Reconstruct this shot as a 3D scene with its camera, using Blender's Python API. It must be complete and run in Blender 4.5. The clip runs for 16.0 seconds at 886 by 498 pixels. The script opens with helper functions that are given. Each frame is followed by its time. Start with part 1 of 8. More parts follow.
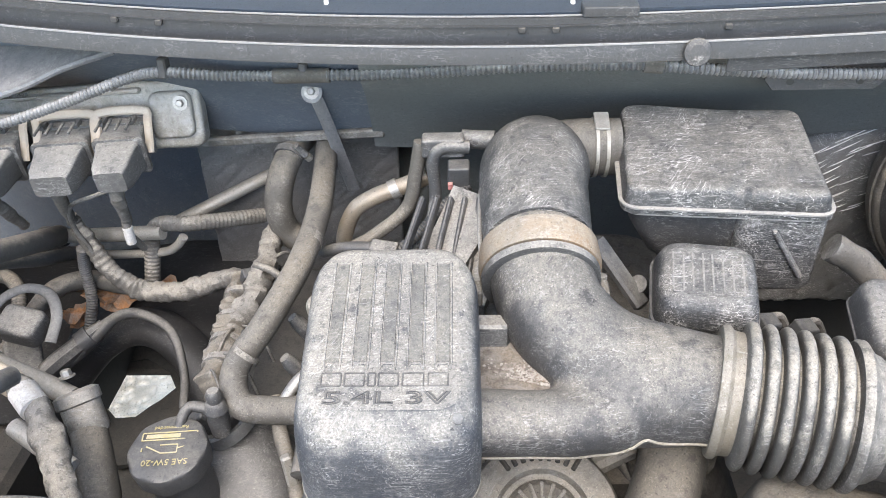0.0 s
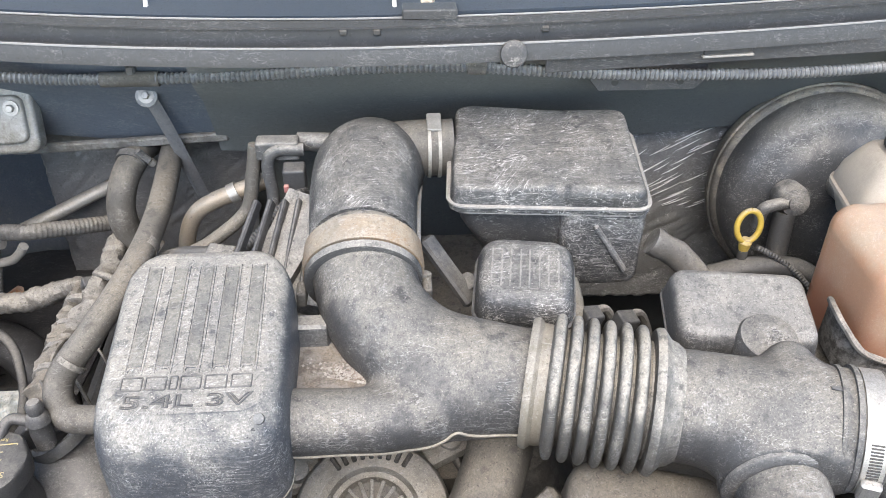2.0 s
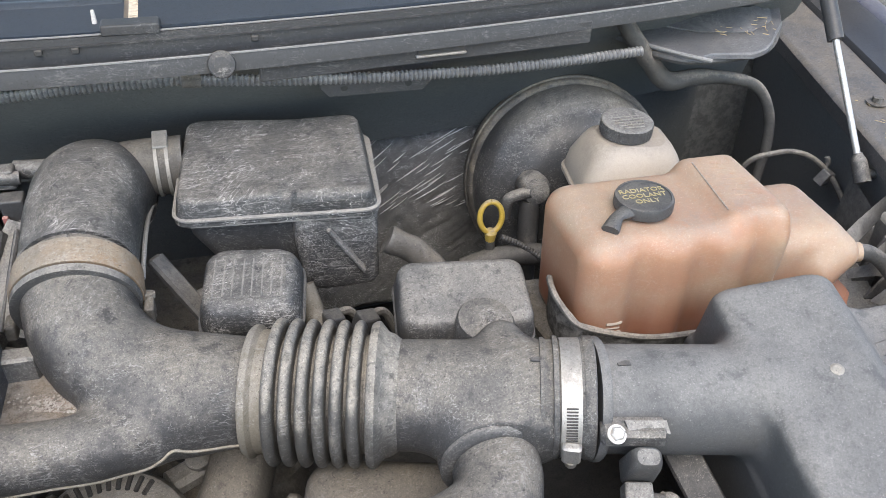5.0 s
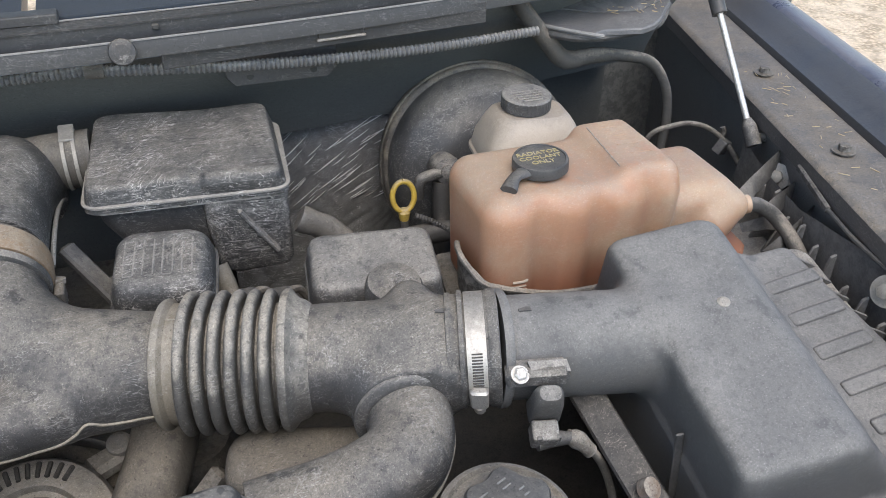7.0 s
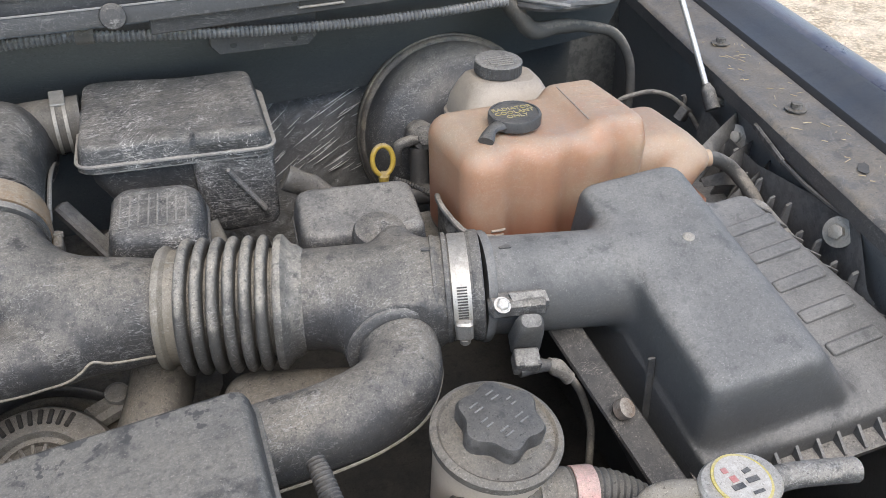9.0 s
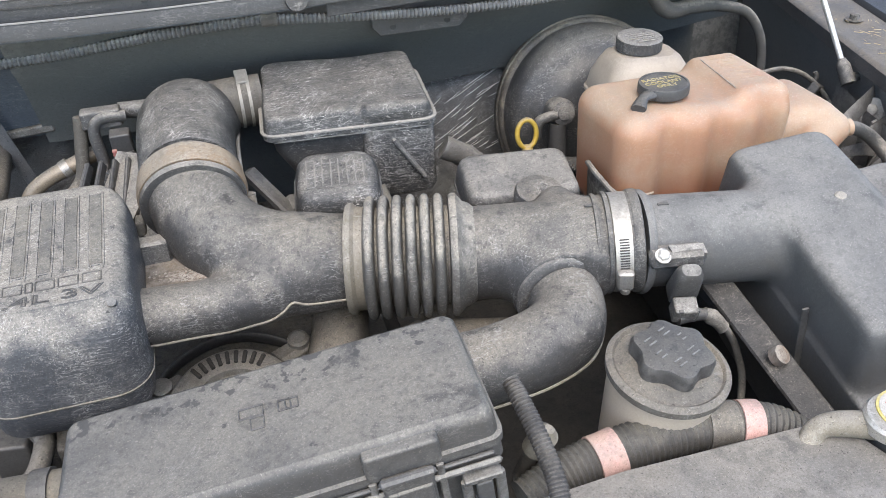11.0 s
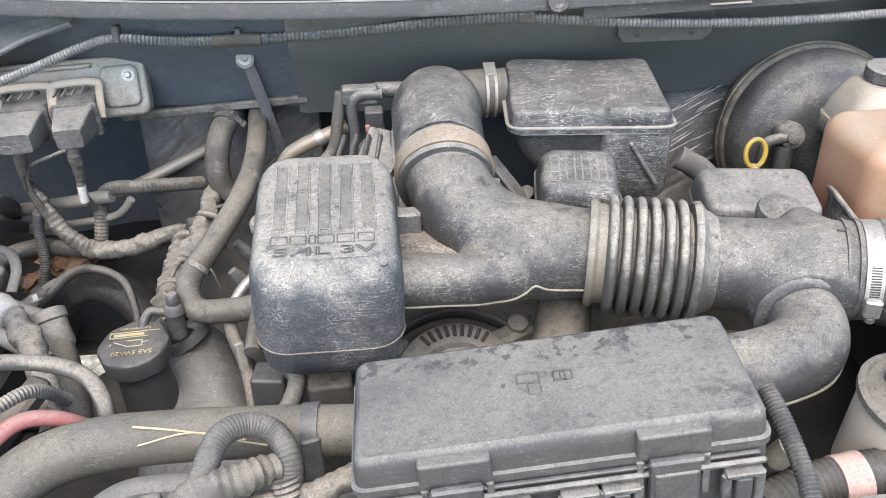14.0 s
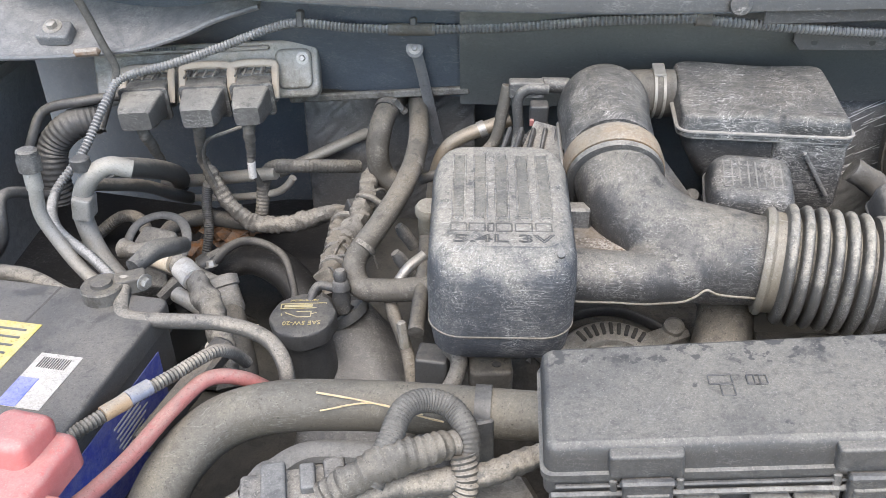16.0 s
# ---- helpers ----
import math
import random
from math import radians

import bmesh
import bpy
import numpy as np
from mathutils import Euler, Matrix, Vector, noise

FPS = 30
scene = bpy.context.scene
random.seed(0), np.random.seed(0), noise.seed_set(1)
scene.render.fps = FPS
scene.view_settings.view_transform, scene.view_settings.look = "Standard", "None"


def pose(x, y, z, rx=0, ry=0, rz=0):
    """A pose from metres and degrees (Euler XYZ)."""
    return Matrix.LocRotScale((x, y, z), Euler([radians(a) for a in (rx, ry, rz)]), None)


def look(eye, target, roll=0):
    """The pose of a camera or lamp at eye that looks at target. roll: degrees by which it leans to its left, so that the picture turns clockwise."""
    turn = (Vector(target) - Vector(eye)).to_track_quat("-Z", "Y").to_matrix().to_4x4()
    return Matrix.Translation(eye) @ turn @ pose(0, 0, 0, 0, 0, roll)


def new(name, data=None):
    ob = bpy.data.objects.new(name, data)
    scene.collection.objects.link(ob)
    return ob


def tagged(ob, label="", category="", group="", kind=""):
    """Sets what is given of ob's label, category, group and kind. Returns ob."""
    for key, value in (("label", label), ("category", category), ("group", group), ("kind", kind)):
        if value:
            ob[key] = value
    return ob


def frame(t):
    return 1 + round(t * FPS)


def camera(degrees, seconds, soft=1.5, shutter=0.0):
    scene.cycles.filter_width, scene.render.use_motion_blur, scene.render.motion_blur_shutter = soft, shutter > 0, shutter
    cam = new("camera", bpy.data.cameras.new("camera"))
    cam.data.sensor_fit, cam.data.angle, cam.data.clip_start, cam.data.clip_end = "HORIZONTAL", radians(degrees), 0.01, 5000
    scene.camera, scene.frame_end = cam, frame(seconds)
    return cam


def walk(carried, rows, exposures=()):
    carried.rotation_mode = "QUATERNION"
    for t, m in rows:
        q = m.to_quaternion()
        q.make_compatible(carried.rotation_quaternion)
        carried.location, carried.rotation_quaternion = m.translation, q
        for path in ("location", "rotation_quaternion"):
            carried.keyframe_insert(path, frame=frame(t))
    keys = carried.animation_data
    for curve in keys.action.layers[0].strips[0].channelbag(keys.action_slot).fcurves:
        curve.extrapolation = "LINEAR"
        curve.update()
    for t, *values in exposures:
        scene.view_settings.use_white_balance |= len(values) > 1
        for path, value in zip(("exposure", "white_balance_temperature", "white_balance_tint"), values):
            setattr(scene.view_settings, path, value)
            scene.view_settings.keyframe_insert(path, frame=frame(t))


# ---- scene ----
cam = camera(56.4, 16.0, soft=0.55)
PATH = [
    (0, (0.02, 0.02, 1.542), (-0.024, 1.595, 0.31), -1.5),
    (0.5, (0.046, 0.023, 1.535), (0.029, 1.599, 0.304), -1.2),
    (1, (0.074, 0.018, 1.535), (0.104, 1.599, 0.309), -0.3),
    (1.5, (0.102, 0.013, 1.536), (0.192, 1.594, 0.314), 0.7),
    (2, (0.126, 0.007, 1.541), (0.255, 1.587, 0.32), 1.0),
    (2.5, (0.152, 0.005, 1.539), (0.306, 1.587, 0.326), 0.9),
    (3, (0.177, 0.005, 1.537), (0.377, 1.586, 0.328), 1.4),
    (3.5, (0.199, -0.001, 1.538), (0.439, 1.581, 0.338), 0.9),
    (4, (0.219, -0.012, 1.54), (0.51, 1.568, 0.348), 0.8),
    (4.5, (0.247, -0.018, 1.533), (0.619, 1.554, 0.354), 1.6),
    (4.7, (0.259, -0.023, 1.533), (0.663, 1.543, 0.356), 1.9),
    (6.8, (0.289, -0.089, 1.504), (0.857, 1.465, 0.379), 1.2),
    (7, (0.293, -0.099, 1.5), (0.869, 1.455, 0.38), 1.1),
    (7.5, (0.297, -0.115, 1.495), (0.922, 1.426, 0.383), 1.9),
    (8, (0.29, -0.127, 1.486), (0.945, 1.403, 0.376), 1.9),
    (8.2, (0.285, -0.134, 1.483), (0.946, 1.395, 0.375), 1.6),
    (10.3, (0.176, -0.205, 1.472), (0.755, 1.347, 0.353), -1.2),
    (10.5, (0.166, -0.21, 1.474), (0.71, 1.358, 0.357), -1.7),
    (11, (0.14, -0.216, 1.476), (0.605, 1.386, 0.372), -2.1),
    (11.5, (0.115, -0.218, 1.478), (0.521, 1.405, 0.382), -2.0),
    (12, (0.094, -0.221, 1.48), (0.453, 1.415, 0.387), -1.8),
    (12.5, (0.07, -0.224, 1.483), (0.384, 1.423, 0.392), -1.5),
    (13, (0.048, -0.227, 1.484), (0.303, 1.432, 0.397), -1.4),
    (13.5, (0.029, -0.23, 1.486), (0.239, 1.435, 0.398), -1.5),
    (14, (0.009, -0.235, 1.486), (0.171, 1.437, 0.401), -0.5),
    (14.5, (-0.012, -0.24, 1.485), (0.098, 1.435, 0.398), -0.0),
    (15, (-0.034, -0.246, 1.489), (0.024, 1.431, 0.402), -0.1),
    (15.5, (-0.057, -0.249, 1.488), (-0.055, 1.431, 0.402), 0.0),
    (16, (-0.079, -0.249, 1.488), (-0.14, 1.428, 0.4), -0.4),
]
walk(cam, [(t, look(eye, target, roll)) for t, eye, target, roll in PATH],
     [(0.0, 2.3, 7050, 10), (2.5, 2.2, 7050, 10), (3.5, 2.12, 7050, 10), (4.7, 1.72, 7050, 10), (7.0, 1.33, 7050, 10), (8.2, 1.33, 7050, 10), (10.5, 1.65, 7050, 10), (13.0, 2.05, 7050, 10), (15.0, 2.13, 7050, 10), (16.0, 1.95, 7050, 10)])

# ---- world and light ----
world = bpy.data.worlds.new("sky")
scene.world = world
world.use_nodes = True
wn = world.node_tree.nodes
sky = wn.new("ShaderNodeTexSky")
sky.sky_type, sky.sun_disc = 'NISHITA', False
sky.sun_elevation, sky.sun_rotation = radians(58), radians(191)
wn["Background"].inputs["Strength"].default_value = 0.15
world.node_tree.links.new(sky.outputs["Color"], wn["Background"].inputs["Color"])
sun = new("sun", bpy.data.lights.new("sun", 'SUN'))
sun.data.energy, sun.data.angle, sun.data.color = 1.15, radians(55), (1.0, 0.94, 0.87)
sun.matrix_world = look((-0.5, -2.9, 7.0), (0.2, 0.6, 1.0))


# ---- materials ----
def nodes_of(name):
    m = bpy.data.materials.new(name)
    m.use_nodes = True
    nt = m.node_tree
    return m, nt, nt.nodes, nt.links, nt.nodes["Principled BSDF"]


def noise_node(nt, scale, detail=4.0, rough=0.6, stretch=None, space="Object"):
    co = nt.nodes.new("ShaderNodeTexCoord")
    n = nt.nodes.new("ShaderNodeTexNoise")
    n.inputs["Scale"].default_value, n.inputs["Detail"].default_value, n.inputs["Roughness"].default_value = scale, detail, rough
    if stretch:
        mp = nt.nodes.new("ShaderNodeMapping")
        mp.vector_type = 'TEXTURE'
        mp.inputs["Scale"].default_value = [1 / k for k in stretch[:3]]
        if len(stretch) > 3:
            mp.inputs["Rotation"].default_value = [radians(a) for a in stretch[3:]]
        nt.links.new(co.outputs[space], mp.inputs["Vector"])
        nt.links.new(mp.outputs["Vector"], n.inputs["Vector"])
    else:
        nt.links.new(co.outputs[space], n.inputs["Vector"])
    return n.outputs["Fac"]


def ramp(nt, fac, lo, hi, a=0.0, b=1.0):
    r = nt.nodes.new("ShaderNodeMapRange")
    r.clamp = True
    for k, v in (("From Min", lo), ("From Max", hi), ("To Min", a), ("To Max", b)):
        r.inputs[k].default_value = v
    nt.links.new(fac, r.inputs["Value"])
    return r.outputs["Result"]


def mult(nt, a, b, op='MULTIPLY'):
    n = nt.nodes.new("ShaderNodeMath")
    n.operation, n.use_clamp = op, True
    for k, v in ((0, a), (1, b)):
        if isinstance(v, (int, float)):
            n.inputs[k].default_value = v
        else:
            nt.links.new(v, n.inputs[k])
    return n.outputs[0]


def blend(nt, fac, a, b):
    n = nt.nodes.new("ShaderNodeMix")
    n.data_type = 'RGBA'
    if isinstance(fac, (int, float)):
        n.inputs[0].default_value = fac
    else:
        nt.links.new(fac, n.inputs[0])
    for k, v in ((6, a), (7, b)):
        if isinstance(v, tuple):
            n.inputs[k].default_value = (*v, 1)
        else:
            nt.links.new(v, n.inputs[k])
    return n.outputs[2]


def up_facing(nt, lo=0.1, hi=0.9):
    g = nt.nodes.new("ShaderNodeNewGeometry")
    x = nt.nodes.new("ShaderNodeSeparateXYZ")
    nt.links.new(g.outputs["Normal"], x.inputs[0])
    return ramp(nt, x.outputs["Z"], lo, hi)


DUST = (0.31, 0.285, 0.245)


def hairlines(nt, scale, stretch, width, mask):
    """Long thin wandering scratches, broken up by patches."""
    n = noise_node(nt, scale, 2, 0.5, stretch)
    d = mult(nt, mult(nt, n, 0.5, 'SUBTRACT'), mult(nt, 0.5, n, 'SUBTRACT'), 'MAXIMUM')
    return mult(nt, ramp(nt, d, 0.25 * width, width, 1.0, 0.0), ramp(nt, noise_node(nt, mask, 5, 0.7), 0.50, 0.60))


def surface(name, base, rough=0.6, metal=0.0, dust=0.5, dust_col=DUST, scuff=0.0, scuff_col=(0.46, 0.455, 0.44), bump=0.25, grain=320.0, stretch=(1.5, 12, 12), patch=18.0, second=None, spec=0.5, edge=0.3, stain=0.5, mottle=0.16, streak=0.0, pitted=0.7):
    """A used surface: a dust film with ragged edges, thicker on upward faces and rubbed off in spots, speckle, pits, scratches, worn edges."""
    m, nt, nd, ln, p = nodes_of(name)
    p.inputs["Metallic"].default_value = metal
    p.inputs["Specular IOR Level"].default_value = spec
    col = base
    if second:
        col = blend(nt, ramp(nt, noise_node(nt, patch * 0.6, 6, 0.65), 0.45, 0.57), base, second)
    fine = ramp(nt, noise_node(nt, grain * 1.5, 4, 0.75), 0.33, 0.67)
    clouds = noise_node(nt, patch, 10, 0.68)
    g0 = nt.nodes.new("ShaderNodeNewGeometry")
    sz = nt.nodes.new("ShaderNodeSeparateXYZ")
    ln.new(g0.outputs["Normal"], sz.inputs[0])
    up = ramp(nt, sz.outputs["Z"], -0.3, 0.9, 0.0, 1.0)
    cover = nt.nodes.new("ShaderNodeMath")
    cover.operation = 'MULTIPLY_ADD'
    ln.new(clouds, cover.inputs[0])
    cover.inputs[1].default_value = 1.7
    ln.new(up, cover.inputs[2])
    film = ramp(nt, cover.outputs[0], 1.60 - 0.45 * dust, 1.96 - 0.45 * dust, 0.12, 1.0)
    rubbed = ramp(nt, noise_node(nt, patch * 3.1, 8, 0.7), 0.37, 0.43, 0.40, 1.0)
    flecks = ramp(nt, noise_node(nt, 150, 5, 0.75), 0.36, 0.50, 0.62, 1.0)
    gr = nt.nodes.new("ShaderNodeMath")
    gr.operation = 'MULTIPLY_ADD'
    ln.new(fine, gr.inputs[0])
    gr.inputs[1].default_value, gr.inputs[2].default_value = 0.45, 0.55
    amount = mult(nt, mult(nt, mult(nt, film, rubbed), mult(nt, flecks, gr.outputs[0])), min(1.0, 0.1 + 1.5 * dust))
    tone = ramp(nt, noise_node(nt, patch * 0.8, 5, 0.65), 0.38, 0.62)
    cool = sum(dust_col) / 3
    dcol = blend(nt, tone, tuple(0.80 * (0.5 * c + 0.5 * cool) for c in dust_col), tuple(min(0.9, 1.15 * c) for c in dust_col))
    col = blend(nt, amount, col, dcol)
    if stain:
        wet = ramp(nt, noise_node(nt, patch * 1.9, 7, 0.62), 0.61, 0.66)
        col = blend(nt, mult(nt, wet, stain * 0.8), col, tuple(0.8 * c for c in base))
    speck = mult(nt, ramp(nt, noise_node(nt, 600, 2, 0.6), 0.64, 0.69), ramp(nt, film, 0.0, 1.0, 0.35, 1.0))
    col = blend(nt, mult(nt, speck, 0.6 * min(1, dust + 0.5 * scuff)), col, tuple(min(0.85, 1.7 * c) for c in dust_col))
    pits = ramp(nt, noise_node(nt, 430, 3, 0.65), 0.32, 0.38, pitted, 0.0)
    col = blend(nt, pits, col, tuple(0.3 * c for c in base))
    if scuff:
        s = ramp(nt, noise_node(nt, 25, 7, 0.8, stretch), 0.56, 0.66)
        s = mult(nt, s, ramp(nt, noise_node(nt, 14, 6, 0.7), 0.47, 0.56, 0.0, 0.8))
        lines = hairlines(nt, 18, (1.2, 13, 13, 0, 8, 12), 0.022, 24)
        more = hairlines(nt, 14, (14, 1.1, 14, 10, 0, -33), 0.014, 15)
        third = hairlines(nt, 20, (1.0, 10, 10, 25, 40, 60), 0.012, 19)
        lines = mult(nt, mult(nt, lines, more, 'MAXIMUM'), third, 'MAXIMUM')
        s = mult(nt, mult(nt, s, mult(nt, lines, 0.8), 'MAXIMUM'), mult(nt, gr.outputs[0], min(1.0, scuff)))
        col = blend(nt, s, col, scuff_col)
    if edge:
        e = mult(nt, ramp(nt, g0.outputs["Pointiness"], 0.54, 0.66), ramp(nt, noise_node(nt, 60, 6, 0.75), 0.42, 0.58))
        col = blend(nt, mult(nt, e, edge), col, scuff_col)
    if streak:
        wipes = ramp(nt, noise_node(nt, 55, 5, 0.78, (0.55, 9, 9, 0, 6, 5)), 0.53, 0.66)
        wipes = mult(nt, wipes, ramp(nt, noise_node(nt, 11, 5, 0.7), 0.36, 0.60, 0.15, 1.0))
        col = blend(nt, mult(nt, wipes, streak), col, scuff_col)
    if mottle:
        k = ramp(nt, noise_node(nt, 820, 3, 0.85), 0.32, 0.68, 1 - mottle, 1 + mottle)
        k2 = ramp(nt, noise_node(nt, 260, 4, 0.8), 0.30, 0.70, 1 - 0.7 * mottle, 1 + 0.7 * mottle)
        both = nt.nodes.new("ShaderNodeMath")
        both.operation = 'MULTIPLY'
        ln.new(k, both.inputs[0])
        ln.new(k2, both.inputs[1])
        v = nt.nodes.new("ShaderNodeVectorMath")
        v.operation = 'SCALE'
        if isinstance(col, tuple):
            v.inputs[0].default_value = col
        else:
            ln.new(col, v.inputs[0])
        ln.new(both.outputs[0], v.inputs["Scale"])
        col = v.outputs[0]
    if isinstance(col, tuple):
        p.inputs["Base Color"].default_value = (*col, 1)
    else:
        ln.new(col, p.inputs["Base Color"])
    ro = nt.nodes.new("ShaderNodeMath")
    ro.operation = 'MULTIPLY_ADD'
    ln.new(amount, ro.inputs[0])
    ro.inputs[1].default_value, ro.inputs[2].default_value = 0.7 * (0.95 - rough), rough
    ro.use_clamp = True
    ln.new(ro.outputs[0], p.inputs["Roughness"])
    if bump:
        b = nt.nodes.new("ShaderNodeBump")
        b.inputs["Strength"].default_value, b.inputs["Distance"].default_value = bump, 0.003
        ln.new(mult(nt, mult(nt, noise_node(nt, grain * 0.9, 4, 0.75), 0.5), mult(nt, noise_node(nt, 38, 6, 0.65), 0.5), 'ADD'), b.inputs["Height"])
        ln.new(b.outputs["Normal"], p.inputs["Normal"])
    return m


def spotted(m, axis, lo, hi, col):
    """Dark drips gathered along one edge of a lid."""
    nt = m.node_tree
    p = nt.nodes["Principled BSDF"]
    old = p.inputs["Base Color"].links[0].from_socket
    co = nt.nodes.new("ShaderNodeTexCoord")
    sx = nt.nodes.new("ShaderNodeSeparateXYZ")
    nt.links.new(co.outputs["Object"], sx.inputs[0])
    near = ramp(nt, sx.outputs[axis], lo, hi, 0.0, 0.16)
    n = nt.nodes.new("ShaderNodeMath")
    nt.links.new(noise_node(nt, 85, 4, 0.55), n.inputs[0])
    nt.links.new(near, n.inputs[1])
    nt.links.new(blend(nt, ramp(nt, n.outputs[0], 0.69, 0.73, 0.0, 0.8), old, col), p.inputs["Base Color"])
    return m


BLK = (0.040, 0.042, 0.045)
plastic = surface("black_plastic", (0.038, 0.039, 0.041), 0.5, dust=0.5, scuff=0.5, edge=0.15, dust_col=(0.28, 0.262, 0.23))
plastic_scuffed = surface("scuffed_plastic", (0.026, 0.028, 0.030), 0.42, dust=0.38, scuff=1.0, stretch=(1.6, 12, 12), edge=0.4, bump=0.5, dust_col=(0.235, 0.22, 0.195), patch=24, scuff_col=(0.60, 0.585, 0.56), streak=0.42, mottle=0.3)
plastic_cover = surface("cover_plastic", (0.027, 0.032, 0.041), 0.42, dust=0.56, scuff=0.75, stretch=(0.8, 14, 22), dust_col=(0.275, 0.256, 0.22), patch=15, edge=0.2, spec=0.35, streak=0.22, mottle=0.26)
plastic_duct = surface("duct_plastic", (0.033, 0.034, 0.036), 0.48, dust=0.50, scuff=0.55, stretch=(3, 3, 3), dust_col=(0.225, 0.205, 0.172), patch=15, stain=0.9, edge=0.2, bump=0.4, mottle=0.26)
plastic_fuse = spotted(surface("fuse_box_plastic", (0.034, 0.035, 0.037), 0.45, dust=0.50, scuff=0.15, patch=6, dust_col=(0.202, 0.190, 0.166), edge=0.25, mottle=0.12, stain=0.2, pitted=0.25), "Y", 0.012, 0.052, (0.04, 0.041, 0.043))
plastic_air = surface("airbox_plastic", (0.076, 0.078, 0.079), 0.55, dust=0.5, scuff=0.10, patch=9, dust_col=(0.225, 0.222, 0.212), stain=0.25, edge=0.15, mottle=0.12, spec=0.35, pitted=0.25)
plastic_clean = surface("plain_black_plastic", BLK, 0.45, dust=0.15, edge=0.1)
rubber = surface("hose_rubber", (0.045, 0.045, 0.043), 0.6, dust=0.6, dust_col=(0.25, 0.22, 0.18), edge=0.6)
rubber_tan = surface("dusty_rubber", (0.066, 0.061, 0.053), 0.7, dust=0.55, dust_col=(0.195, 0.172, 0.138), scuff=0.3, stretch=(3, 3, 3), patch=14)
rubber_clean = surface("dark_rubber", (0.042, 0.042, 0.043), 0.5, dust=0.35, dust_col=(0.20, 0.185, 0.16))
collar_tan = surface("tan_collar", (0.15, 0.135, 0.105), 0.7, dust=0.5, dust_col=(0.29, 0.262, 0.215), scuff=0.4, stretch=(3, 3, 3), patch=14)
loom_mat = surface("convoluted_loom_plastic", (0.105, 0.108, 0.112), 0.40, dust=0.6, dust_col=(0.38, 0.375, 0.36), edge=0.4)
pale_lip = surface("pale_grey_edge", (0.20, 0.20, 0.196), 0.5, dust=0.4, dust_col=(0.34, 0.335, 0.32), edge=0)
hinge_mat = surface("hinge_paint", (0.105, 0.11, 0.118), 0.5, dust=0.3, patch=9, dust_col=(0.20, 0.19, 0.175), scuff=0.4, edge=0.2)
tape = surface("cloth_tape", (0.070, 0.065, 0.058), 0.85, dust=0.6, dust_col=(0.265, 0.243, 0.205), grain=500, edge=0.35, patch=30, stain=0.8, scuff=0.3)
grime = surface("greasy_metal", (0.05, 0.047, 0.043), 0.6, dust=0.5, dust_col=(0.17, 0.15, 0.12), patch=30, stain=0.9)
alu = surface("dusty_cast_aluminium", (0.27, 0.265, 0.25), 0.55, metal=0.3, dust=0.55, second=(0.15, 0.14, 0.12), dust_col=(0.36, 0.33, 0.285), scuff=0.7, patch=28, stain=0.9)
steel = surface("zinc_plated_steel", (0.36, 0.35, 0.33), 0.45, metal=0.75, dust=0.45)
bright_steel = surface("bright_steel", (0.66, 0.65, 0.62), 0.48, metal=0.8, dust=0.3)
clamp_steel = surface("worn_clamp_steel", (0.48, 0.465, 0.435), 0.5, metal=0.75, dust=0.4, scuff=0.3)
pipe_alu = surface("aluminium_pipe", (0.33, 0.315, 0.285), 0.5, metal=0.45, dust=0.5)
rust = surface("rusty_steel", (0.16, 0.10, 0.065), 0.85, dust=0.6, second=(0.07, 0.06, 0.055))
paint_fw = surface("blue_grey_body_paint", (0.078, 0.096, 0.120), 0.55, dust=0.3, patch=16, scuff=0.35, stain=0.5, spec=0.3)
paint_dark = surface("dark_body_paint", (0.15, 0.155, 0.16), 0.6, dust=0.3, patch=12, stain=0.3, spec=0.3)
paint_fender = surface("dark_blue_fender_paint", (0.045, 0.05, 0.085), 0.22, dust=0.2, patch=5)
flange_mat = surface("dirty_painted_flange", (0.058, 0.060, 0.065), 0.45, dust=0.42, patch=13, dust_col=(0.25, 0.21, 0.155), scuff=0.3, edge=0)
seal_rub = surface("cowl_seal_rubber", (0.040, 0.042, 0.044), 0.5, dust=0.05, patch=9, scuff=0.25, dust_col=(0.14, 0.135, 0.13), stain=0.0, edge=0.0, bump=0.12)
cowl_mat = surface("cowl_plastic", (0.040, 0.051, 0.066), 0.32, dust=0.0, patch=6, stain=0, dust_col=(0.12, 0.13, 0.14), bump=0.06, edge=0)
mat_fw = surface("firewall_mat_rubber", (0.088, 0.096, 0.095), 0.6, dust=0.1, patch=7, scuff=0.15, stain=0.2, bump=0.12)
plastic_plug = surface("dusty_plug_plastic", (0.055, 0.054, 0.053), 0.55, dust=0.5, dust_col=(0.25, 0.238, 0.212), scuff=0.5, edge=0.3)
# Dusty, and paler all over to carry the haze of this corner.
tray_mat = surface("dusty_hazed_tray_plastic", (0.085, 0.086, 0.087), 0.55, dust=0.5, patch=14, dust_col=(0.24, 0.225, 0.20), scuff=0.1, edge=0.2)
liner = surface("black_liner_plastic", (0.015, 0.015, 0.016), 0.5, dust=0.0, edge=0, stain=0, scuff=0.2, dust_col=(0.10, 0.09, 0.08))
relief = surface("dark_channel_plastic", (0.040, 0.043, 0.047), 0.45, dust=0.40, dust_col=(0.24, 0.225, 0.19), edge=0, scuff=0.4)
zinc = surface("dusty_zinc", (0.27, 0.26, 0.235), 0.5, metal=0.4, dust=0.5)
scraped = surface("scraped_edge", (0.20, 0.195, 0.185), 0.6, dust=0.4, scuff=0.8, patch=50, stain=1.0, edge=0)
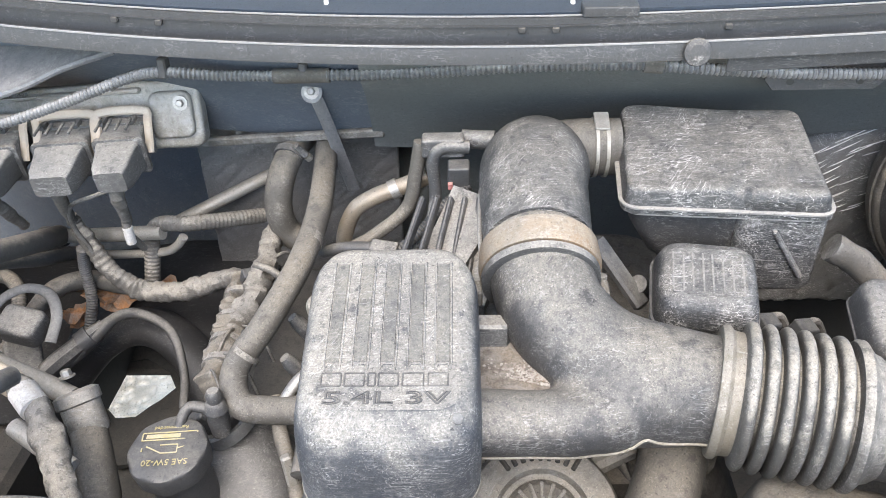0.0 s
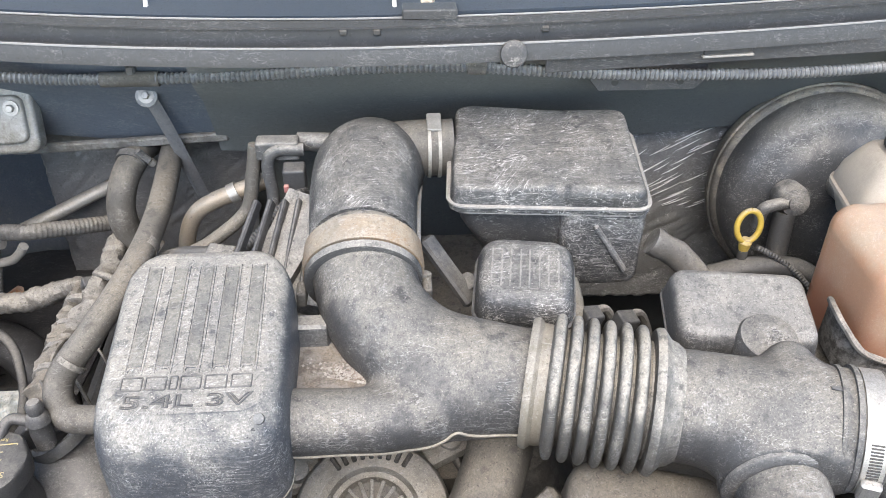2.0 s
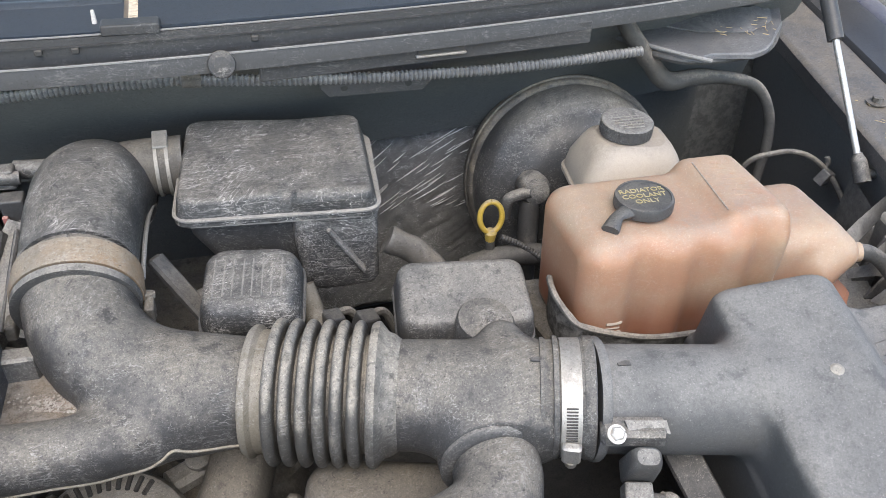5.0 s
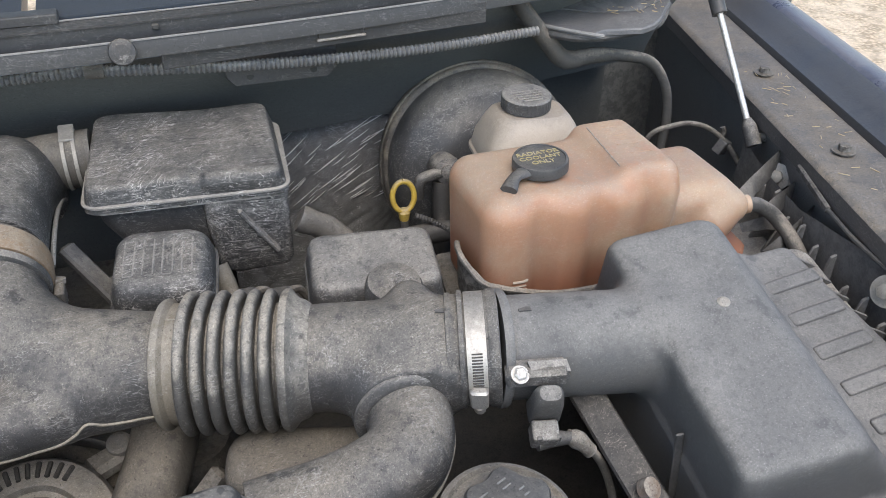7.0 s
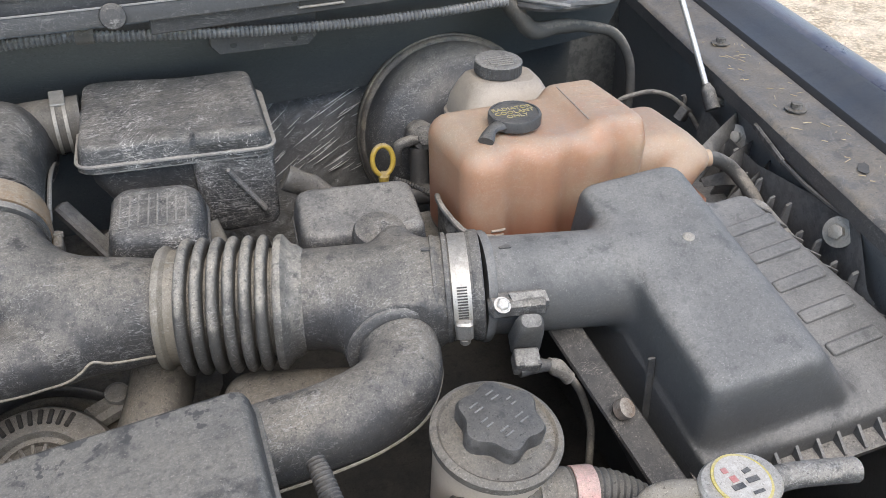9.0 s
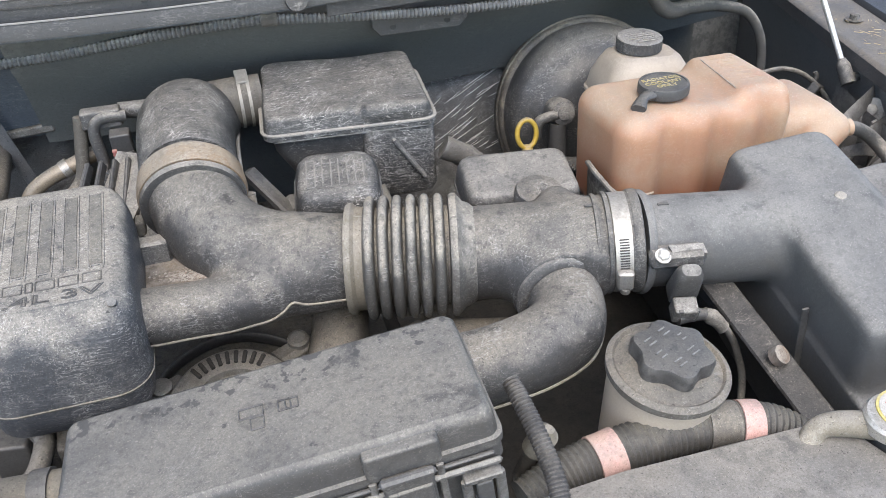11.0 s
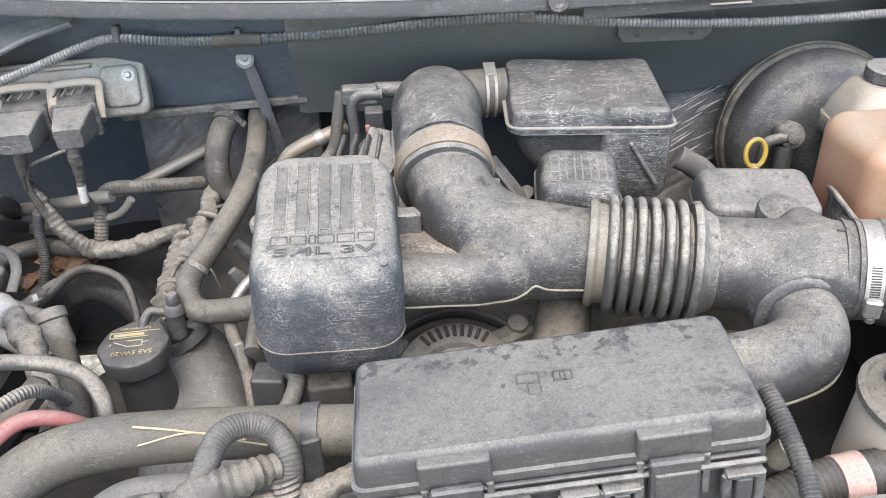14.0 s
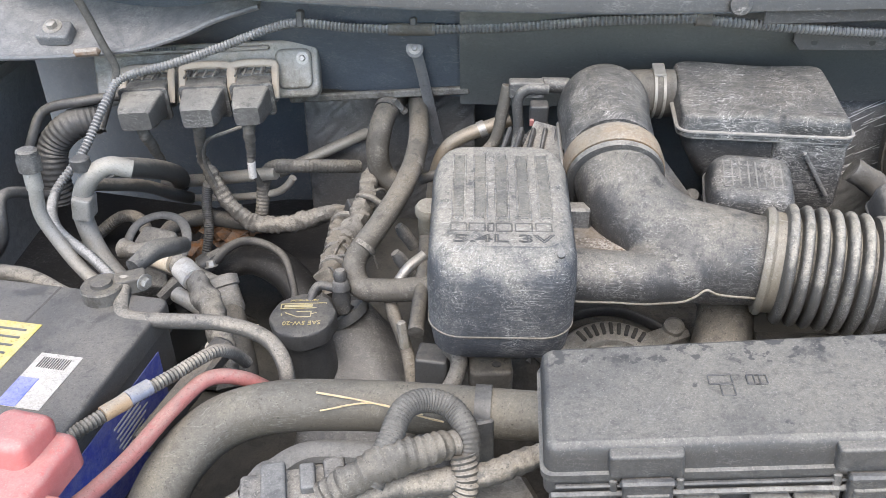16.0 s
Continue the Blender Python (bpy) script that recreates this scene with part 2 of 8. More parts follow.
insul = surface("foil_insulation", (0.12, 0.12, 0.12), 0.42, metal=0.25, dust=0.3, bump=0.4, scuff=0.5, patch=10, scuff_col=(0.42, 0.42, 0.41), edge=0.5)
coolant = surface("aged_orange_tank_plastic", (0.35, 0.188, 0.115), 0.36, dust=0.5, second=(0.37, 0.255, 0.175), dust_col=(0.36, 0.285, 0.210), patch=7, bump=0.07, scuff=0.5, scuff_col=(0.50, 0.41, 0.345), edge=0.1, stain=0, mottle=0.08, pitted=0.12)
def with_level(m, level, wet):
    """The liquid inside a translucent tank shows as a deeper tint below its level."""
    nt = m.node_tree
    p = nt.nodes["Principled BSDF"]
    old = p.inputs["Base Color"].links[0].from_socket
    co = nt.nodes.new("ShaderNodeTexCoord")
    sx = nt.nodes.new("ShaderNodeSeparateXYZ")
    nt.links.new(co.outputs["Object"], sx.inputs[0])
    fac = ramp(nt, sx.outputs["Z"], level + 0.016, level - 0.024, 0.0, 0.85)
    nt.links.new(blend(nt, fac, old, wet), p.inputs["Base Color"])
    p.inputs["Subsurface Weight"].default_value = 0.25
    p.inputs["Subsurface Radius"].default_value = (0.02, 0.01, 0.006)


with_level(coolant, 0.078, (0.25, 0.105, 0.065))
brake_white = surface("aged_white_plastic", (0.40, 0.35, 0.29), 0.45, dust=0.5, dust_col=(0.30, 0.255, 0.205), bump=0.05, patch=8, edge=0.1, stain=0, mottle=0.08, pitted=0.12)
yellow = surface("yellow_plastic", (0.46, 0.32, 0.045), 0.45, dust=0.55, dust_col=(0.30, 0.25, 0.17))
yellow_ink = surface("yellow_print", (0.42, 0.35, 0.12), 0.6, dust=0.4)
red_pl = surface("faded_red_plastic", (0.42, 0.11, 0.105), 0.5, dust=0.4, dust_col=(0.42, 0.26, 0.235), pitted=0.1, mottle=0.06)
red_cable = surface("faded_red_cable", (0.34, 0.12, 0.11), 0.6, dust=0.5, dust_col=(0.33, 0.22, 0.19))
pink_tape = surface("pink_tape", (0.58, 0.345, 0.31), 0.7, dust=0.5, dust_col=(0.36, 0.28, 0.23), second=(0.50, 0.33, 0.29), patch=40, stain=0.2)
white_tag = surface("white_label", (0.50, 0.485, 0.46), 0.6, dust=0.5)
blue_lab = surface("blue_label", (0.03, 0.05, 0.30), 0.4, dust=0.2)
yellow_lab = surface("yellow_label", (0.55, 0.45, 0.07), 0.6, dust=0.35)
batt_mat = surface("battery_case_plastic", (0.045, 0.043, 0.042), 0.5, dust=0.4, patch=8, dust_col=(0.20, 0.185, 0.165), edge=0.1)
leaf_mat = surface("dry_leaf", (0.36, 0.165, 0.065), 0.8, dust=0.2, second=(0.20, 0.11, 0.06), patch=60)
# Deep dirty metal; the same dark colour stands in for shade inside holes.
dark_void = surface("deep_metal_and_hole_shade", (0.045, 0.045, 0.044), 0.8, dust=0.4, dust_col=(0.12, 0.11, 0.095), edge=0)
straw = surface("dry_straw", (0.50, 0.38, 0.20), 0.7, dust=0.3)


def ground_material():
    m, nt, nd, ln, p = nodes_of("pale_gravel")
    v = nd.new("ShaderNodeTexVoronoi")
    v.inputs["Scale"].default_value = 45
    co = nd.new("ShaderNodeTexCoord")
    ln.new(co.outputs["Object"], v.inputs["Vector"])
    g = ramp(nt, v.outputs["Distance"], 0.0, 0.7)
    c = blend(nt, g, (0.88, 0.70, 0.49), (0.48, 0.37, 0.25))
    c = blend(nt, ramp(nt, noise_node(nt, 6, 4), 0.4, 0.65), c, (0.84, 0.69, 0.51))
    ln.new(c, p.inputs["Base Color"])
    p.inputs["Roughness"].default_value = 0.95
    b = nd.new("ShaderNodeBump")
    b.inputs["Distance"].default_value = 0.02
    ln.new(mult(nt, g, noise_node(nt, 150, 4)), b.inputs["Height"])
    ln.new(b.outputs["Normal"], p.inputs["Normal"])
    return m


gravel = ground_material()

# ---- builders ----
from itertools import product

ORG = {}


def thing(name, loc, label, category, group="", kind=""):
    ob = new(name)
    ob.location = loc
    ob.empty_display_size = 0.02
    ORG[ob.name] = Vector(loc)
    return tagged(ob, label, category, group, kind)


def link_mesh(name, bm, mat, origin, sharp=38):
    bmesh.ops.recalc_face_normals(bm, faces=bm.faces)
    bm.transform(Matrix.Translation(-origin))
    me = bpy.data.meshes.new(name)
    bm.to_mesh(me)
    bm.free()
    me.materials.append(mat)
    me.polygons.foreach_set("use_smooth", [len(f.vertices) < 7 for f in me.polygons])
    me.set_sharp_from_angle(angle=radians(sharp))
    for f in me.polygons:
        if len(f.vertices) > 6:
            f.use_smooth = False
    return new(name, me)


def part(name, bm, mat, parent, label="", sharp=38):
    o = ORG[parent.name]
    ob = link_mesh(name, bm, mat, o, sharp)
    ob.parent = parent
    ORG[ob.name] = o
    return tagged(ob, label)


def solo(name, bm, mat, loc, label, category, group="", kind="", sharp=38):
    """A thing of a single mesh, with its origin at loc."""
    ob = link_mesh(name, bm, mat, Vector(loc), sharp)
    ob.location = loc
    ORG[ob.name] = Vector(loc)
    return tagged(ob, label, category, group, kind)


def merge(*bms):
    out = bmesh.new()
    for b in bms:
        me = bpy.data.meshes.new("tmp")
        b.to_mesh(me)
        out.from_mesh(me)
        bpy.data.meshes.remove(me)
        b.free()
    return out


def moved(bm, m):
    bm.transform(m)
    return bm


def rings(loops, closed_ends=True, wrap=True):
    bm = bmesh.new()
    vs = [[bm.verts.new(p) for p in lp] for lp in loops]
    n = len(vs[0])
    for a, b in zip(vs, vs[1:]):
        for i in range(n if wrap else n - 1):
            j = (i + 1) % n
            bm.faces.new((a[i], a[j], b[j], b[i]))
    if closed_ends:
        bm.faces.new(vs[0][::-1])
        bm.faces.new(vs[-1])
    return bm


def smooth_path(pts, radii, steps):
    """Catmull-Rom through pts; radii go along."""
    P = [Vector(p) for p in pts]
    R = list(radii)
    if len(P) == 2:
        return [P[0].lerp(P[1], i / steps) for i in range(steps + 1)], [R[0] + (R[1] - R[0]) * i / steps for i in range(steps + 1)]
    Q = [P[0] * 2 - P[1]] + P + [P[-1] * 2 - P[-2]]
    out, rad = [], []
    for i in range(len(P) - 1):
        a, b, c, d = Q[i:i + 4]
        for k in range(steps):
            t = k / steps
            out.append(0.5 * ((2 * b) + (c - a) * t + (2 * a - 5 * b + 4 * c - d) * t * t + (3 * b - a - 3 * c + d) * t ** 3))
            s = t * t * (3 - 2 * t)
            rad.append(R[i] * (1 - s) + R[i + 1] * s)
    return out + [P[-1]], rad + [R[-1]]


def frames(path):
    tang = [(path[min(i + 1, len(path) - 1)] - path[max(i - 1, 0)]).normalized() for i in range(len(path))]
    ref = Vector((0, 0, 1)) if abs(tang[0].z) < 0.9 else Vector((0, 1, 0))
    side = tang[0].cross(ref).normalized()
    out = []
    for t in tang:
        side = (side - t * side.dot(t)).normalized()
        out.append((side, t.cross(side).normalized()))
    return out


def resample(path, rad, step):
    d = [0.0]
    for a, b in zip(path, path[1:]):
        d.append(d[-1] + (b - a).length)
    n = max(2, int(d[-1] / step))
    out, r, j = [], [], 0
    for i in range(n + 1):
        s = d[-1] * i / n
        while j < len(d) - 2 and d[j + 1] < s:
            j += 1
        k = (s - d[j]) / max(d[j + 1] - d[j], 1e-9)
        out.append(path[j].lerp(path[j + 1], k))
        r.append(rad[j] + (rad[j + 1] - rad[j]) * k)
    return out, r


def tube(pts, radius, n=16, steps=8, ribs=None, flat=1.0, lumps=0.0, caps=True):
    """A hose through pts. radius: one or one a point. ribs: (pitch, depth) of convolutions. flat: width to height."""
    radii = radius if isinstance(radius, (list, tuple)) else [radius] * len(pts)
    path, rad = smooth_path(pts, radii, steps)
    if ribs:
        path, rad = resample(path, rad, ribs[0] / 4)
        rad = [r - ribs[1] * (0.0, 0.5, 1.0, 0.5)[i % 4] for i, r in enumerate(rad)]
    loops = []
    for i, (p, r, (u, v)) in enumerate(zip(path, rad, frames(path))):
        lp = []
        for k in range(n):
            a = 2 * math.pi * k / n
            rr = r
            if lumps:
                rr *= 1 + lumps * noise.noise((p + u * math.cos(a) * r + v * math.sin(a) * r) * 70)
            lp.append(p + u * (rr * flat * math.cos(a)) + v * (rr * math.sin(a)))
        loops.append(lp)
    return rings(loops, caps)


def turn_to(axis):
    return Vector(axis).normalized().to_track_quat('Z', 'Y').to_matrix().to_4x4()


def lathe(profile, center, axis=(0, 0, 1), n=32, wave=None):
    """Profile of (radius, height) turned about axis. wave: (count, depth, from radius) for grips and stars."""
    m = Matrix.Translation(center) @ turn_to(axis)
    loops = []
    for r, h in profile:
        lp = []
        for k in range(n):
            a = 2 * math.pi * k / n
            rr = r * (1 + wave[1] * math.cos(wave[0] * a)) if wave and r > wave[2] else r
            lp.append(m @ Vector((rr * math.cos(a), rr * math.sin(a), h)))
        loops.append(lp)
    return rings(loops)


def rr_loop(w, d, r, z, cx=0, cy=0, n=5):
    r = min(r, w / 2 - 1e-4, d / 2 - 1e-4)
    out = []
    for sx, sy, a0 in ((1, 1, 0), (-1, 1, 90), (-1, -1, 180), (1, -1, 270)):
        for k in range(n + 1):
            a = radians(a0 + 90 * k / n)
            out.append(Vector((cx + sx * (w / 2 - r) + r * math.cos(a), cy + sy * (d / 2 - r) + r * math.sin(a), z)))
    return out


def loft(sections, m=Matrix.Identity(4), n=5):
    """Rounded rectangles (z, w, d, r, cx, cy) stacked."""
    return rings([[m @ p for p in rr_loop(s[1], s[2], s[3], s[0], *(s[4:6] if len(s) > 4 else (0, 0)), n=n)] for s in sections])


def pad(w, d, h, r, f, m=Matrix.Identity(4), draft=0.0, n=5, both=False):
    """A moulded block with upright corner radius r and top edge fillet f. Base at z = 0."""
    secs = [(0, w + 2 * draft, d + 2 * draft, r)]
    if both:
        secs = [(f * (1 - math.cos(radians(a))), w - 2 * f * (1 - math.sin(radians(a))), d - 2 * f * (1 - math.sin(radians(a))), r) for a in (0, 30, 60, 90)]
    for a in (0, 25, 50, 70, 90):
        k = f * (1 - math.cos(radians(a)))
        secs.append((h - f + f * math.sin(radians(a)), w - 2 * k, d - 2 * k, max(r - k, 0.001)))
    return loft(secs, m, n)


def bar(a, b, w, h, bev=0.002, roll=0.0):
    """A bevelled bar from a to b, w across and h high."""
    a, b = Vector(a), Vector(b)
    m = Matrix.Translation(a) @ turn_to(b - a) @ Matrix.Rotation(roll, 4, 'Z')
    L = (b - a).length
    e = min(bev, L / 3)
    return loft([(0, w - 2 * e, h - 2 * e, e), (e, w, h, e), (L - e, w, h, e), (L, w - 2 * e, h - 2 * e, e)], m, n=1)


def slab(outline, z0, z1, m=Matrix.Identity(4), bev=0.003):
    """An outline in the plane, made solid, with an eased top rim."""
    c = sum((Vector((*p, 0)) for p in outline), Vector()) / len(outline)
    def at(z, k):
        out = []
        for p in outline:
            q = Vector((*p, 0))
            d = (c - q)
            out.append(m @ (q + d.normalized() * k + Vector((0, 0, z))))
        return out
    return rings([at(z0, 0), at(z1 - bev, 0), at(z1, bev)])


def blob(dist, lo, hi, step):
    """The zero surface of a distance function inside a box, as smooth quads."""
    lo, hi = np.array(lo, float), np.array(hi, float)
    n = np.ceil((hi - lo) / step).astype(int) + 1
    grid = np.stack(np.meshgrid(*[lo[k] + step * np.arange(n[k]) for k in range(3)], indexing='ij'), -1)
    f = dist(grid.reshape(-1, 3)).reshape(n)
    near = lambda o: f[tuple(slice(o[k], n[k] - 1 + o[k]) for k in range(3))]
    total, count = np.zeros((*(n - 1), 3)), np.zeros(n - 1)
    for axis in range(3):
        for o in product((0, 1), repeat=2):
            a, b = list(o), list(o)
            a.insert(axis, 0)
            b.insert(axis, 1)
            fa, fb = near(a), near(b)
            cross = (fa < 0) != (fb < 0)
            p = np.zeros((*fa.shape, 3)) + np.array(a, float)
            p[..., axis] += np.where(cross, fa / np.where(cross, fa - fb, 1.0), 0.0)
            total += p * cross[..., None]
            count += cross
    used = np.argwhere(count > 0)
    number = np.full(n - 1, -1)
    number[tuple(used.T)] = np.arange(len(used))
    co = lo + step * (used + total[tuple(used.T)] / count[tuple(used.T)][:, None])
    for _ in range(2):
        d = dist(co)
        slope = np.stack([(dist(co + np.eye(3)[k] * 1e-4) - d) / 1e-4 for k in range(3)], -1)
        co = co - np.clip(d / np.maximum((slope ** 2).sum(1), 0.2), -step, step)[:, None] * slope
    quads = []
    for axis in range(3):
        u, v = [k for k in range(3) if k != axis]
        g0 = np.moveaxis(f, axis, 0)
        turns = np.moveaxis(np.where((g0[:-1] < 0) != (g0[1:] < 0), 1, 0), 0, axis)
        e = np.argwhere(turns)
        e = e[(e[:, u] > 0) & (e[:, v] > 0) & (e[:, u] < n[u] - 1) & (e[:, v] < n[v] - 1)]
        ring_ = []
        for du, dv in ((1, 1), (0, 1), (0, 0), (1, 0)):
            c = e.copy()
            c[:, u] -= du
            c[:, v] -= dv
            ring_.append(number[tuple(c.T)])
        quads.append(np.stack(ring_, 1))
    me = bpy.data.meshes.new("tmp")
    me.from_pydata(co.tolist(), [], np.concatenate(quads).tolist())
    bm = bmesh.new()
    bm.from_mesh(me)
    bpy.data.meshes.remove(me)
    return bm


def near_path(P, pts, radii, steps=6):
    """Distance to a round hose of changing radius through pts."""
    path, rad = smooth_path(pts, radii, steps)
    best = np.full(len(P), 9.0)
    for a, b, ra, rb in zip(path, path[1:], rad, rad[1:]):
        a, d = np.array(a), np.array(b - a)
        t = np.clip((P - a) @ d / (d @ d), 0, 1)
        best = np.minimum(best, np.linalg.norm(P - a - t[:, None] * d, axis=1) - (ra + (rb - ra) * t))
    return best


def near_box(P, lo, hi, r):
    """Distance to a box with rounded edges."""
    lo, hi = np.array(lo), np.array(hi)
    q = np.abs(P - (lo + hi) / 2) - (hi - lo) / 2 + r
    return np.linalg.norm(np.maximum(q, 0), axis=1) + np.minimum(q.max(1), 0) - r


def melt(a, b, k):
    """Smooth union."""
    h = np.maximum(k - np.abs(a - b), 0) / k
    return np.minimum(a, b) - h * h * k / 4


def carve(a, b, k):
    """Smooth intersection."""
    return -melt(-a, -b, k)


def words(body, size, m, depth=0.0006, bold=0.0, outline=0.0):
    cu = bpy.data.curves.new("w", 'FONT')
    cu.body, cu.size, cu.extrude, cu.offset = body, size, depth, bold
    cu.align_x, cu.align_y, cu.resolution_u = 'CENTER', 'CENTER', 3
    if outline:
        cu.fill_mode, cu.bevel_depth, cu.bevel_resolution, cu.extrude = 'NONE', outline, 1, 0.0
    ob = bpy.data.objects.new("w", cu)
    me = bpy.data.meshes.new_from_object(ob)
    bm = bmesh.new()
    bm.from_mesh(me)
    bm.transform(m)
    bpy.data.objects.remove(ob)
    bpy.data.meshes.remove(me)
    return bm


def hexbolt(center, axis, r=0.006, h=0.006, washer=0.0095):
    bm = lathe([(washer, 0), (washer, 0.0015), (r * 0.9, 0.0016), (r * 0.9, 0.0018)], center, axis, 24)
    hx = lathe([(r, 0.0015), (r, h), (r * 0.8, h + 0.001)], center, axis, 6)
    return merge(bm, hx)


def clamp_band(center, axis, r, width=0.012, mat_ring=None, parent=None, screw_dir=(0, -1, 0), name="hose_clamp"):
    """A worm-drive hose clamp with its screw housing."""
    ax = Vector(axis).normalized()
    t = thing(name, center, "bright steel worm-drive hose clamp round the hose", "hose clamp")
    part("band", lathe([(r - 0.001, -width / 2), (r + 0.0012, -width / 2), (r + 0.0012, width / 2), (r - 0.001, width / 2)], center, ax, 48), mat_ring or steel, t)
    sd = Vector(screw_dir)
    sd = (sd - ax * sd.dot(ax)).normalized()
    tg = ax.cross(sd)
    c = Vector(center) + sd * (r + 0.005)
    part("housing", bar(c - tg * 0.012, c + tg * 0.012, width * 0.9, 0.009, 0.002, math.atan2(ax.y, ax.x)), mat_ring or steel, t)
    part("screw", lathe([(0.0055, 0), (0.0055, 0.006), (0.004, 0.007)], c + tg * 0.012, tg, 12), steel, t)
    return t

# ---- setting ----
def sheet(pts_a, pts_b, thick=(0, 0, -0.003)):
    """A bent sheet between two rows of points, with thickness."""
    t = Vector(thick)
    a, b = [Vector(p) for p in pts_a], [Vector(p) for p in pts_b]
    return rings([[p, q, q + t, p + t] for p, q in zip(a, b)])


g = bmesh.new()
bmesh.ops.create_grid(g, x_segments=8, y_segments=8, size=400)
solo("ground", g, gravel, (0, 0, 0), "pale dry gravel ground in bright daylight", "ground", kind="structure")


def bow(x):
    return 0.808 + (0.24 if x < 0.02 else 0.11) * (x - 0.02) ** 2


def swept(profile, x0, x1, n=40, slope=-0.012):
    """A pressing that runs across the bay and follows the bow of the windscreen base."""
    loops = []
    for i in range(n + 1):
        x = x0 + (x1 - x0) * i / n
        loops.append([Vector((x, bow(x) + dy, z + slope * x + 0.014 * max(0.0, x - 0.1))) for dy, z in profile])
    return rings(loops)


cowl = thing("cowl", (0.1, 0.82, 1.17), "dusty black cowl rail below the windscreen with rubber seals", "cowl", kind="structure")
part("front_rail", swept([(-0.002, 1.167), (0.0, 1.184), (0.0015, 1.1865), (0.005, 1.1865), (0.006, 1.172), (0.028, 1.171), (0.028, 1.160)], -0.86, 0.98), seal_rub, cowl)
# Thin strip, paler than the rail, along its upper front edge.
part("rail_edge", swept([(-0.0012, 1.1858), (-0.0010, 1.1872), (0.0004, 1.1876), (0.0008, 1.1860)], -0.86, 0.98), pale_lip, cowl, "pale edge line of the rail")
part("inner_strip", swept([(0.026, 1.175), (0.028, 1.204), (0.034, 1.205), (0.036, 1.175)], -0.86, 0.98), seal_rub, cowl)
part("grille_lip", swept([(0.030, 1.2050), (0.030, 1.2060), (0.032, 1.2064), (0.033, 1.2050)], -0.86, 0.98), pale_lip, cowl, "thin pale lip")
part("cowl_grille", swept([(0.038, 1.185), (0.039, 1.206), (0.050, 1.209), (0.25, 1.238), (0.25, 1.22), (0.06, 1.185)], -0.86, 0.168), cowl_mat, cowl, "blue-grey plastic cowl grille panel")
part("cowl_grille", swept([(0.038, 1.185), (0.039, 1.208), (0.050, 1.212), (0.25, 1.241), (0.25, 1.22), (0.06, 1.185)], 0.183, 0.98), cowl_mat, cowl, "blue-grey plastic cowl grille panel")
part("inner_lip", swept([(0.0250, 1.196), (0.0250, 1.1975), (0.028, 1.198), (0.029, 1.196)], -0.86, 0.98), seal_rub, cowl)
part("grille_step", swept([(0.092, 1.2145), (0.096, 1.2185), (0.104, 1.2195), (0.112, 1.2165)], -0.86, 0.166), cowl_mat, cowl)
part("grille_step", swept([(0.092, 1.2175), (0.096, 1.2215), (0.104, 1.2225), (0.112, 1.2195)], 0.185, 0.98), cowl_mat, cowl)
part("joint_clip", pad(0.058, 0.022, 0.010, 0.003, 0.002, pose(0.176, bow(0.176) + 0.036, 1.2045)), seal_rub, cowl)
dash = swept([(0.068, 1.149), (0.0655, 1.145), (0.0835, 1.103), (0.1215, 1.064), (0.166, 0.985), (0.173, 0.964), (0.292, 0.947), (0.292, 0.56), (0.297, 0.56), (0.297, 0.951), (0.178, 0.970), (0.172, 0.985), (0.128, 1.066), (0.090, 1.104), (0.073, 1.149)], -0.095, 1.115, 48)
solo("firewall_mat", dash, mat_fw, (0.4, 0.93, 1.0), "smooth grey-green rubber sound mat on the firewall", "sound mat", kind="structure")

solo("firewall", swept([(0.02, 1.158), (0.075, 1.148), (0.092, 1.105), (0.13, 1.068), (0.176, 0.985), (0.182, 0.972), (0.30, 0.955), (0.30, 0.55),
                        (0.34, 0.55), (0.34, 1.02), (0.15, 1.160), (0.02, 1.162)], -1.05, 1.06, 80), paint_fw, (0.1, 1.1, 0.3),
     "dark blue-grey painted steel firewall of the engine bay", "firewall", kind="structure")
# Added to close the corner; its dark colour stands in for deep shade.
solo("firewall_corner", bar((0.85, 1.24, 0.72), (1.60, 1.32, 0.72), 0.03, 0.92, 0.004), mat_fw, (1.2, 1.25, 0.4), "added corner panel of the firewall, dark for the shade there", "firewall", kind="structure")
hood = rings([[Vector((x, y, z)) for y, z in ((1.10, 1.30), (0.88, 1.72), (0.66, 2.10), (0.44, 2.42), (0.42, 2.45), (0.67, 2.15), (0.90, 1.76), (1.13, 1.33))] for x in (-0.85, 0.1, 1.05)])
solo("hood", hood, surface("hood_underside_paint", (0.26, 0.265, 0.27), 0.5, dust=0.3), (0.1, 1.1, 1.3), "raised dark painted hood over the engine bay", "hood", kind="structure")

right = thing("fender_right", (1.1, 0.6, 0.3), "dark blue painted front fender with a dirty bolted flange", "fender", kind="structure")


def along_fender(profile, y0=-0.1, y1=1.35, n=16):
    loops = []
    for i in range(n + 1):
        y = y0 + (y1 - y0) * i / n
        loops.append([Vector((0.993 + (y - 0.374) * 0.268 + 1.08 * dx, y, z - 0.047)) for dx, z in profile])
    return rings(loops)


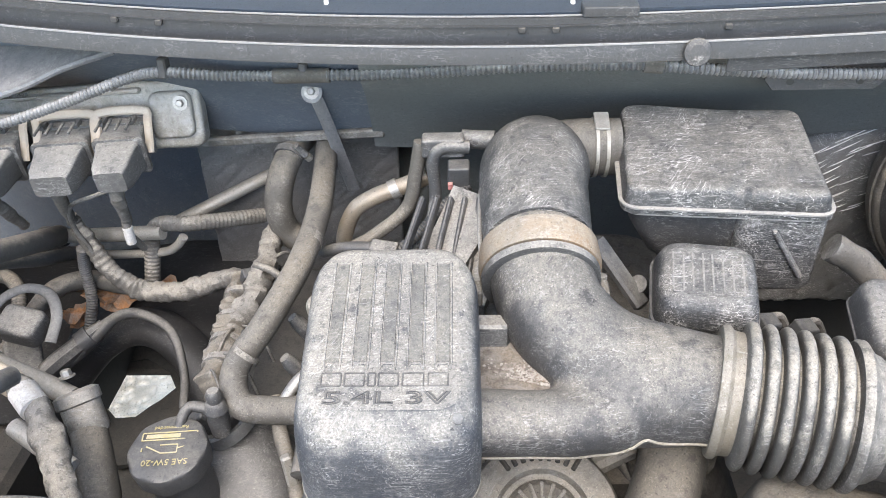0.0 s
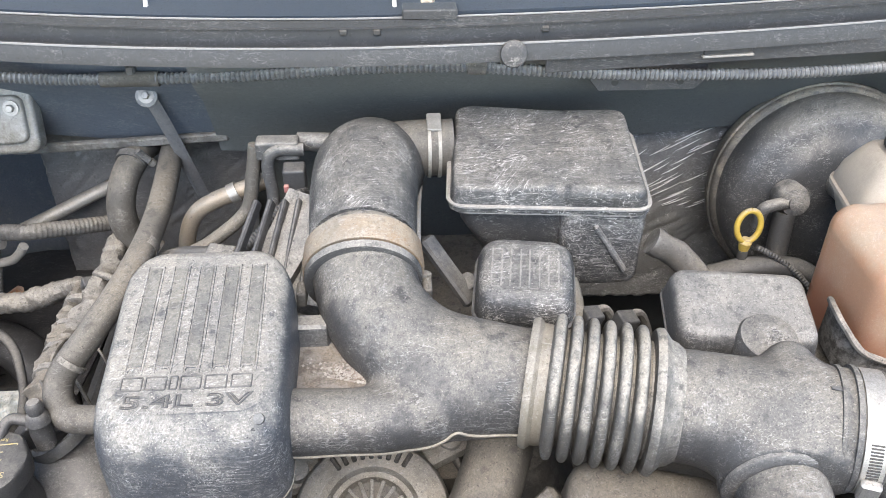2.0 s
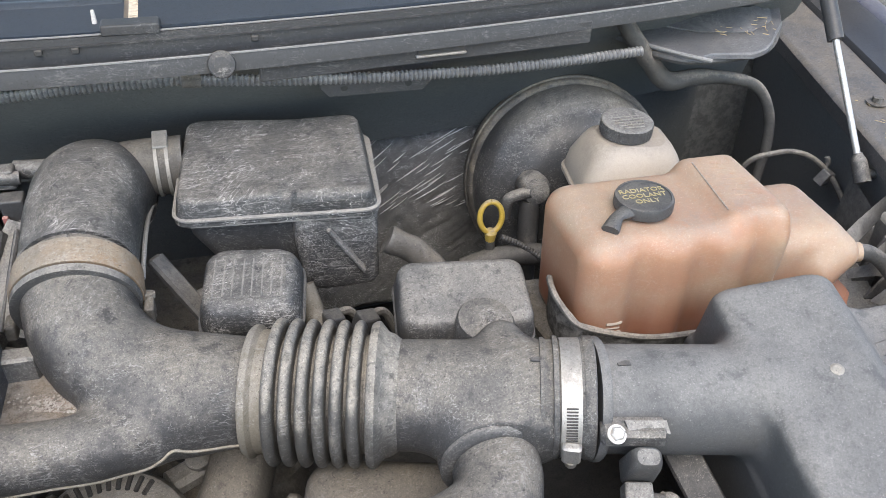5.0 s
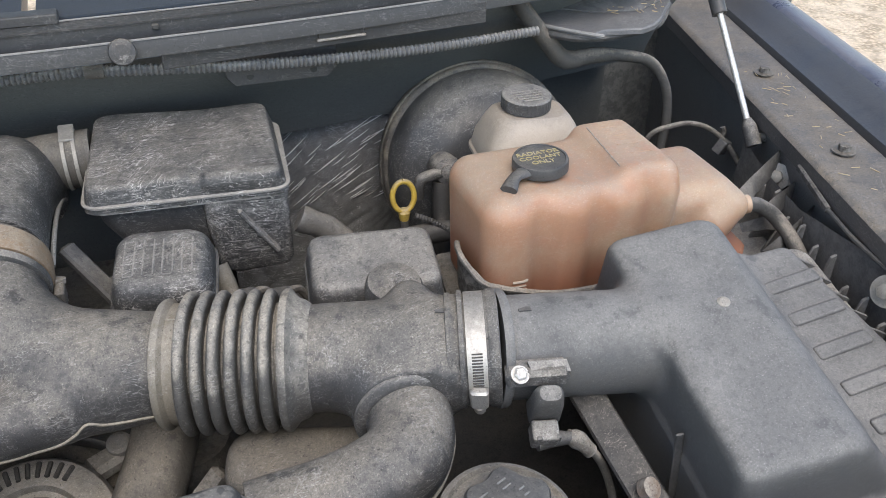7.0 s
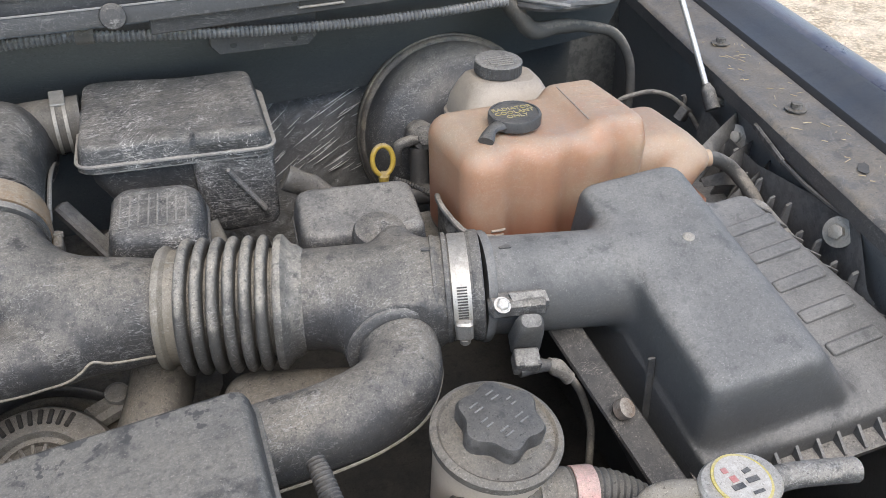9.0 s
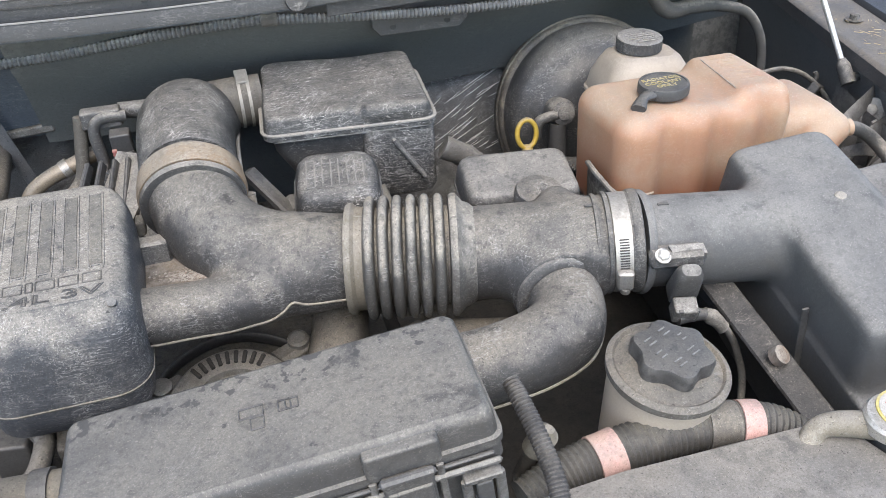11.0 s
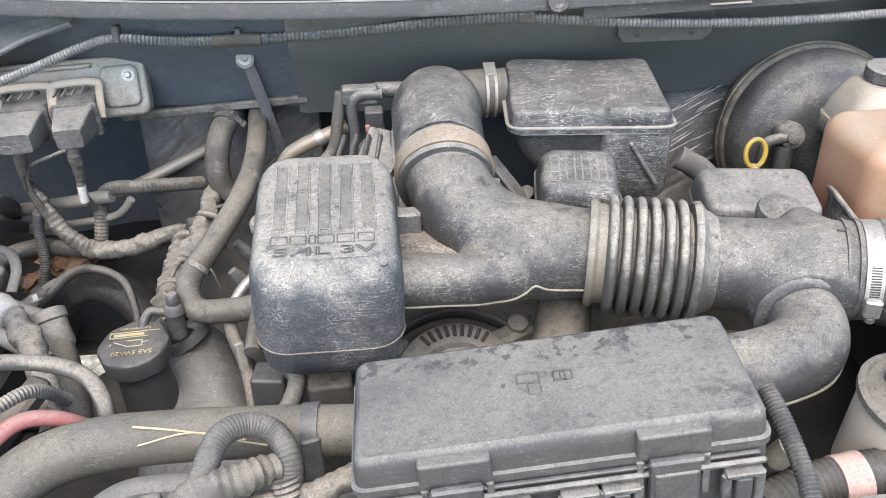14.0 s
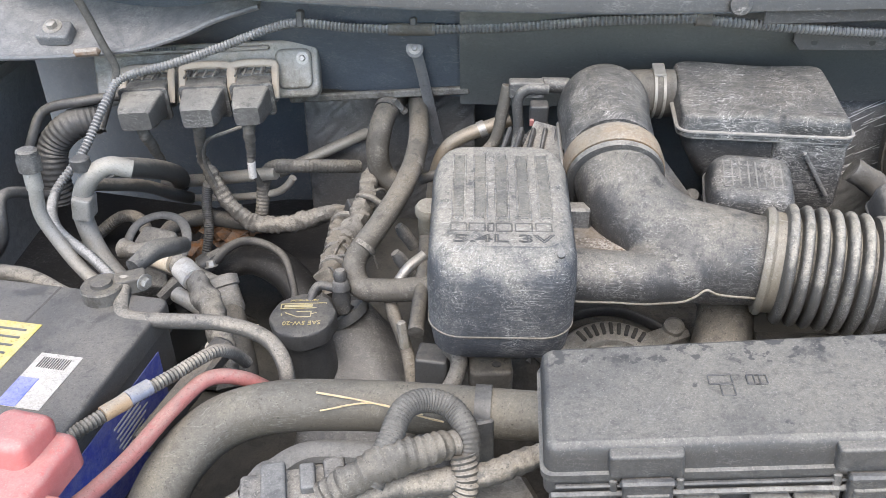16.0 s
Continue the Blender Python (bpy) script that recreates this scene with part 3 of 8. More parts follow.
part("flange", along_fender([(-0.004, 1.035), (-0.004, 1.056), (0.0, 1.0605), (0.006, 1.0620), (0.050, 1.0632), (0.053, 1.0655), (0.084, 1.067), (0.084, 1.05)]), flange_mat, right, "flat flange with dirt and pine debris")
part("gutter_wall", along_fender([(0.084, 1.050), (0.084, 1.070), (0.088, 1.0765), (0.100, 1.0800), (0.112, 1.0860), (0.134, 1.0990), (0.140, 1.0995), (0.140, 1.05)]), surface("gutter_paint", (0.035, 0.036, 0.040), 0.35, dust=0.1, patch=10, dust_col=(0.16, 0.14, 0.11), edge=0), right, "dark gutter wall between flange and panel")
part("outer_panel", along_fender([(0.140, 1.05), (0.140, 1.0990), (0.144, 1.1035), (0.150, 1.1055), (0.166, 1.105), (0.180, 1.099), (0.198, 1.08), (0.235, 0.98), (0.27, 0.7), (0.27, 0.35), (0.255, 0.35), (0.22, 0.9)]), paint_fender, right)
part("inner_panel", along_fender([(0.000, 1.046), (0.012, 1.046), (0.026, 0.99), (0.034, 0.85), (0.045, 0.35), (0.030, 0.35), (0.022, 0.85), (0.014, 0.99)]), paint_dark, right)
# A thin dark patch on the flange takes the shade of an open slot.
part("slot_hole", slab([(-0.016, -0.005), (-0.010, -0.008), (0.012, -0.006), (0.017, 0.0), (0.010, 0.006), (-0.012, 0.005)], 0, 0.0008, pose(1.060, 0.455, 1.0172, 0, 2, 40), 0.0002), dark_void, right, "oblong hole, its inner shade drawn as a dark patch")
left = thing("fender_left", (-0.85, 0.6, 0.3), "dark painted inner fender wall of the engine bay", "fender", kind="structure")
part("inner_panel", rings([[Vector((-0.83 + dx, y, z)) for dx, z in ((0, 0.35), (0, 1.0), (0.05, 1.05), (-0.12, 1.08), (-0.15, 1.0), (-0.15, 0.35))] for y in (-0.1, 0.3, 0.7, 1.1)]), paint_dark, left)

floor_ = thing("engine_cradle", (0.1, 0.5, 0.3), "dark greasy steel cradle and block below the hoses", "engine", kind="structure")
part("crossmember", bar((-0.75, 0.35, 0.40), (1.1, 0.35, 0.40), 0.12, 0.16, 0.01), dark_void, floor_)
part("block", loft([(0.35, 0.42, 0.5, 0.04, 0.12, 0.78), (0.70, 0.45, 0.5, 0.05, 0.12, 0.78), (0.80, 0.36, 0.44, 0.05, 0.12, 0.78)]), grime, floor_, "greasy cast engine block")
part("skid_plate", bar((0.02, 0.5, 0.37), (1.1, 0.5, 0.37), 1.3, 0.03, 0.006), dark_void, floor_)
part("rail", bar((-0.72, -0.1, 0.55), (-0.62, 1.1, 0.55), 0.12, 0.14, 0.01), dark_void, floor_)
part("rail", bar((0.85, -0.1, 0.55), (0.95, 1.1, 0.55), 0.12, 0.14, 0.01), dark_void, floor_)
part("core_support", bar((-0.85, 0.02, 0.62), (1.0, 0.02, 0.62), 0.08, 0.55, 0.01), dark_void, floor_)

# Dark plates added to close the view down to the bright ground.
shield = [((-0.85, 0.44), (0.0, 0.44), 0.90), ((-0.45, 1.02), (0.0, 1.02), 0.26), ((-0.85, 1.02), (-0.575, 1.02), 0.26), ((-0.58, 1.085), (-0.445, 1.085), 0.135)]
for (xa, ya), (xb, yb), wdt in shield:
    part("splash_shield", bar((xa, ya, 0.49), (xb, yb, 0.49), wdt, 0.015, 0.004), dark_void, floor_)
# A further plate, added to give the ground gap its uneven outline.
hole = [(-0.640, 1.000), (-0.612, 1.026), (-0.585, 1.034), (-0.536, 1.045), (-0.490, 1.015), (-0.467, 0.976), (-0.485, 0.949), (-0.502, 0.932), (-0.517, 0.912), (-0.549, 0.910), (-0.584, 0.944), (-0.606, 0.962)]
wide = [(-0.84, 1.0), (-0.76, 1.12), (-0.62, 1.14), (-0.50, 1.14), (-0.40, 1.12), (-0.34, 0.98), (-0.34, 0.90), (-0.40, 0.82), (-0.50, 0.80), (-0.60, 0.80), (-0.76, 0.84), (-0.84, 0.90)]
part("gap_shield", rings([[Vector((x, y, z)) for x, y in o] for o, z in ((hole, 0.500), (wide, 0.520), (wide, 0.512), (hole, 0.494), (hole, 0.500))], closed_ends=False), dark_void, floor_, "black splash shield added to shape the gap to the ground")
part("toe_board", bar((-0.45, 1.15, 0.45), (1.3, 1.25, 0.45), 0.03, 0.25, 0.004), dark_void, floor_)
part("toe_board", bar((-1.05, 1.15, 0.45), (-0.68, 1.15, 0.45), 0.03, 0.25, 0.004), dark_void, floor_)

# ---- engine cover ----
def slope_y(bm, y0, k):
    for v in bm.verts:
        v.co.z += (v.co.y - y0) * k
    return bm


cover = thing("engine_cover", (-0.043, 0.53, 0.90), "scuffed dark plastic engine cover with ribs and raised lettering", "engine cover")
secs = [(0.893, 0.120, 0.130, 0.03, -0.043, 0.520), (0.897, 0.135, 0.150, 0.035, -0.043, 0.520), (0.905, 0.147, 0.166, 0.035, -0.043, 0.520), (0.925, 0.152, 0.176, 0.036, -0.043, 0.522), (0.934, 0.153, 0.178, 0.036, -0.043, 0.523)]
part("lower_shell", loft(secs, n=8), plastic_cover, cover)
secs = [(0.9345, 0.150, 0.174, 0.036, -0.043, 0.524), (0.936, 0.1565, 0.182, 0.037, -0.043, 0.524), (0.975, 0.159, 0.186, 0.038, -0.043, 0.528), (1.005, 0.1585, 0.186, 0.038, -0.043, 0.531), (1.018, 0.1565, 0.182, 0.037, -0.043, 0.533), (1.028, 0.152, 0.174, 0.035, -0.043, 0.536),
        (1.034, 0.146, 0.165, 0.032, -0.043, 0.539), (1.0375, 0.139, 0.156, 0.029, -0.043, 0.542), (1.0395, 0.133, 0.152, 0.026, -0.043, 0.541), (1.040, 0.126, 0.146, 0.022, -0.043, 0.541)]
top = loft(secs, n=8)
part("seam", loft([(0.9325, 0.154, 0.179, 0.036, -0.043, 0.524), (0.9338, 0.1584, 0.1836, 0.038, -0.043, 0.524), (0.9350, 0.1584, 0.1836, 0.038, -0.043, 0.524), (0.936, 0.154, 0.179, 0.036, -0.043, 0.524)], n=8), rubber_tan, cover, "pale moulding seam")
for v in top.verts:
    v.co.y += max(0.0, v.co.y - 0.53) * 0.24
for v in top.verts:
    if v.co.z > 0.98:
        v.co.z += (v.co.y - 0.53) * 0.16 * min(1, (v.co.z - 0.98) / 0.03)
top_shell = part("top_shell", top, plastic_cover, cover)


def on_cover(x, y):
    return Vector((x, y, 1.0402 + (y - 0.53) * 0.16))


def groove_loop(cx, w, ya, yb, r=0.0009):
    pts = [(cx - w / 2, ya), (cx - w / 2, yb + 0.003), (cx - w / 2 + 0.003, yb), (cx + w / 2 - 0.003, yb), (cx + w / 2, yb + 0.003), (cx + w / 2, ya)]
    return tube([on_cover(*p) for p in pts], r, n=6, steps=3)


for i in range(5):
    cx = -0.043 + (i - 2) * 0.0235
    part("rib", groove_loop(cx, 0.0140, 0.622, 0.509), plastic_cover, top_shell)
    # Darker bar, almost flush with the top, in place of a sunken channel.
    part("channel", bar(on_cover(cx, 0.620), on_cover(cx, 0.5110), 0.0110, 0.0009, 0.0003), relief, top_shell)
tilt_cover = Matrix.Rotation(math.atan(0.16), 4, 'X')
for i, wd in enumerate((0.0165, 0.0165, 0.006, 0.0165, 0.0175, 0.0165)):
    x = -0.043 + (-0.0505, -0.0310, -0.0165, -0.0025, 0.0180, 0.0390)[i] + 0.004
    loop_ = [(x - wd / 2, 0.4875), (x - wd / 2, 0.5000), (x + wd / 2, 0.5000), (x + wd / 2, 0.4875), (x - wd / 2, 0.4875)]
    bits = [bar(on_cover(*a), on_cover(*b), 0.0013, 0.0013, 0.0003) for a, b in zip(loop_, loop_[1:])]
    part("raised_mark", merge(*bits), plastic_clean, top_shell)
part("lettering", words("5.4L 3V", 0.021, Matrix.Translation(on_cover(-0.043, 0.4755)) @ tilt_cover @ Matrix.Diagonal((1.62, 0.80, 1, 1)), 0.0016, outline=0.0007), plastic_clean, top_shell, "raised engine size lettering")
part("plug", lathe([(0.0048, -0.003), (0.0045, 0.002), (0.003, 0.0025)], (0.016, 0.4610, 1.0230), (0, -0.6, 0.8), 16), plastic_air, top_shell, "pale round plug")

# ---- intake ducts ----
duct = thing("intake_duct", (0.15, 0.55, 0.92), "dusty black plastic Y-shaped intake duct of the engine", "intake duct")
def y_duct(P):
    main = near_path(P, [(0.099, 0.690, 1.020), (0.100, 0.655, 1.010), (0.112, 0.612, 0.996), (0.145, 0.575, 0.980), (0.192, 0.555, 0.969), (0.235, 0.547, 0.964), (0.275, 0.538, 0.963)], [0.052, 0.052, 0.0515, 0.0515, 0.052, 0.0515, 0.0515])
    arm = near_path(P, [(0.0, 0.503, 0.969), (0.04, 0.503, 0.968), (0.08, 0.504, 0.966), (0.125, 0.508, 0.963), (0.165, 0.524, 0.962), (0.205, 0.545, 0.966)], [0.030, 0.030, 0.029, 0.030, 0.037, 0.048])
    d = melt(main, arm, 0.022)
    return np.maximum(np.maximum(d, 0.020 - P[:, 0]), P[:, 0] - 0.262)


part("duct_shell", blob(y_duct, (0.01, 0.44, 0.90), (0.275, 0.76, 1.085), 0.0032), plastic_duct, duct, sharp=60)
part("arm_flange", tube([(0.018, 0.503, 0.969), (0.032, 0.503, 0.9685)], 0.0325, n=32), plastic, duct)
part("web", slab([(0.03, 0.50), (0.15, 0.515), (0.12, 0.565), (0.085, 0.62), (0.03, 0.63)], 0.952, 0.974), surface("rusty_web_plastic", (0.062, 0.052, 0.042), 0.7, dust=0.45, dust_col=(0.19, 0.155, 0.12), patch=30), duct, "flat web plate with rusty dust")
part("bracket", bar((0.028, 0.602, 0.985), (0.066, 0.602, 0.985), 0.02, 0.03, 0.003), plastic, duct)


def laid_on(shape, pts, lift=0.0006):
    """Points of a line pushed onto the surface of a distance function."""
    q = np.array(smooth_path(pts, [0] * len(pts), 4)[0])
    for _ in range(8):
        d = shape(q)
        way = np.stack([(shape(q + np.eye(3)[k] * 1e-4) - d) / 1e-4 for k in range(3)], -1)
        q = q - 0.8 * (d - lift)[:, None] * way / np.maximum((way ** 2).sum(1), 0.3)[:, None]
    return [tuple(p) for p in q]


seam_line = laid_on(y_duct, [(0.034, 0.480, 0.953), (0.065, 0.480, 0.950), (0.089, 0.480, 0.947), (0.119, 0.481, 0.945), (0.139, 0.484, 0.945), (0.155, 0.489, 0.948), (0.168, 0.491, 0.954), (0.180, 0.491, 0.960), (0.195, 0.493, 0.953), (0.225, 0.494, 0.946), (0.250, 0.494, 0.944)])
part("seam", tube([(0.031, 0.478, 0.925), (0.031, 0.476, 0.942)] + seam_line, 0.0015, n=8, steps=2), collar_tan, duct, "pale moulding seam")
grit = bmesh.new()
random.seed(5)
for i in range(420):
    p = Vector((random.gauss(0.092, 0.02), random.gauss(0.548, 0.007), 0.9745))
    p.y = max(0.540, p.y) + 0.3 * abs(0.10 - p.x)
    s = random.uniform(0.0006, 0.0018)
    bmesh.ops.create_icosphere(grit, subdivisions=1, radius=s, matrix=Matrix.Translation(p) @ Matrix.Diagonal((1, 1, 0.5, 1)))
solo("rust_debris", grit, rust, (0.092, 0.545, 0.974), "orange-brown rusty debris lying on the duct web", "debris", kind="stuff")

# band clamp between elbow and rear boot
bandc = Vector((0.099, 0.667, 1.013))
bax = Vector((0, -1, -0.25)).normalized()
boot = thing("throttle_boot", (0.1, 0.78, 0.96), "dusty black rubber boot between intake duct and resonator box", "intake boot")
part("boot_body", tube([(0.099, 0.690, 1.020), (0.099, 0.73, 1.026), (0.100, 0.775, 1.030), (0.104, 0.815, 1.028), (0.110, 0.845, 1.014), (0.118, 0.862, 0.985)], [0.056, 0.0575, 0.0595, 0.0625, 0.062, 0.052], n=40), plastic_scuffed, boot)
for sx in (-1, 1):
    part("side_seam", tube([(0.099 + sx * 0.0575, 0.692, 1.000), (0.099 + sx * 0.0590, 0.73, 1.008), (0.101 + sx * 0.0595, 0.775, 1.012), (0.104 + sx * 0.060, 0.815, 1.008), (0.108 + sx * 0.057, 0.84, 0.995)], 0.0026, n=8), scraped, boot, "worn side seam")
part("cuff", lathe([(0.054, -0.012), (0.0605, -0.012), (0.062, -0.004), (0.0605, 0.018), (0.058, 0.020)], bandc, -bax, 56), surface("rust_tinted_cuff", (0.15, 0.125, 0.095), 0.7, dust=0.5, dust_col=(0.26, 0.225, 0.175), second=(0.22, 0.145, 0.085), patch=14, scuff=0.4), boot, "tan dusty rubber cuff")
part("seam_rib", bar(bandc + Vector((0, 0.010, 0.0600)), bandc + Vector((0, -0.008, 0.0572)), 0.005, 0.004, 0.001), rubber_tan, boot)
part("ear", pad(0.010, 0.022, 0.016, 0.003, 0.003, pose(0.036, 0.650, 0.985)), rubber_tan, boot)
part("ear", pad(0.010, 0.022, 0.016, 0.003, 0.003, pose(0.163, 0.650, 0.985)), rubber_tan, boot)
part("lip", lathe([(0.054, -0.022), (0.059, -0.022), (0.0595, -0.014), (0.054, -0.014)], bandc, -bax, 48), plastic, boot)
part("side_port", tube([(0.112, 0.845, 1.035), (0.15, 0.857, 1.036), (0.205, 0.857, 1.037)], [0.034, 0.0335, 0.0335], n=24), rubber_tan, boot, "tan rubber side port")
part("nipple", tube([(0.06, 0.86, 1.045), (0.03, 0.865, 1.045), (0.022, 0.866, 1.045)], [0.012, 0.011, 0.011], n=14), plastic, boot)
clip_ = thing("spring_clamp", (0.182, 0.858, 1.03), "zinc-plated spring clamp with two raised bands", "hose clamp")
for dx in (-0.006, 0.006):
    part("band", lathe([(0.0335, -0.002), (0.0352, -0.002), (0.0352, 0.002), (0.0335, 0.002)], (0.182 + dx, 0.857, 1.0365), (1, 0, 0), 36), zinc, clip_)
part("buckle", bar((0.182, 0.842, 1.068), (0.182, 0.868, 1.076), 0.017, 0.004, 0.001), zinc, clip_)
bolt_ = thing("clamp_screw", (0.163, 0.655, 0.985), "small brass-coloured clamp screw", "screw")
part("shaft", tube([(0.160, 0.668, 0.992), (0.163, 0.648, 0.984)], 0.0055, n=10), steel, bolt_)
part("head", lathe([(0.0075, 0), (0.0075, 0.005), (0.005, 0.006)], (0.161, 0.668, 0.994), (0.1, 0.3, 1), 8), collar_tan, bolt_)

# bellows and the tube towards the air cleaner
ba, bb = Vector((0.256, 0.5430, 0.9635)), Vector((0.371, 0.5115, 0.9635))
bd = (bb - ba).normalized()
bel = thing("bellows_hose", (0.30, 0.52, 0.91), "tan-dusted rubber bellows hose of the intake", "hose")
L = (bb - ba).length
part("collar", lathe([(0.052, -0.005), (0.0600, -0.005), (0.0622, -0.002), (0.0622, 0.002), (0.0595, 0.0045), (0.0580, 0.006), (0.0572, 0.015), (0.0580, 0.018)], ba, bd, 64), collar_tan, bel, "smooth tan collar")
prof = [(0.0555, 0.014)]
pitch = (L - 0.0215 - 0.008) / 6
for i in range(6):
    c = 0.0215 + i * pitch
    for a in range(-90, 91, 18):
        prof.append((0.0610 + 0.0080 * math.cos(radians(a)), c + 0.0056 * math.sin(radians(a))))
    prof.append((0.0555, c + 0.0062))
    prof.append((0.0545, c + pitch / 2))
    prof.append((0.0555, c + pitch - 0.0062))
prof.append((0.054, L - 0.006))
bellows_mat = surface("bellows_rubber", (0.05, 0.049, 0.046), 0.55, dust=0.62, dust_col=(0.31, 0.285, 0.24), edge=0.5, patch=26, scuff=0.5)
part("bellows_wall", lathe(prof, ba, bd, 72), bellows_mat, bel)
part("end_collar", lathe([(0.053, L - 0.013), (0.0660, L - 0.0115), (0.0685, L - 0.008), (0.0685, L - 0.004), (0.0650, L - 0.001), (0.0590, L + 0.004), (0.0570, L + 0.010), (0.0525, L + 0.016)], ba, bd, 64), bellows_mat, bel)
for a in (60, 95, 140):
    part("mould_line", bar(ba + bd * 0.0045 + Vector((0, math.cos(radians(a)) * 0.0578, math.sin(radians(a)) * 0.0578)), ba + bd * 0.016 + Vector((0, math.cos(radians(a)) * 0.0570, math.sin(radians(a)) * 0.0570)), 0.0016, 0.0016, 0.0004), collar_tan, bel)

tb = bb + bd * 0.004
te = Vector((0.5290, 0.4590, 0.9765))
mid = thing("intake_tube", (0.45, 0.48, 0.92), "dusty black plastic intake tube with a branch elbow", "intake duct")
td = (te - tb).normalized()


def tee(P):
    main = near_path(P, [tb - td * 0.02, tb, tb.lerp(te, 0.5), te, te + td * 0.03], [0.0520, 0.0520, 0.0520, 0.0522, 0.0522], 2)
    spur = near_path(P, [(0.457, 0.455, 0.955), (0.4555, 0.436, 0.952)], [0.0425, 0.0425], 1)
    spur = np.maximum(spur, (P - np.array(ec)) @ np.array(eax) - 0.002)
    rear = near_path(P, [(0.487, 0.480, 0.995), (0.488, 0.520, 1.000)], [0.020, 0.020], 1)
    d = melt(melt(main, spur, 0.035), rear, 0.02)
    ends = np.maximum(-(P - np.array(tb)) @ np.array(td) - 0.012, (P - np.array(te)) @ np.array(td) - 0.006)
    return np.maximum(d, ends)


ec = Vector((0.454, 0.433, 0.948))
eax = Vector((-0.05, -0.99, -0.05)).normalized()
part("tee_body", blob(tee, (0.345, 0.37, 0.89), (0.555, 0.585, 1.045), 0.0034), plastic_duct, mid, sharp=60)
part("flange", lathe([(0.05, -0.022), (0.0545, -0.021), (0.0550, -0.018), (0.0530, -0.015), (0.0530, 0.014), (0.0550, 0.0150), (0.0550, 0.0220), (0.05, 0.0220)], te, td, 56), plastic_duct, mid)
part("arrow_mark", slab([(-0.006, -0.003), (0.006, -0.003), (0.006, 0.003), (0.001, 0.003), (-0.006, 0.0)], 0, 0.0012, Matrix.Translation(te - td * 0.030 + Vector((-0.0, -0.006, 0.0525))) @ Matrix.Rotation(radians(-17), 4, 'Z'), 0.0003), plastic_clean, mid)
part("elbow_collar", lathe([(0.040, -0.008), (0.0475, -0.007), (0.049, -0.004), (0.049, 0.000), (0.0445, 0.002), (0.0445, 0.005), (0.0485, 0.006), (0.0485, 0.010), (0.0455, 0.013), (0.041, 0.014)], ec, eax, 48), plastic, mid, "double-lipped collar")
part("elbow", tube([ec, ec + eax * 0.028, (0.436, 0.375, 0.944), (0.400, 0.358, 0.942), (0.355, 0.352, 0.940), (0.325, 0.351, 0.939), (0.302, 0.351, 0.938), (0.299, 0.351, 0.938)], [0.0395, 0.0395, 0.0395, 0.039, 0.038, 0.038, 0.037, 0.034], n=32), plastic_duct, mid)
part("seam", tube([(0.495, 0.412, 0.940), (0.482, 0.375, 0.934), (0.452, 0.340, 0.927), (0.405, 0.322, 0.923), (0.352, 0.316, 0.920), (0.305, 0.315, 0.918)], 0.0015, n=6), collar_tan, mid, "pale moulding seam")
part("lip", lathe([(0.050, 0.017), (0.0556, 0.017), (0.0568, 0.019), (0.0568, 0.0262), (0.0556, 0.0275), (0.050, 0.0275)], te, td, 56), plastic_duct, mid)
part("stop_rib", lathe([(0.050, -0.010), (0.0562, -0.0095), (0.0566, -0.0070), (0.0558, -0.0050), (0.050, -0.0045)], te, td, 56), plastic_duct, mid)
big_clamp = clamp_band(te + td * 0.006, td, 0.0535, 0.0185, clamp_steel, screw_dir=(0, -1, -0.15))
sl0 = Matrix.Translation(te + td * 0.006) @ turn_to(td)
ang0 = math.atan2((sl0.inverted().to_3x3() @ Vector((0, -1, -0.15))).y, (sl0.inverted().to_3x3() @ Vector((0, -1, -0.15))).x)
# Dark bars on the band paint the shade of the worm slots.
for i in range(13):
    a = ang0 - (i + 3.2) * 0.052
    part("worm_slot", bar(sl0 @ Vector((0.0549 * math.cos(a), 0.0549 * math.sin(a), -0.0050)), sl0 @ Vector((0.0549 * math.cos(a), 0.0549 * math.sin(a), 0.0050)), 0.0014, 0.0014, 0.0003, a), dark_void, big_clamp)

m1 = Vector((0.5575, 0.4522, 0.9747))
m2 = Vector((0.76, 0.408, 0.9700))
sens = thing("air_sensor", (0.552, 0.375, 0.94), "dirty grey air sensor with a taped wire", "sensor")
part("plate", bar((0.540, 0.402, 0.989), (0.596, 0.386, 0.992), 0.024, 0.018, 0.004), plastic_duct, sens)
part("wedge", sheet([(0.560, 0.398, 1.0025), (0.580, 0.392, 1.0035), (0.594, 0.388, 1.0045)], [(0.560, 0.388, 0.9990), (0.580, 0.383, 0.9985), (0.594, 0.378, 0.9985)], (0, 0.002, -0.006)), plastic, sens)
part("bolt", hexbolt((0.549, 0.389, 0.997), (0, -0.5, 0.85), 0.0062, 0.005, 0.0085), bright_steel, sens)
part("body", loft([(-0.050, 0.028, 0.021, 0.004), (-0.046, 0.030, 0.022, 0.004), (-0.014, 0.027, 0.021, 0.006), (-0.005, 0.025, 0.019, 0.007), (0.0, 0.019, 0.014, 0.006)], pose(0.568, 0.364, 0.992, 25, 0, -15)), plastic_plug, sens)
catch = part("plug", pad(0.025, 0.020, 0.020, 0.003, 0.003, pose(0.566, 0.366, 0.936, 25, 0, -15)), plastic_plug, sens)
for dx in (-0.0085, 0.0085):
    part("catch", pad(0.005, 0.004, 0.016, 0.001, 0.001, pose(0.566 + dx, 0.3575 - 0.2 * dx, 0.937, 25, 0, -15)), plastic_clean, catch)
part("catch", pad(0.011, 0.003, 0.007, 0.001, 0.001, pose(0.566, 0.3585, 0.942, 25, 0, -15)), loom_mat, catch)
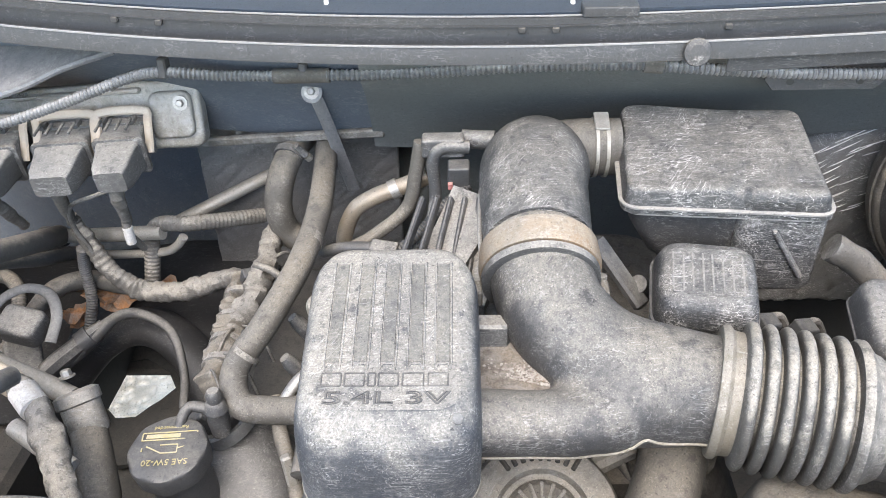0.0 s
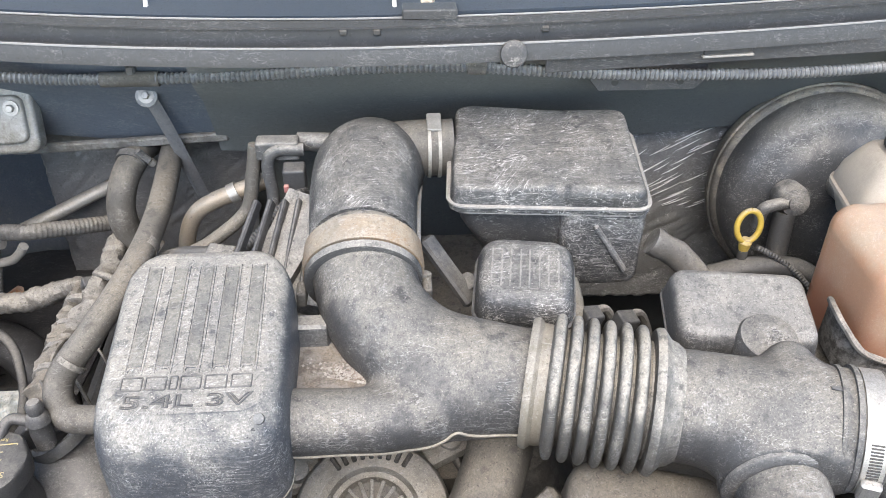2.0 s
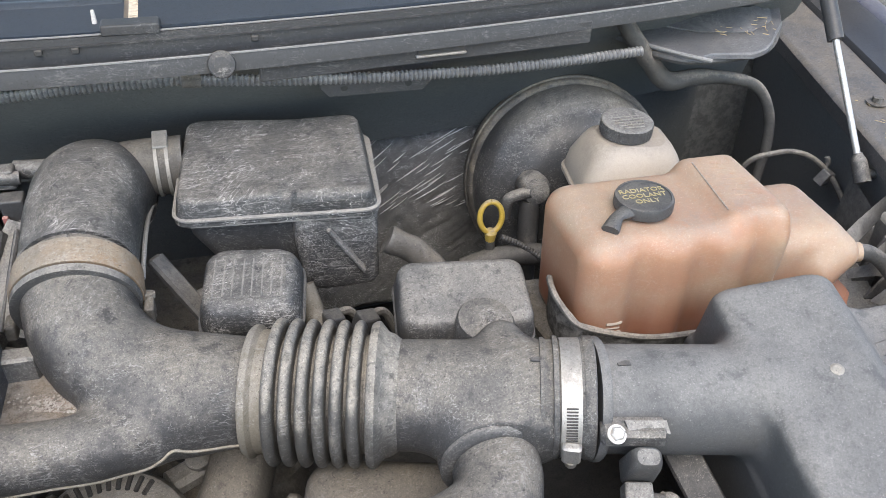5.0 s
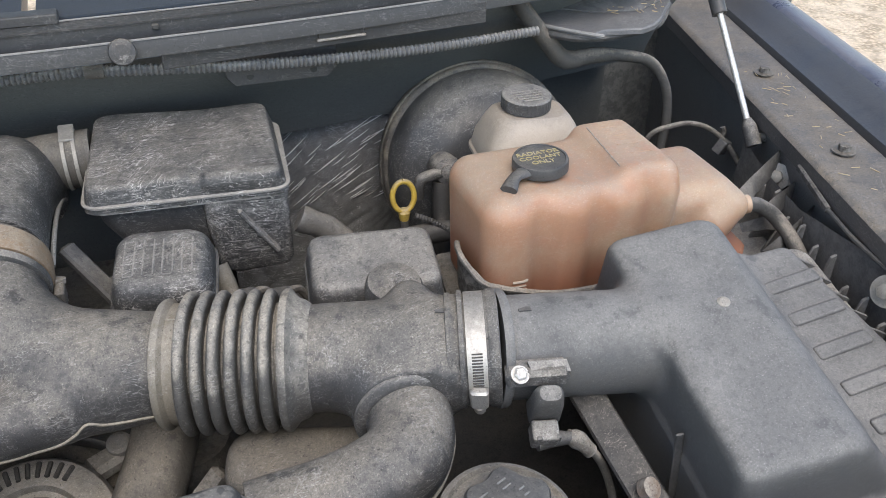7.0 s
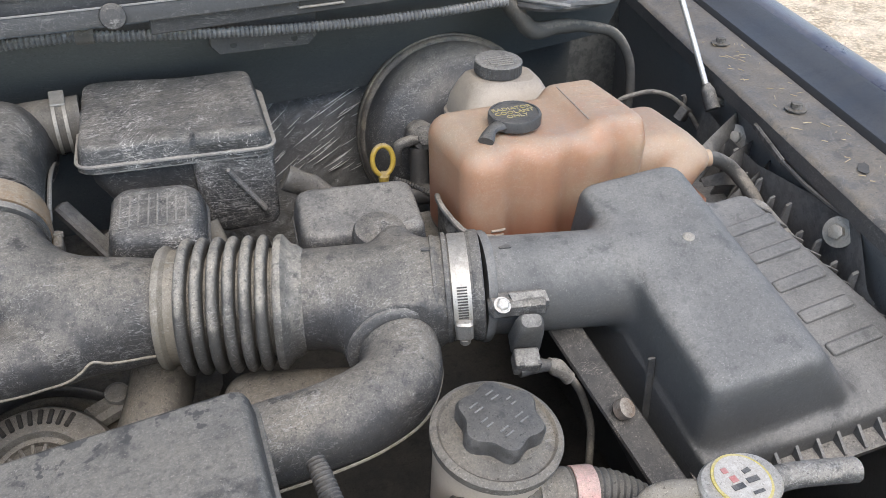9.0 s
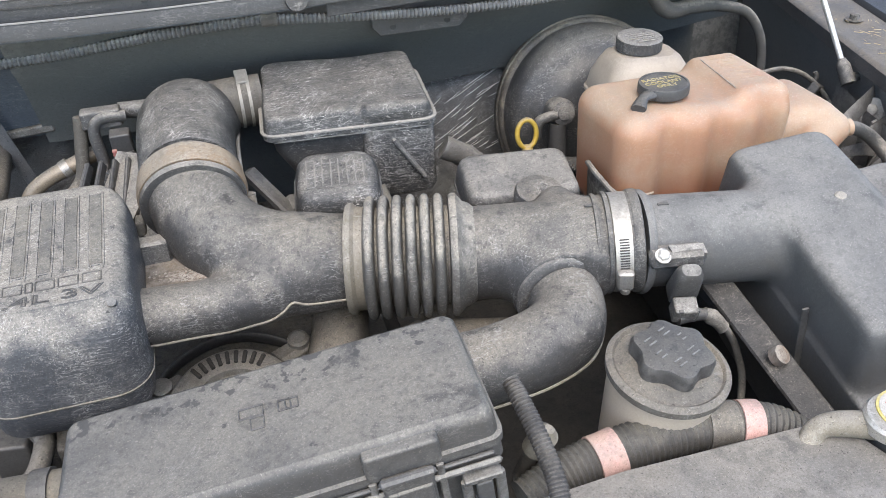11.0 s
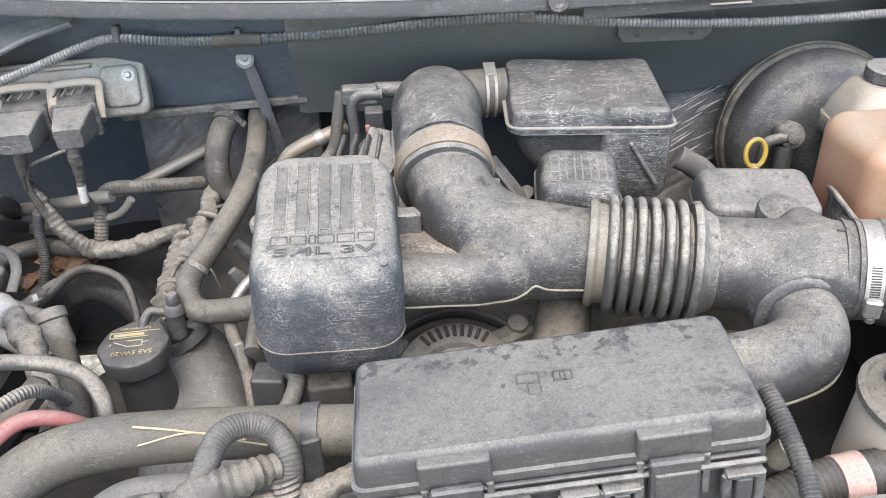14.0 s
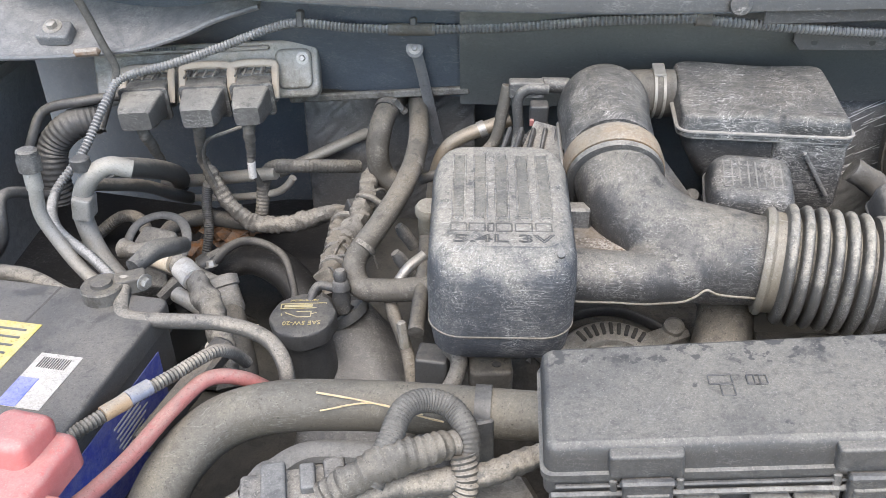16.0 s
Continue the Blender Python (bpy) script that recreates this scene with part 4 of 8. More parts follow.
part("boot", tube([(0.558, 0.362, 0.936), (0.574, 0.361, 0.936), (0.592, 0.360, 0.932)], [0.0085, 0.0080, 0.006], n=12), rubber_clean, sens)
part("wire", tube([(0.588, 0.362, 0.934), (0.606, 0.357, 0.922), (0.622, 0.351, 0.900), (0.632, 0.345, 0.873), (0.634, 0.335, 0.850), (0.628, 0.32, 0.81)], 0.0042, n=10), rubber, sens)
part("tape_wrap", tube([(0.590, 0.3615, 0.933), (0.600, 0.359, 0.927), (0.613, 0.3545, 0.914)], [0.0065, 0.0085, 0.0068], n=14, lumps=0.5), tape, sens, "frayed grey tape wrap")

# ---- air cleaner ----
air = thing("air_cleaner", (0.77, 0.35, 0.80), "grey-black plastic air cleaner housing with a raised top", "air filter box")
an = Vector((-0.1333, -0.2144, 1.0)).normalized()
axx = (Vector((1, -0.05, 0)) - an * an.dot(Vector((1, -0.05, 0)))).normalized()
ayy = an.cross(axx)
MA = Matrix(((axx.x, ayy.x, an.x, 0.745), (axx.y, ayy.y, an.y, 0.366), (axx.z, ayy.z, an.z, 1.0157), (0, 0, 0, 1)))


def air_lid(P):
    """The raised duct, the low filter lid and the meter tube, moulded as one shell."""
    q = (P - np.array(MA.translation)) @ np.array(MA.to_3x3())
    u, v, w = q.T
    raised = carve(w, (u - 0.058 + 0.66 * w) / 1.2, 0.016)
    raised = carve(carve(raised, -u - 0.058 + 0.06 * w, 0.017), carve(-v - 0.142 + 0.14 * w, v - 0.142 + 0.05 * w, 0.01), 0.018)
    low = carve(carve(w + 0.090, u - 0.203 + 0.16 * v, 0.012), carve(-v - 0.160 + 0.1 * w, v - 0.143, 0.01), 0.012)
    low = np.maximum(low, -u - 0.060)
    for i in range(5):
        y = 0.088 - i * 0.045
        scoop = near_path(P, [MA @ Vector((0.098, y - 0.022, -0.086)), MA @ Vector((0.130, y - 0.023, -0.089))], [0.017, 0.005], 1)
        raised = carve(raised, -scoop, 0.012)
    d = melt(raised, low, 0.016)
    way = np.array((m2 - m1).normalized())
    pipe = np.maximum(near_path(P, [m1 - (m2 - m1) * 0.1, m1, m2], [0.0505, 0.0505, 0.0515], 1), (np.array(m1) - P) @ way)
    d = melt(d, pipe, 0.016)
    return np.maximum(d, 0.835 - P[:, 2])


lid_low = part("lid_shell", blob(air_lid, (0.545, 0.175, 0.825), (0.985, 0.535, 1.075), 0.0038), plastic_air, air, sharp=60)
part("tube_rim", lathe([(0.05, -0.005), (0.0570, -0.005), (0.0578, -0.002), (0.0575, 0.002), (0.0560, 0.004), (0.05, 0.004)], m1, m2 - m1, 56), plastic_air, air)
part("arrow_mark", slab([(-0.006, -0.003), (0.006, -0.003), (0.006, 0.003), (0.001, 0.003), (-0.006, 0.0)], 0, 0.0012, Matrix.Translation(m1 + Vector((0.018, -0.010, 0.0500))) @ Matrix.Rotation(radians(-12), 4, 'Z'), 0.0003), plastic_clean, air)
part("boss", lathe([(0.0150, -0.001), (0.0135, 0.0008), (0.0085, 0.0006), (0.0080, 0.0002), (0.0005, 0.0002)], MA @ Vector((0.013, 0.028, 0.0)), an, 24), plastic_air, air)
part("rivet", lathe([(0.0065, 0.0), (0.0062, 0.0030), (0.0038, 0.0042)], MA @ Vector((0.013, 0.028, 0.0)), an, 16), zinc, air)
for i in range(5):
    y = 0.088 - i * 0.045
    part("rib", pad(0.066, 0.017, 0.0052, 0.004, 0.003, MA @ pose(0.150 + 0.002 * i, y, -0.0905, 0, 0, 4), draft=0.003), plastic_air, lid_low)
part("base", loft([(-0.30, 0.24, 0.22, 0.02, 0.075, 0.0), (-0.122, 0.262, 0.300, 0.02, 0.070, -0.012)], MA, n=5), plastic_clean, air)
part("rim", loft([(-0.124, 0.278, 0.345, 0.022, 0.074, -0.020), (-0.117, 0.278, 0.345, 0.022, 0.074, -0.020)], MA, n=5), plastic, air)
for i in range(13):
    x = -0.055 + i * 0.0235
    part("tooth", slab([(0, 0), (0.044, -0.026), (0.044, -0.032), (0, -0.040)], -0.0016, 0.0016, MA @ pose(x, -0.146, -0.088, 0, 0, -90) @ pose(0, 0, 0, 90, 0, 0), 0.0004), plastic_air, air)
for i in range(11):
    y = -0.15 + i * 0.027
    part("tooth", slab([(0, 0), (0.030, -0.024), (0.030, -0.032), (0, -0.040)], -0.0016, 0.0016, MA @ pose(0.198 - 0.16 * y, y, -0.092, 90, 0, 0), 0.0004), plastic_air, air)
part("side_blade", bar(MA @ Vector((-0.068, -0.062, -0.050)), MA @ Vector((-0.072, -0.085, -0.15)), 0.003, 0.008, 0.001), plastic_clean, air)

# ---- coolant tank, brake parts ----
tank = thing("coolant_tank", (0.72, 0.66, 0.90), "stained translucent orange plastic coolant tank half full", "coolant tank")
def tank_shape(P):
    """A blow-moulded tank: a tall body with three front lobes, a raised step and a low shoulder."""
    q = P.copy()
    k = 1 + 0.22 * np.clip(1.05 - q[:, 2], 0, 0.15)
    q[:, 0] = 0.735 + (q[:, 0] - 0.735) * k
    q[:, 1] = 0.640 + (q[:, 1] - 0.640) * k
    d = near_box(q, (0.584, 0.551, 0.905), (0.822, 0.694, 1.066), 0.028)
    step = near_box(q, (0.742, 0.562, 1.0), (0.818, 0.695, 1.0775), 0.016)
    shoulder = near_box(q, (0.78, 0.578, 0.905), (0.928, 0.705, 1.026), 0.028)
    knob = near_path(P, [(0.895, 0.592, 0.975), (0.916, 0.588, 0.990)], [0.030, 0.021], 1)
    d = melt(melt(melt(d, step, 0.016), shoulder, 0.016), knob, 0.014)
    for x in (0.650, 0.717, 0.784):
        d = carve(d, -near_path(P, [(x + 0.004, 0.556, 0.90), (x, 0.544, 1.030), (x, 0.553, 1.078)], [0.014, 0.014, 0.011], 3), 0.014)
    return d


tank_ob = part("body", blob(tank_shape, (0.57, 0.535, 0.895), (0.955, 0.72, 1.09), 0.0036), coolant, tank, sharp=80)
part("print", merge(*[bar((0.768 + (i % 2) * .002, 0.668 - i * 0.011, 1.0780), (0.798 - (i % 3) * .004, 0.665 - i * 0.011, 1.0780), 0.0016, 0.0006, 0.0002) for i in range(7)]), coolant, tank_ob, "faded unreadable moulded writing")
part("seam", bar((0.756, 0.674, 1.0780), (0.747, 0.580, 1.0765), 0.0016, 0.0008, 0.0003), rust, tank_ob)
ctr = Vector((0.668, 0.613, 1.068))
part("neck", lathe([(0.022, -0.012), (0.022, 0.010), (0.018, 0.010)], ctr, (-0.04, -0.02, 1), 24), coolant, tank)
ccap = part("cap", lathe([(0.029, 0.002), (0.031, 0.004), (0.031, 0.013), (0.030, 0.0155), (0.0275, 0.016), (0.027, 0.0148), (0.0005, 0.0148)], ctr, (-0.04, -0.02, 1), 48), plastic_clean, tank, "black screw cap with yellow writing")
cm = Matrix.Translation(ctr) @ turn_to((-0.04, -0.02, 1))
cap_turn = -math.atan2((cm.to_3x3() @ Vector((1, 0, 0))).y, (cm.to_3x3() @ Vector((1, 0, 0))).x)
cm = cm @ Matrix.Rotation(cap_turn + radians(-4), 4, 'Z')
for i, wd in enumerate(("RADIATOR", "COOLANT", "ONLY")):
    part("lettering", words(wd, 0.0098, cm @ Matrix.Translation((0, 0.0105 - i * 0.0098, 0.0152)), 0.0003), yellow_ink, ccap, "yellow printed words")
part("tether", tube([ctr + Vector((-0.024, -0.014, 0.008)), ctr + Vector((-0.040, -0.022, 0.008)), ctr + Vector((-0.052, -0.034, 0.002))], [0.006, 0.0045, 0.006], n=10, flat=1.6), plastic_clean, tank)
part("base_rim", slab([(0.585, 0.715), (0.572, 0.64), (0.582, 0.575), (0.62, 0.548), (0.75, 0.540), (0.90, 0.545), (0.950, 0.575), (0.965, 0.66), (0.90, 0.715), (0.75, 0.715)], 0.894, 0.908), rubber_tan, tank, "dusty black tray rim")
part("base_flange", slab([(0.905, 0.565), (0.940, 0.572), (0.957, 0.590), (0.961, 0.620), (0.955, 0.660), (0.93, 0.69), (0.88, 0.69), (0.87, 0.60)], 0.9120, 0.9255, bev=0.004), coolant, tank, "pale moulded foot of the tank")
for i in range(4):
    z = 0.968 - i * 0.0062
    line = laid_on(tank_shape, [(0.616, 0.54, z), (0.626, 0.54, z - 0.0008), (0.637 - 0.003 * (i % 2), 0.54, z - 0.0016)], 0.0004)
    part("raised_mark", tube(line, (0.0016, 0.0010, 0.0018, 0.0009)[i], n=6, steps=2), brake_white, tank_ob, "pale raised unreadable mark")
lip = [(0.574, 0.615, 0.990), (0.567, 0.592, 0.996), (0.568, 0.570, 0.992), (0.582, 0.550, 0.977), (0.617, 0.541, 0.966), (0.663, 0.538, 0.954), (0.713, 0.538, 0.950), (0.770, 0.540, 0.948)]
part("tray_lip", merge(tube(lip, 0.0036, n=8), sheet(lip, [(x + 0.004, y + 0.004, z - 0.055) for x, y, z in lip], (0.003, 0.003, 0))), rubber, tank, "dusty black tray lip round the foot")
part("port", tube([(0.91, 0.590, 0.988), (0.940, 0.584, 0.990)], 0.0115, n=14), coolant, tank)
solo("overflow_hose", tube([(0.932, 0.586, 0.990), (0.965, 0.592, 0.978), (0.995, 0.585, 0.955), (1.005, 0.545, 0.925), (0.995, 0.50, 0.89)], 0.0095, n=14), rubber, (0.975, 0.58, 0.97), "black rubber overflow hose from the tank", "hose")

bc = Vector((0.738, 0.942, 0.896))
bax2 = Vector((-0.10, -1, 0.22)).normalized()
boos = thing("brake_booster", bc, "black round brake booster with peeling dusty rim", "brake booster")
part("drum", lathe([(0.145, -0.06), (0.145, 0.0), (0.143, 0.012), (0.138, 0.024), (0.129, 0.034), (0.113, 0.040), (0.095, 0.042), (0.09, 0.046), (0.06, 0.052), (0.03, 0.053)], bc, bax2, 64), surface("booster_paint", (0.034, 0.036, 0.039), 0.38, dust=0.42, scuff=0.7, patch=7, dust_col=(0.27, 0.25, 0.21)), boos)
# The tan dust colour on upward faces also paints the rim's top light.
part("rim", lathe([(0.137, -0.050), (0.150, -0.046), (0.1545, -0.030), (0.1545, -0.018), (0.1520, -0.016), (0.1520, -0.011), (0.1500, -0.007), (0.146, -0.004), (0.140, -0.003)], bc, bax2, 64), surface("peeling_rim", (0.045, 0.043, 0.040), 0.55, dust=0.55, patch=16, dust_col=(0.34, 0.29, 0.215), scuff=0.5), boos, "peeling rim, tan dust and top light on its upper side")
vc = Vector((0.652, 0.866, 0.940))
part("check_valve", lathe([(0.022, -0.02), (0.022, 0.004), (0.018, 0.010), (0.018, 0.014), (0.010, 0.015), (0.010, 0.02)], vc, (-0.1, -1, 0.3), 24), plastic, boos)
part("valve_pipe", tube([vc + Vector((0, -0.006, 0)), vc + Vector((-0.03, -0.012, 0.0)), vc + Vector((-0.043, -0.014, -0.006)), vc + Vector((-0.046, -0.014, -0.03))], 0.0085, n=12), plastic, boos)
solo("vacuum_hose", tube([(0.645, 0.862, 0.925), (0.643, 0.852, 0.885), (0.636, 0.83, 0.83), (0.62, 0.80, 0.76)], 0.014, n=14), rubber_clean, (0.645, 0.85, 0.88), "black rubber vacuum hose of the booster", "hose")

mast = thing("brake_fluid_tank", (0.735, 0.79, 0.96), "stained white plastic brake fluid tank with ribbed black cap", "brake fluid tank")
mm = pose(0.738, 0.785, 0.955, -2, 0, -8)
part("body", loft([(0, 0.11, 0.10, 0.02), (0.035, 0.135, 0.12, 0.025), (0.045, 0.135, 0.12, 0.025), (0.062, 0.128, 0.112, 0.024), (0.085, 0.108, 0.09, 0.022), (0.095, 0.095, 0.078, 0.02), (0.099, 0.08, 0.065, 0.02)], mm, 6), brake_white, mast)
part("flange", loft([(0.033, 0.136, 0.121, 0.025), (0.034, 0.142, 0.127, 0.027), (0.039, 0.142, 0.127, 0.027), (0.040, 0.136, 0.121, 0.025)], mm, 6), brake_white, mast)
capc = Vector((0.733, 0.792, 1.055))
part("neck", lathe([(0.027, -0.01), (0.027, 0.004), (0.02, 0.004)], capc, (0, -0.05, 1), 28), brake_white, mast)
bcap = part("cap", lathe([(0.031, 0.002), (0.032, 0.003), (0.032, 0.018), (0.0305, 0.0195), (0.0, 0.0195)], capc, (0, -0.05, 1), 72, wave=(36, 0.015, 0.0315)), plastic, mast, "ribbed black cap with raised bars")
for i in range(7):
    part("raised_bar", bar(capc + Vector((-0.022 + abs(i - 3) * .003, -0.021 + i * 0.007, 0.0195)), capc + Vector((0.022 - abs(i - 3) * .003, -0.021 + i * 0.007, 0.0195)), 0.0022, 0.0014, 0.0003), zinc, bcap)
for i in range(5):
    part("raised_bar", bar(capc + Vector((-0.016 + i * 0.008, -0.020 + abs(i - 2) * .003, 0.0197)), capc + Vector((-0.016 + i * 0.008, 0.020 - abs(i - 2) * .003, 0.0197)), 0.0014, 0.0010, 0.0003), zinc, bcap)
part("cylinder", tube([(0.735, 0.95, 0.93), (0.735, 0.86, 0.945), (0.735, 0.70, 0.94)], 0.022, n=18), alu, mast)

dip = thing("oil_dipstick", (0.571, 0.80, 0.86), "yellow plastic dipstick ring on a dark tube", "dipstick")
ring = [Vector((0.571 + 0.0150 * math.sin(2 * math.pi * i / 20), 0.806 + 0.004 * math.cos(2 * math.pi * i / 20), 0.944 + 0.0205 * math.cos(2 * math.pi * i / 20))) for i in range(21)]
part("ring", tube(ring, 0.0038, n=10, steps=2, flat=1.0), yellow, dip)
part("stem", lathe([(0.005, -0.018), (0.007, -0.006), (0.0085, 0.002), (0.006, 0.006)], (0.571, 0.803, 0.920), (0, 0, 1), 14), yellow, dip)
part("tube", tube([(0.571, 0.803, 0.91), (0.572, 0.800, 0.86), (0.565, 0.79, 0.78)], 0.0065, n=10), rubber_clean, dip)

# ---- boxes behind the duct ----
boxa = thing("resonator_box", (0.305, 0.81, 0.93), "scratched black plastic resonator box with a lipped lid", "resonator box")
lm = Matrix.Translation((0.308, 0.812, 1.03)) @ Matrix.Rotation(radians(-5), 4, 'Z')


def resonator_lid(P):
    """A lid with a flat, slightly sagging top that rises to the back, a low front wall and a notch in its front edge."""
    q = (P - np.array(lm.translation)) @ np.array(lm.to_3x3())
    u, v, w = q.T
    top_ = w - 0.024 - 0.085 * (v + 0.08) + 0.0025 * np.sin(34 * u + 1.0) * np.sin(30 * v)
    sides = carve(u - 0.1095 + 0.30 * w, -u - 0.1095 + 0.16 * w, 0.004)
    ends = carve(-v - 0.081 + 0.28 * w, v - 0.086 + 0.10 * w, 0.004)
    d = carve(carve(sides, ends, 0.016), top_, 0.006)
    notch = near_path(P, [lm @ Vector((0.008, -0.098, 0.020)), lm @ Vector((0.010, -0.058, 0.036))], [0.012, 0.007], 1)
    swell = near_path(P, [lm @ Vector((0.026, -0.070, 0.014)), lm @ Vector((0.092, -0.068, 0.013))], [0.012, 0.011], 1)
    d = carve(melt(d, swell, 0.006), -notch, 0.005)
    return np.maximum(d, -w - 0.006)


lid = blob(resonator_lid, (0.18, 0.705, 1.018), (0.435, 0.915, 1.075), 0.0028)
lid_a = part("lid", lid, plastic_scuffed, boxa, sharp=60)
for zl, gl in ((0.002, 0.0), (-0.0065, -0.0055)):
    edge_ = loft([(zl - 0.0012, 0.222 + gl, 0.163 + gl, 0.02), (zl - 0.0007, 0.2262 + gl, 0.1672 + gl, 0.021), (zl + 0.0012, 0.2262 + gl, 0.1672 + gl, 0.021), (zl + 0.0022, 0.222 + gl, 0.163 + gl, 0.02)], lm, 10)
    for v in edge_.verts:
        v.co.z += 0.008 * max(0.0, (v.co.y - 0.77) / 0.12) + (0.006 * math.exp(-((v.co.x - 0.315) / 0.018) ** 2) if v.co.y < 0.76 else 0)
    part("lip", edge_, scraped, lid_a, "whitened scraped lip")
part("body", loft([(-0.10, 0.11, 0.10, 0.02, 0.03, 0.0), (-0.075, 0.17, 0.12, 0.02, 0.012, 0), (-0.03, 0.195, 0.138, 0.02), (-0.005, 0.202, 0.145, 0.02)], lm, 6), plastic, boxa)
part("front_wall", loft([(0.925, 0.070, 0.03, 0.010, 0.372, 0.745), (0.935, 0.086, 0.05, 0.012, 0.368, 0.750), (0.985, 0.094, 0.056, 0.012, 0.364, 0.755), (1.024, 0.096, 0.058, 0.012, 0.363, 0.757)], n=4), plastic_scuffed, boxa, "scraped front wall")
part("brace", bar((0.352, 0.7275, 1.010), (0.392, 0.722, 0.950), 0.010, 0.006, 0.002), plastic, boxa)

boxb = thing("relay_box", (0.262, 0.65, 0.96), "scuffed black plastic relay box with ribbed lid", "relay box")
bm_ = Matrix.Translation((0.264, 0.652, 0.985)) @ Matrix.Rotation(radians(-9), 4, 'Z') @ Matrix.Rotation(radians(12), 4, 'X')
part("body", loft([(-0.05, 0.08, 0.06, 0.015), (-0.01, 0.095, 0.085, 0.018), (0.0, 0.101, 0.096, 0.02), (0.012, 0.100, 0.095, 0.02), (0.026, 0.094, 0.088, 0.02), (0.034, 0.084, 0.077, 0.018), (0.037, 0.07, 0.06, 0.015)], bm_, 6), plastic_scuffed, boxb)
part("rim", loft([(-0.004, 0.098, 0.093, 0.02), (-0.003, 0.106, 0.101, 0.022), (0.001, 0.106, 0.101, 0.022), (0.002, 0.098, 0.093, 0.02)], bm_, 6), plastic_clean, boxb)
for i in range(4):
    x = -0.030 + i * 0.019
    part("raised_rib", merge(*[bar(bm_ @ Vector((x + dx, -0.026, 0.0368)), bm_ @ Vector((x + dx, 0.024, 0.0368)), 0.0022, 0.0016, 0.0005) for dx in (-0.005, 0.005)], bar(bm_ @ Vector((x - 0.005, -0.026, 0.0368)), bm_ @ Vector((x + 0.005, -0.026, 0.0368)), 0.0022, 0.0016, 0.0005)), plastic, boxb)

boxc = thing("vacuum_tank", (0.478, 0.61, 0.95), "dusty black plastic box with a moulded lip", "plastic box")
cm_ = Matrix.Translation((0.474, 0.603, 0.973)) @ Matrix.Rotation(radians(-8), 4, 'Z') @ Matrix.Rotation(radians(8), 4, 'X')
part("body", loft([(-0.04, 0.11, 0.06, 0.012), (-0.002, 0.140, 0.096, 0.016), (0.004, 0.140, 0.096, 0.016), (0.022, 0.136, 0.092, 0.016), (0.029, 0.131, 0.087, 0.015), (0.0325, 0.124, 0.080, 0.013), (0.0338, 0.114, 0.070, 0.011)], cm_, 6), plastic, boxc)
part("rim", loft([(-0.004, 0.138, 0.094, 0.016), (-0.003, 0.1435, 0.0995, 0.017), (-0.001, 0.1435, 0.0995, 0.017), (0.0, 0.138, 0.094, 0.016)], cm_, 6), plastic_clean, boxc)
part("port", lathe([(0.03, -0.02), (0.03, 0.012), (0.027, 0.018), (0.015, 0.021)], (0.482, 0.555, 0.985), (0, -0.2, 1), 28), plastic_duct, boxc)

# ---- power steering reservoir ----
ps = thing("power_steering_tank", (0.48, 0.26, 0.88), "dusty round power steering reservoir with a star-shaped black cap", "fluid reservoir")
pax = (0.05, -0.12, 1)
pc = Vector((0.484, 0.262, 0.972))
part("bowl", lathe([(0.045, -0.10), (0.050, -0.03), (0.052, -0.004)], pc, pax, 40), brake_white, ps)
part("flange", lathe([(0.050, -0.006), (0.0555, -0.004), (0.0560, 0.003), (0.0525, 0.006), (0.0505, 0.0065), (0.048, 0.004), (0.040, 0.006), (0.036, 0.010), (0.02, 0.011)], pc, pax, 48), rubber_tan, ps, "dusty grey flanged top")
pcap = part("cap", lathe([(0.030, 0.008), (0.034, 0.010), (0.0345, 0.022), (0.0325, 0.0255), (0.028, 0.0265), (0.012, 0.0275)], pc, pax, 72, wave=(6, 0.095, 0.0275)), surface("cap_plastic", (0.032, 0.032, 0.033), 0.45, dust=0.3, dust_col=(0.17, 0.16, 0.14)), ps, "star-shaped cap with raised warning marks")
for i, (dx, dy, w) in enumerate(((-0.012, 0.017, 0.010), (0.008, 0.018, 0.009), (-0.016, 0.001, 0.008), (0.016, 0.004, 0.006), (-0.010, -0.015, 0.010), (0.010, -0.013, 0.010))):
    q = Matrix.Translation(pc) @ turn_to(pax)
    part("raised_mark", merge(bar(q @ Vector((dx - w / 2, dy - 0.003, 0.0272)), q @ Vector((dx + w / 2, dy - 0.003, 0.0272)), 0.0016, 0.0016, 0.0003), bar(q @ Vector((dx - w / 2, dy + 0.003, 0.0272)), q @ Vector((dx + w / 2, dy + 0.003, 0.0272)), 0.0016, 0.0016, 0.0003)), plastic_air, pcap)

# ---- fuse box ----
fb = thing("fuse_box", (0.135, 0.245, 0.93), "dusty grey-black fuse box with latches and a hinged lid", "fuse box")
fm = Matrix.Translation((0.137, 0.247, 1.041)) @ Matrix.Rotation(radians(-2.5), 4, 'Z') @ Matrix.Rotation(radians(-7), 4, 'Y') @ Matrix.Rotation(radians(2), 4, 'X')
lid_fb = part("lid", loft([(-0.050, 0.318, 0.122, 0.010), (-0.034, 0.316, 0.120, 0.010), (-0.033, 0.321, 0.125, 0.011), (-0.026, 0.321, 0.125, 0.011), (-0.025, 0.315, 0.119, 0.010), (-0.012, 0.313, 0.117, 0.010), (-0.005, 0.310, 0.114, 0.010), (-0.0015, 0.305, 0.109, 0.009), (0.0, 0.299, 0.103, 0.008)], fm, 5), plastic_fuse, fb)
part("case", loft([(-0.16, 0.28, 0.10, 0.01), (-0.050, 0.308, 0.114, 0.01)], fm, 5), plastic_clean, fb)
